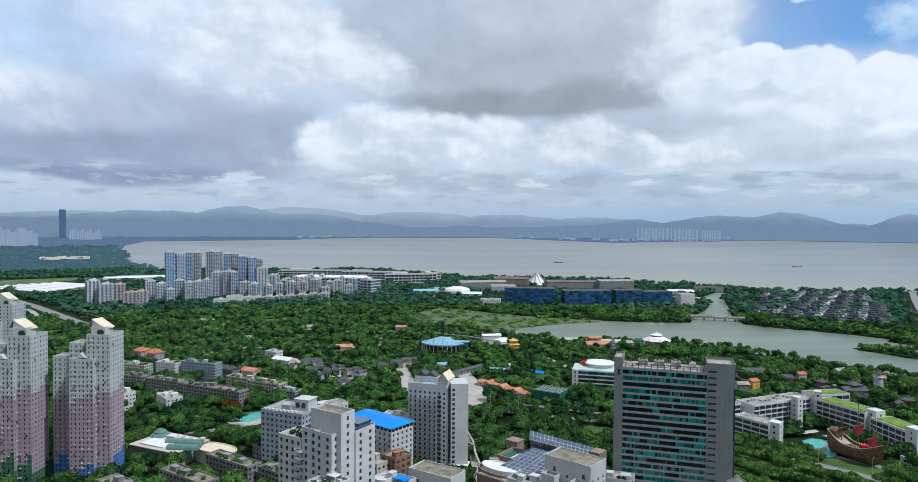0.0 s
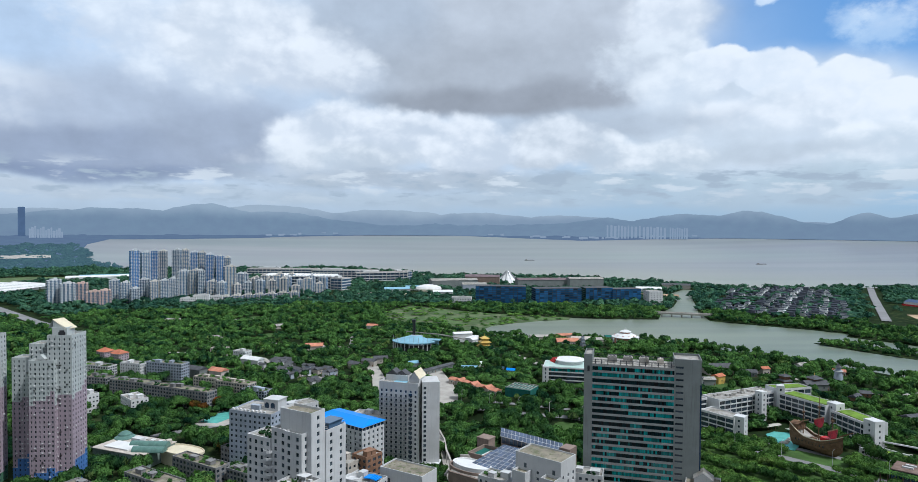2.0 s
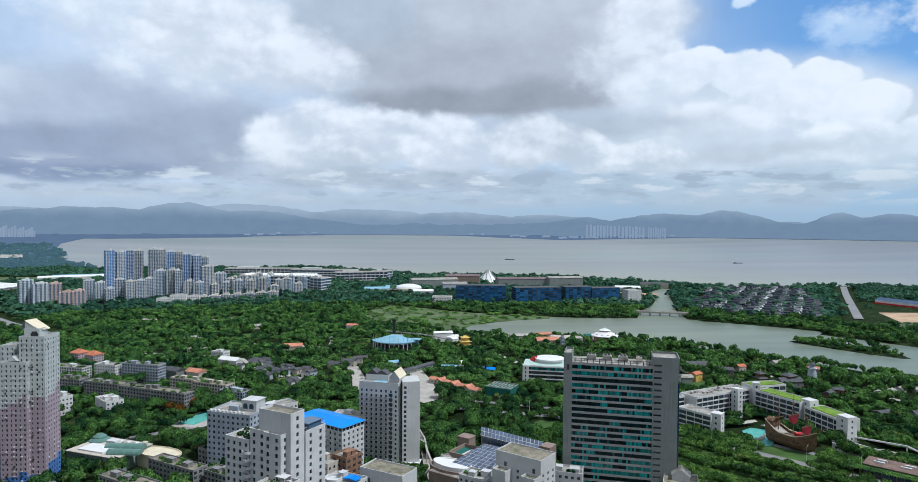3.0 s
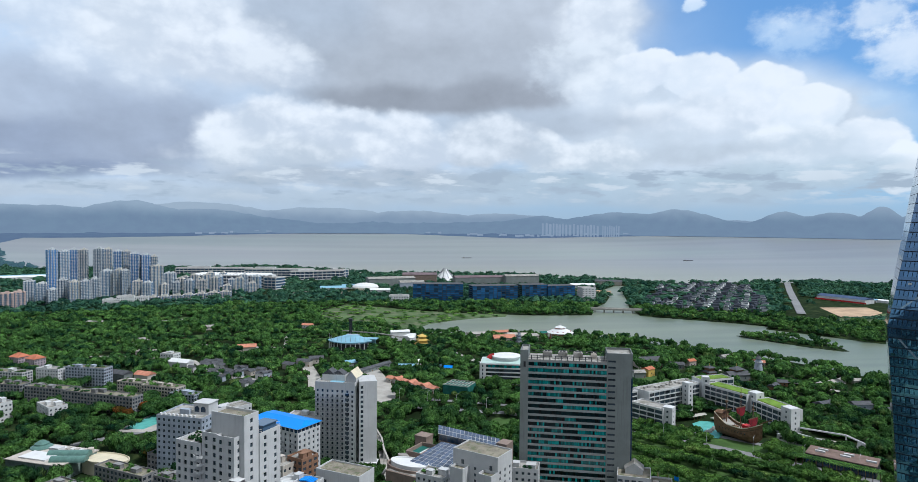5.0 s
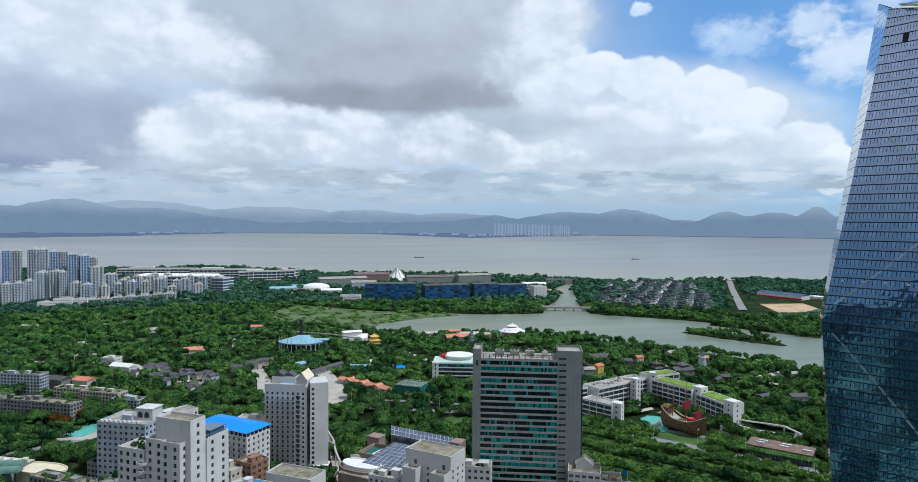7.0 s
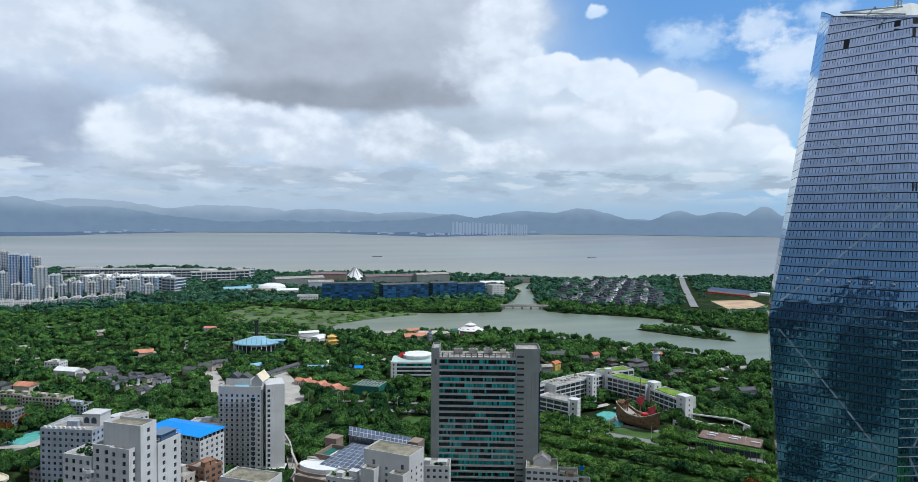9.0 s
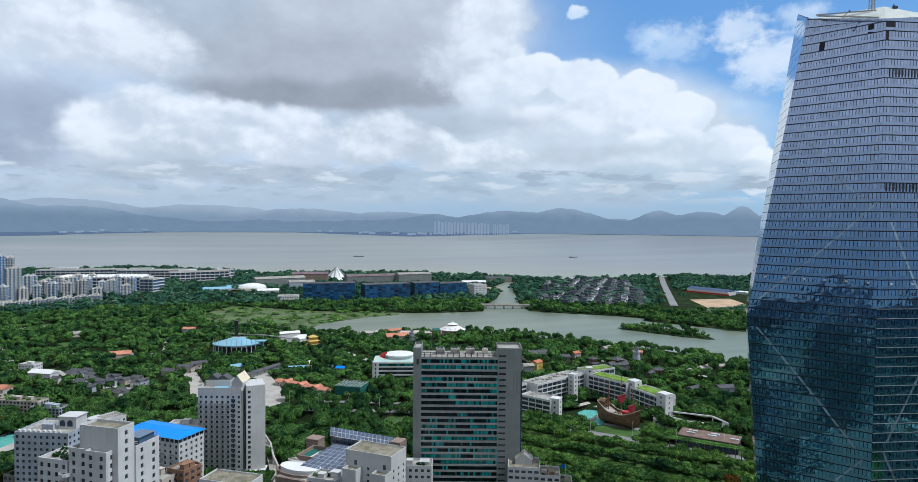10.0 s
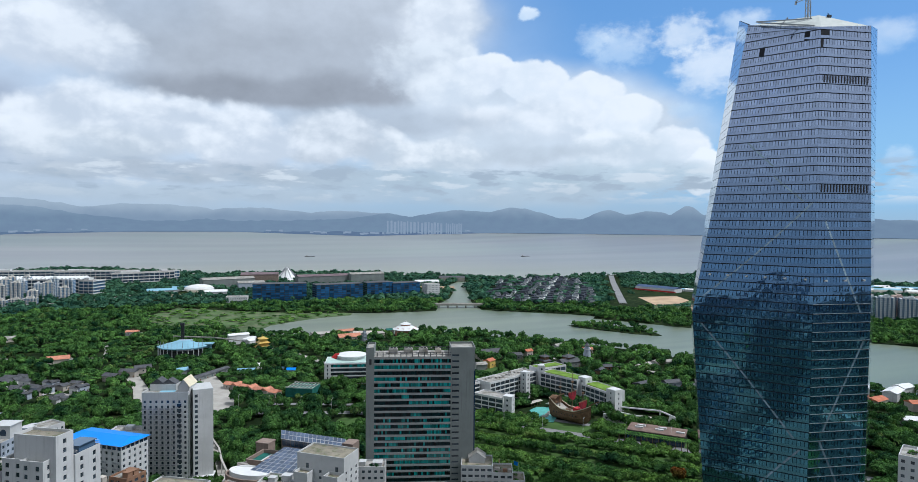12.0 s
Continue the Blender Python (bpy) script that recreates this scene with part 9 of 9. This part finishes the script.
wood("islet_trees", "low trees covering the islet in the lake", 740, 1060, 25, 45, 8.5, MID, 8, LEAF, [], keep=ISLET, seed=4)
wood("town_trees", "green trees behind the viewpoint", 60, 900, -180, -42, 40, FAR, 10, LEAF, [], seed=5)
wood("town_trees", "green trees behind the viewpoint", 60, 900, 62, 180, 40, FAR, 10, LEAF, [], seed=6)
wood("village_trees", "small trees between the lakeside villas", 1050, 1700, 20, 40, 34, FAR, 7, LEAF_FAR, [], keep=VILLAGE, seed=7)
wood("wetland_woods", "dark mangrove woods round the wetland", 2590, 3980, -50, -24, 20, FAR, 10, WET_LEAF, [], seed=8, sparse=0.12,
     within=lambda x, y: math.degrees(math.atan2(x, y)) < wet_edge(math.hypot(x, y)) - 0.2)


wood("field_shrubs", "low shrubs dotted over the rough field", 1050, 1420, 34, 50, 12, FAR, 3.5, LEAF_FAR, [], keep=[(780, 1024), (798, 955), (880, 880), (1030, 1008), (905, 1030)], seed=31, sparse=0.45)
wood("marsh_shrubs", "low shrubs and reeds dotted over the marsh", 950, 1300, -8, 18, 10, FAR, 3.0, LEAF_PALE, [], keep=MARSH_RING, seed=9, sparse=0.72)

# ---- single trees in the foreground ----


def tree_kind(name, lobes, leaves, size, leaf, seed):
    """One tree with a tapered, forked trunk and a crown of leaf clumps; unit height."""
    v, f = crown(seed, lobes, leaves, size)
    ob = thing(name, 0, -3500, 0, 0, "leafy green broad-crowned park tree", "tree", "park trees")
    part("crown", soup("crown", v, f, leaf), leaf, ob)
    s = Shape().tube(0, 0, 0, 0.4, 0.05, 0.035, 7)
    for k in range(4):
        a = k * 1.6
        s.beam((0, 0, 0.36), (0.4 * math.cos(a), 0.4 * math.sin(a), 0.62), 0.018)
    part("trunk", s, BARK, ob)
    return ob


def plant(kind, x, y, h, w, label=""):
    m = pose(x, y, 0, 0, 0, (x * 37 + y * 11) % 360) @ Matrix.Diagonal((w, w, h, 1))
    ob = kind.copy()
    scene.collection.objects.link(ob)
    ob.matrix_world = m
    for c in kind.children:
        k = c.copy()
        scene.collection.objects.link(k)
        k.parent = ob
    return tagged(ob, label)


kinds = [tree_kind("tree", 6, 520, 0.16, LEAF, 90 + k) for k in range(4)]
flame = tree_kind("flame_tree", 6, 520, 0.16, FLAME, 97)
tagged(flame, "flame tree in orange-red flower", "tree", "flame trees")
rng = random.Random(12)
spots = []
for k in range(150):
    az = rng.uniform(-24, 38)
    r = rng.uniform(398, 520)
    x, y, _ = polar(az, r, 0)
    if bool(free(np.array([x]), np.array([y]), OPEN + [PARKWAY])[0]):
        spots.append((x, y))
for k, (x, y) in enumerate(spots[:110]):
    plant(kinds[k % 4], x, y, rng.uniform(9, 14), rng.uniform(4.5, 7.5))
for x, y in ((-196, 560), (-205, 570), (281, 322), (-188, 575)):
    plant(flame, x, y, rng.uniform(8, 11), rng.uniform(4.5, 6.5))
for ob in kinds + [flame]:  # the pattern trees take a place in the wood themselves
    x, y = spots.pop()
    ob.matrix_world = pose(x, y, 0) @ Matrix.Diagonal((6, 6, 11, 1))


def palm():
    ob = thing("palm_tree", 0, -3600, 0, 0, "slim palm tree with drooping fronds", "tree", "row of palms")
    part("trunk", Shape().tube(0, 0, 0, 8.0, 0.28, 0.17, 8), BARK, ob)
    s = Shape()
    for k in range(11):
        a = 2 * math.pi * k / 11
        c, d = math.cos(a), math.sin(a)
        pts = [(0.1, 8.0), (1.2, 8.9), (2.3, 8.9), (3.2, 8.1)]
        for (r0, z0), (r1, z1) in zip(pts, pts[1:]):
            w0, w1 = 0.32, 0.3 if r1 < 3 else 0.06
            s.quad((r0 * c - d * w0, r0 * d + c * w0, z0), (r1 * c - d * w1, r1 * d + c * w1, z1), (r1 * c, r1 * d, z1 + 0.22), (r0 * c, r0 * d, z0 + 0.22))
            s.quad((r0 * c, r0 * d, z0 + 0.22), (r1 * c, r1 * d, z1 + 0.22), (r1 * c + d * w1, r1 * d - c * w1, z1), (r0 * c + d * w0, r0 * d - c * w0, z0))
    part("fronds", s, LEAF, ob)
    return ob


first = palm()
for k in range(26):
    u = k % 13
    m = pose(291 + 2.75 * u - 3.0 * (k // 13), 397 - 2.95 * u - 3.4 * (k // 13), 0, 0, 0, 31 * k)
    if k == 0:
        first.matrix_world = m
    else:
        copy_thing(first, m)


def street_lamp(x, y, turn):
    ob = thing("street_lamp", x, y, 0, turn, "slim pale street lamp with a curved arm", "street lamp", "boulevard lamps")
    part("pole", Shape().tube(0, 0, 0, 11, 0.14, 0.08, 8), WHITE, ob)
    part("arm", Shape().beam((0, 0, 11), (1.2, 0, 11.6), 0.06).beam((1.2, 0, 11.6), (2.4, 0, 11.7), 0.06), WHITE, ob)
    part("lamp_head", Shape().box(2.7, 0, 11.6, 0.9, 0.35, 0.2), STEEL, ob)


for k in range(14):
    u = k / 13
    street_lamp(30 + 320 * u, 588 - 160 * u - 70 * u * u, 40)
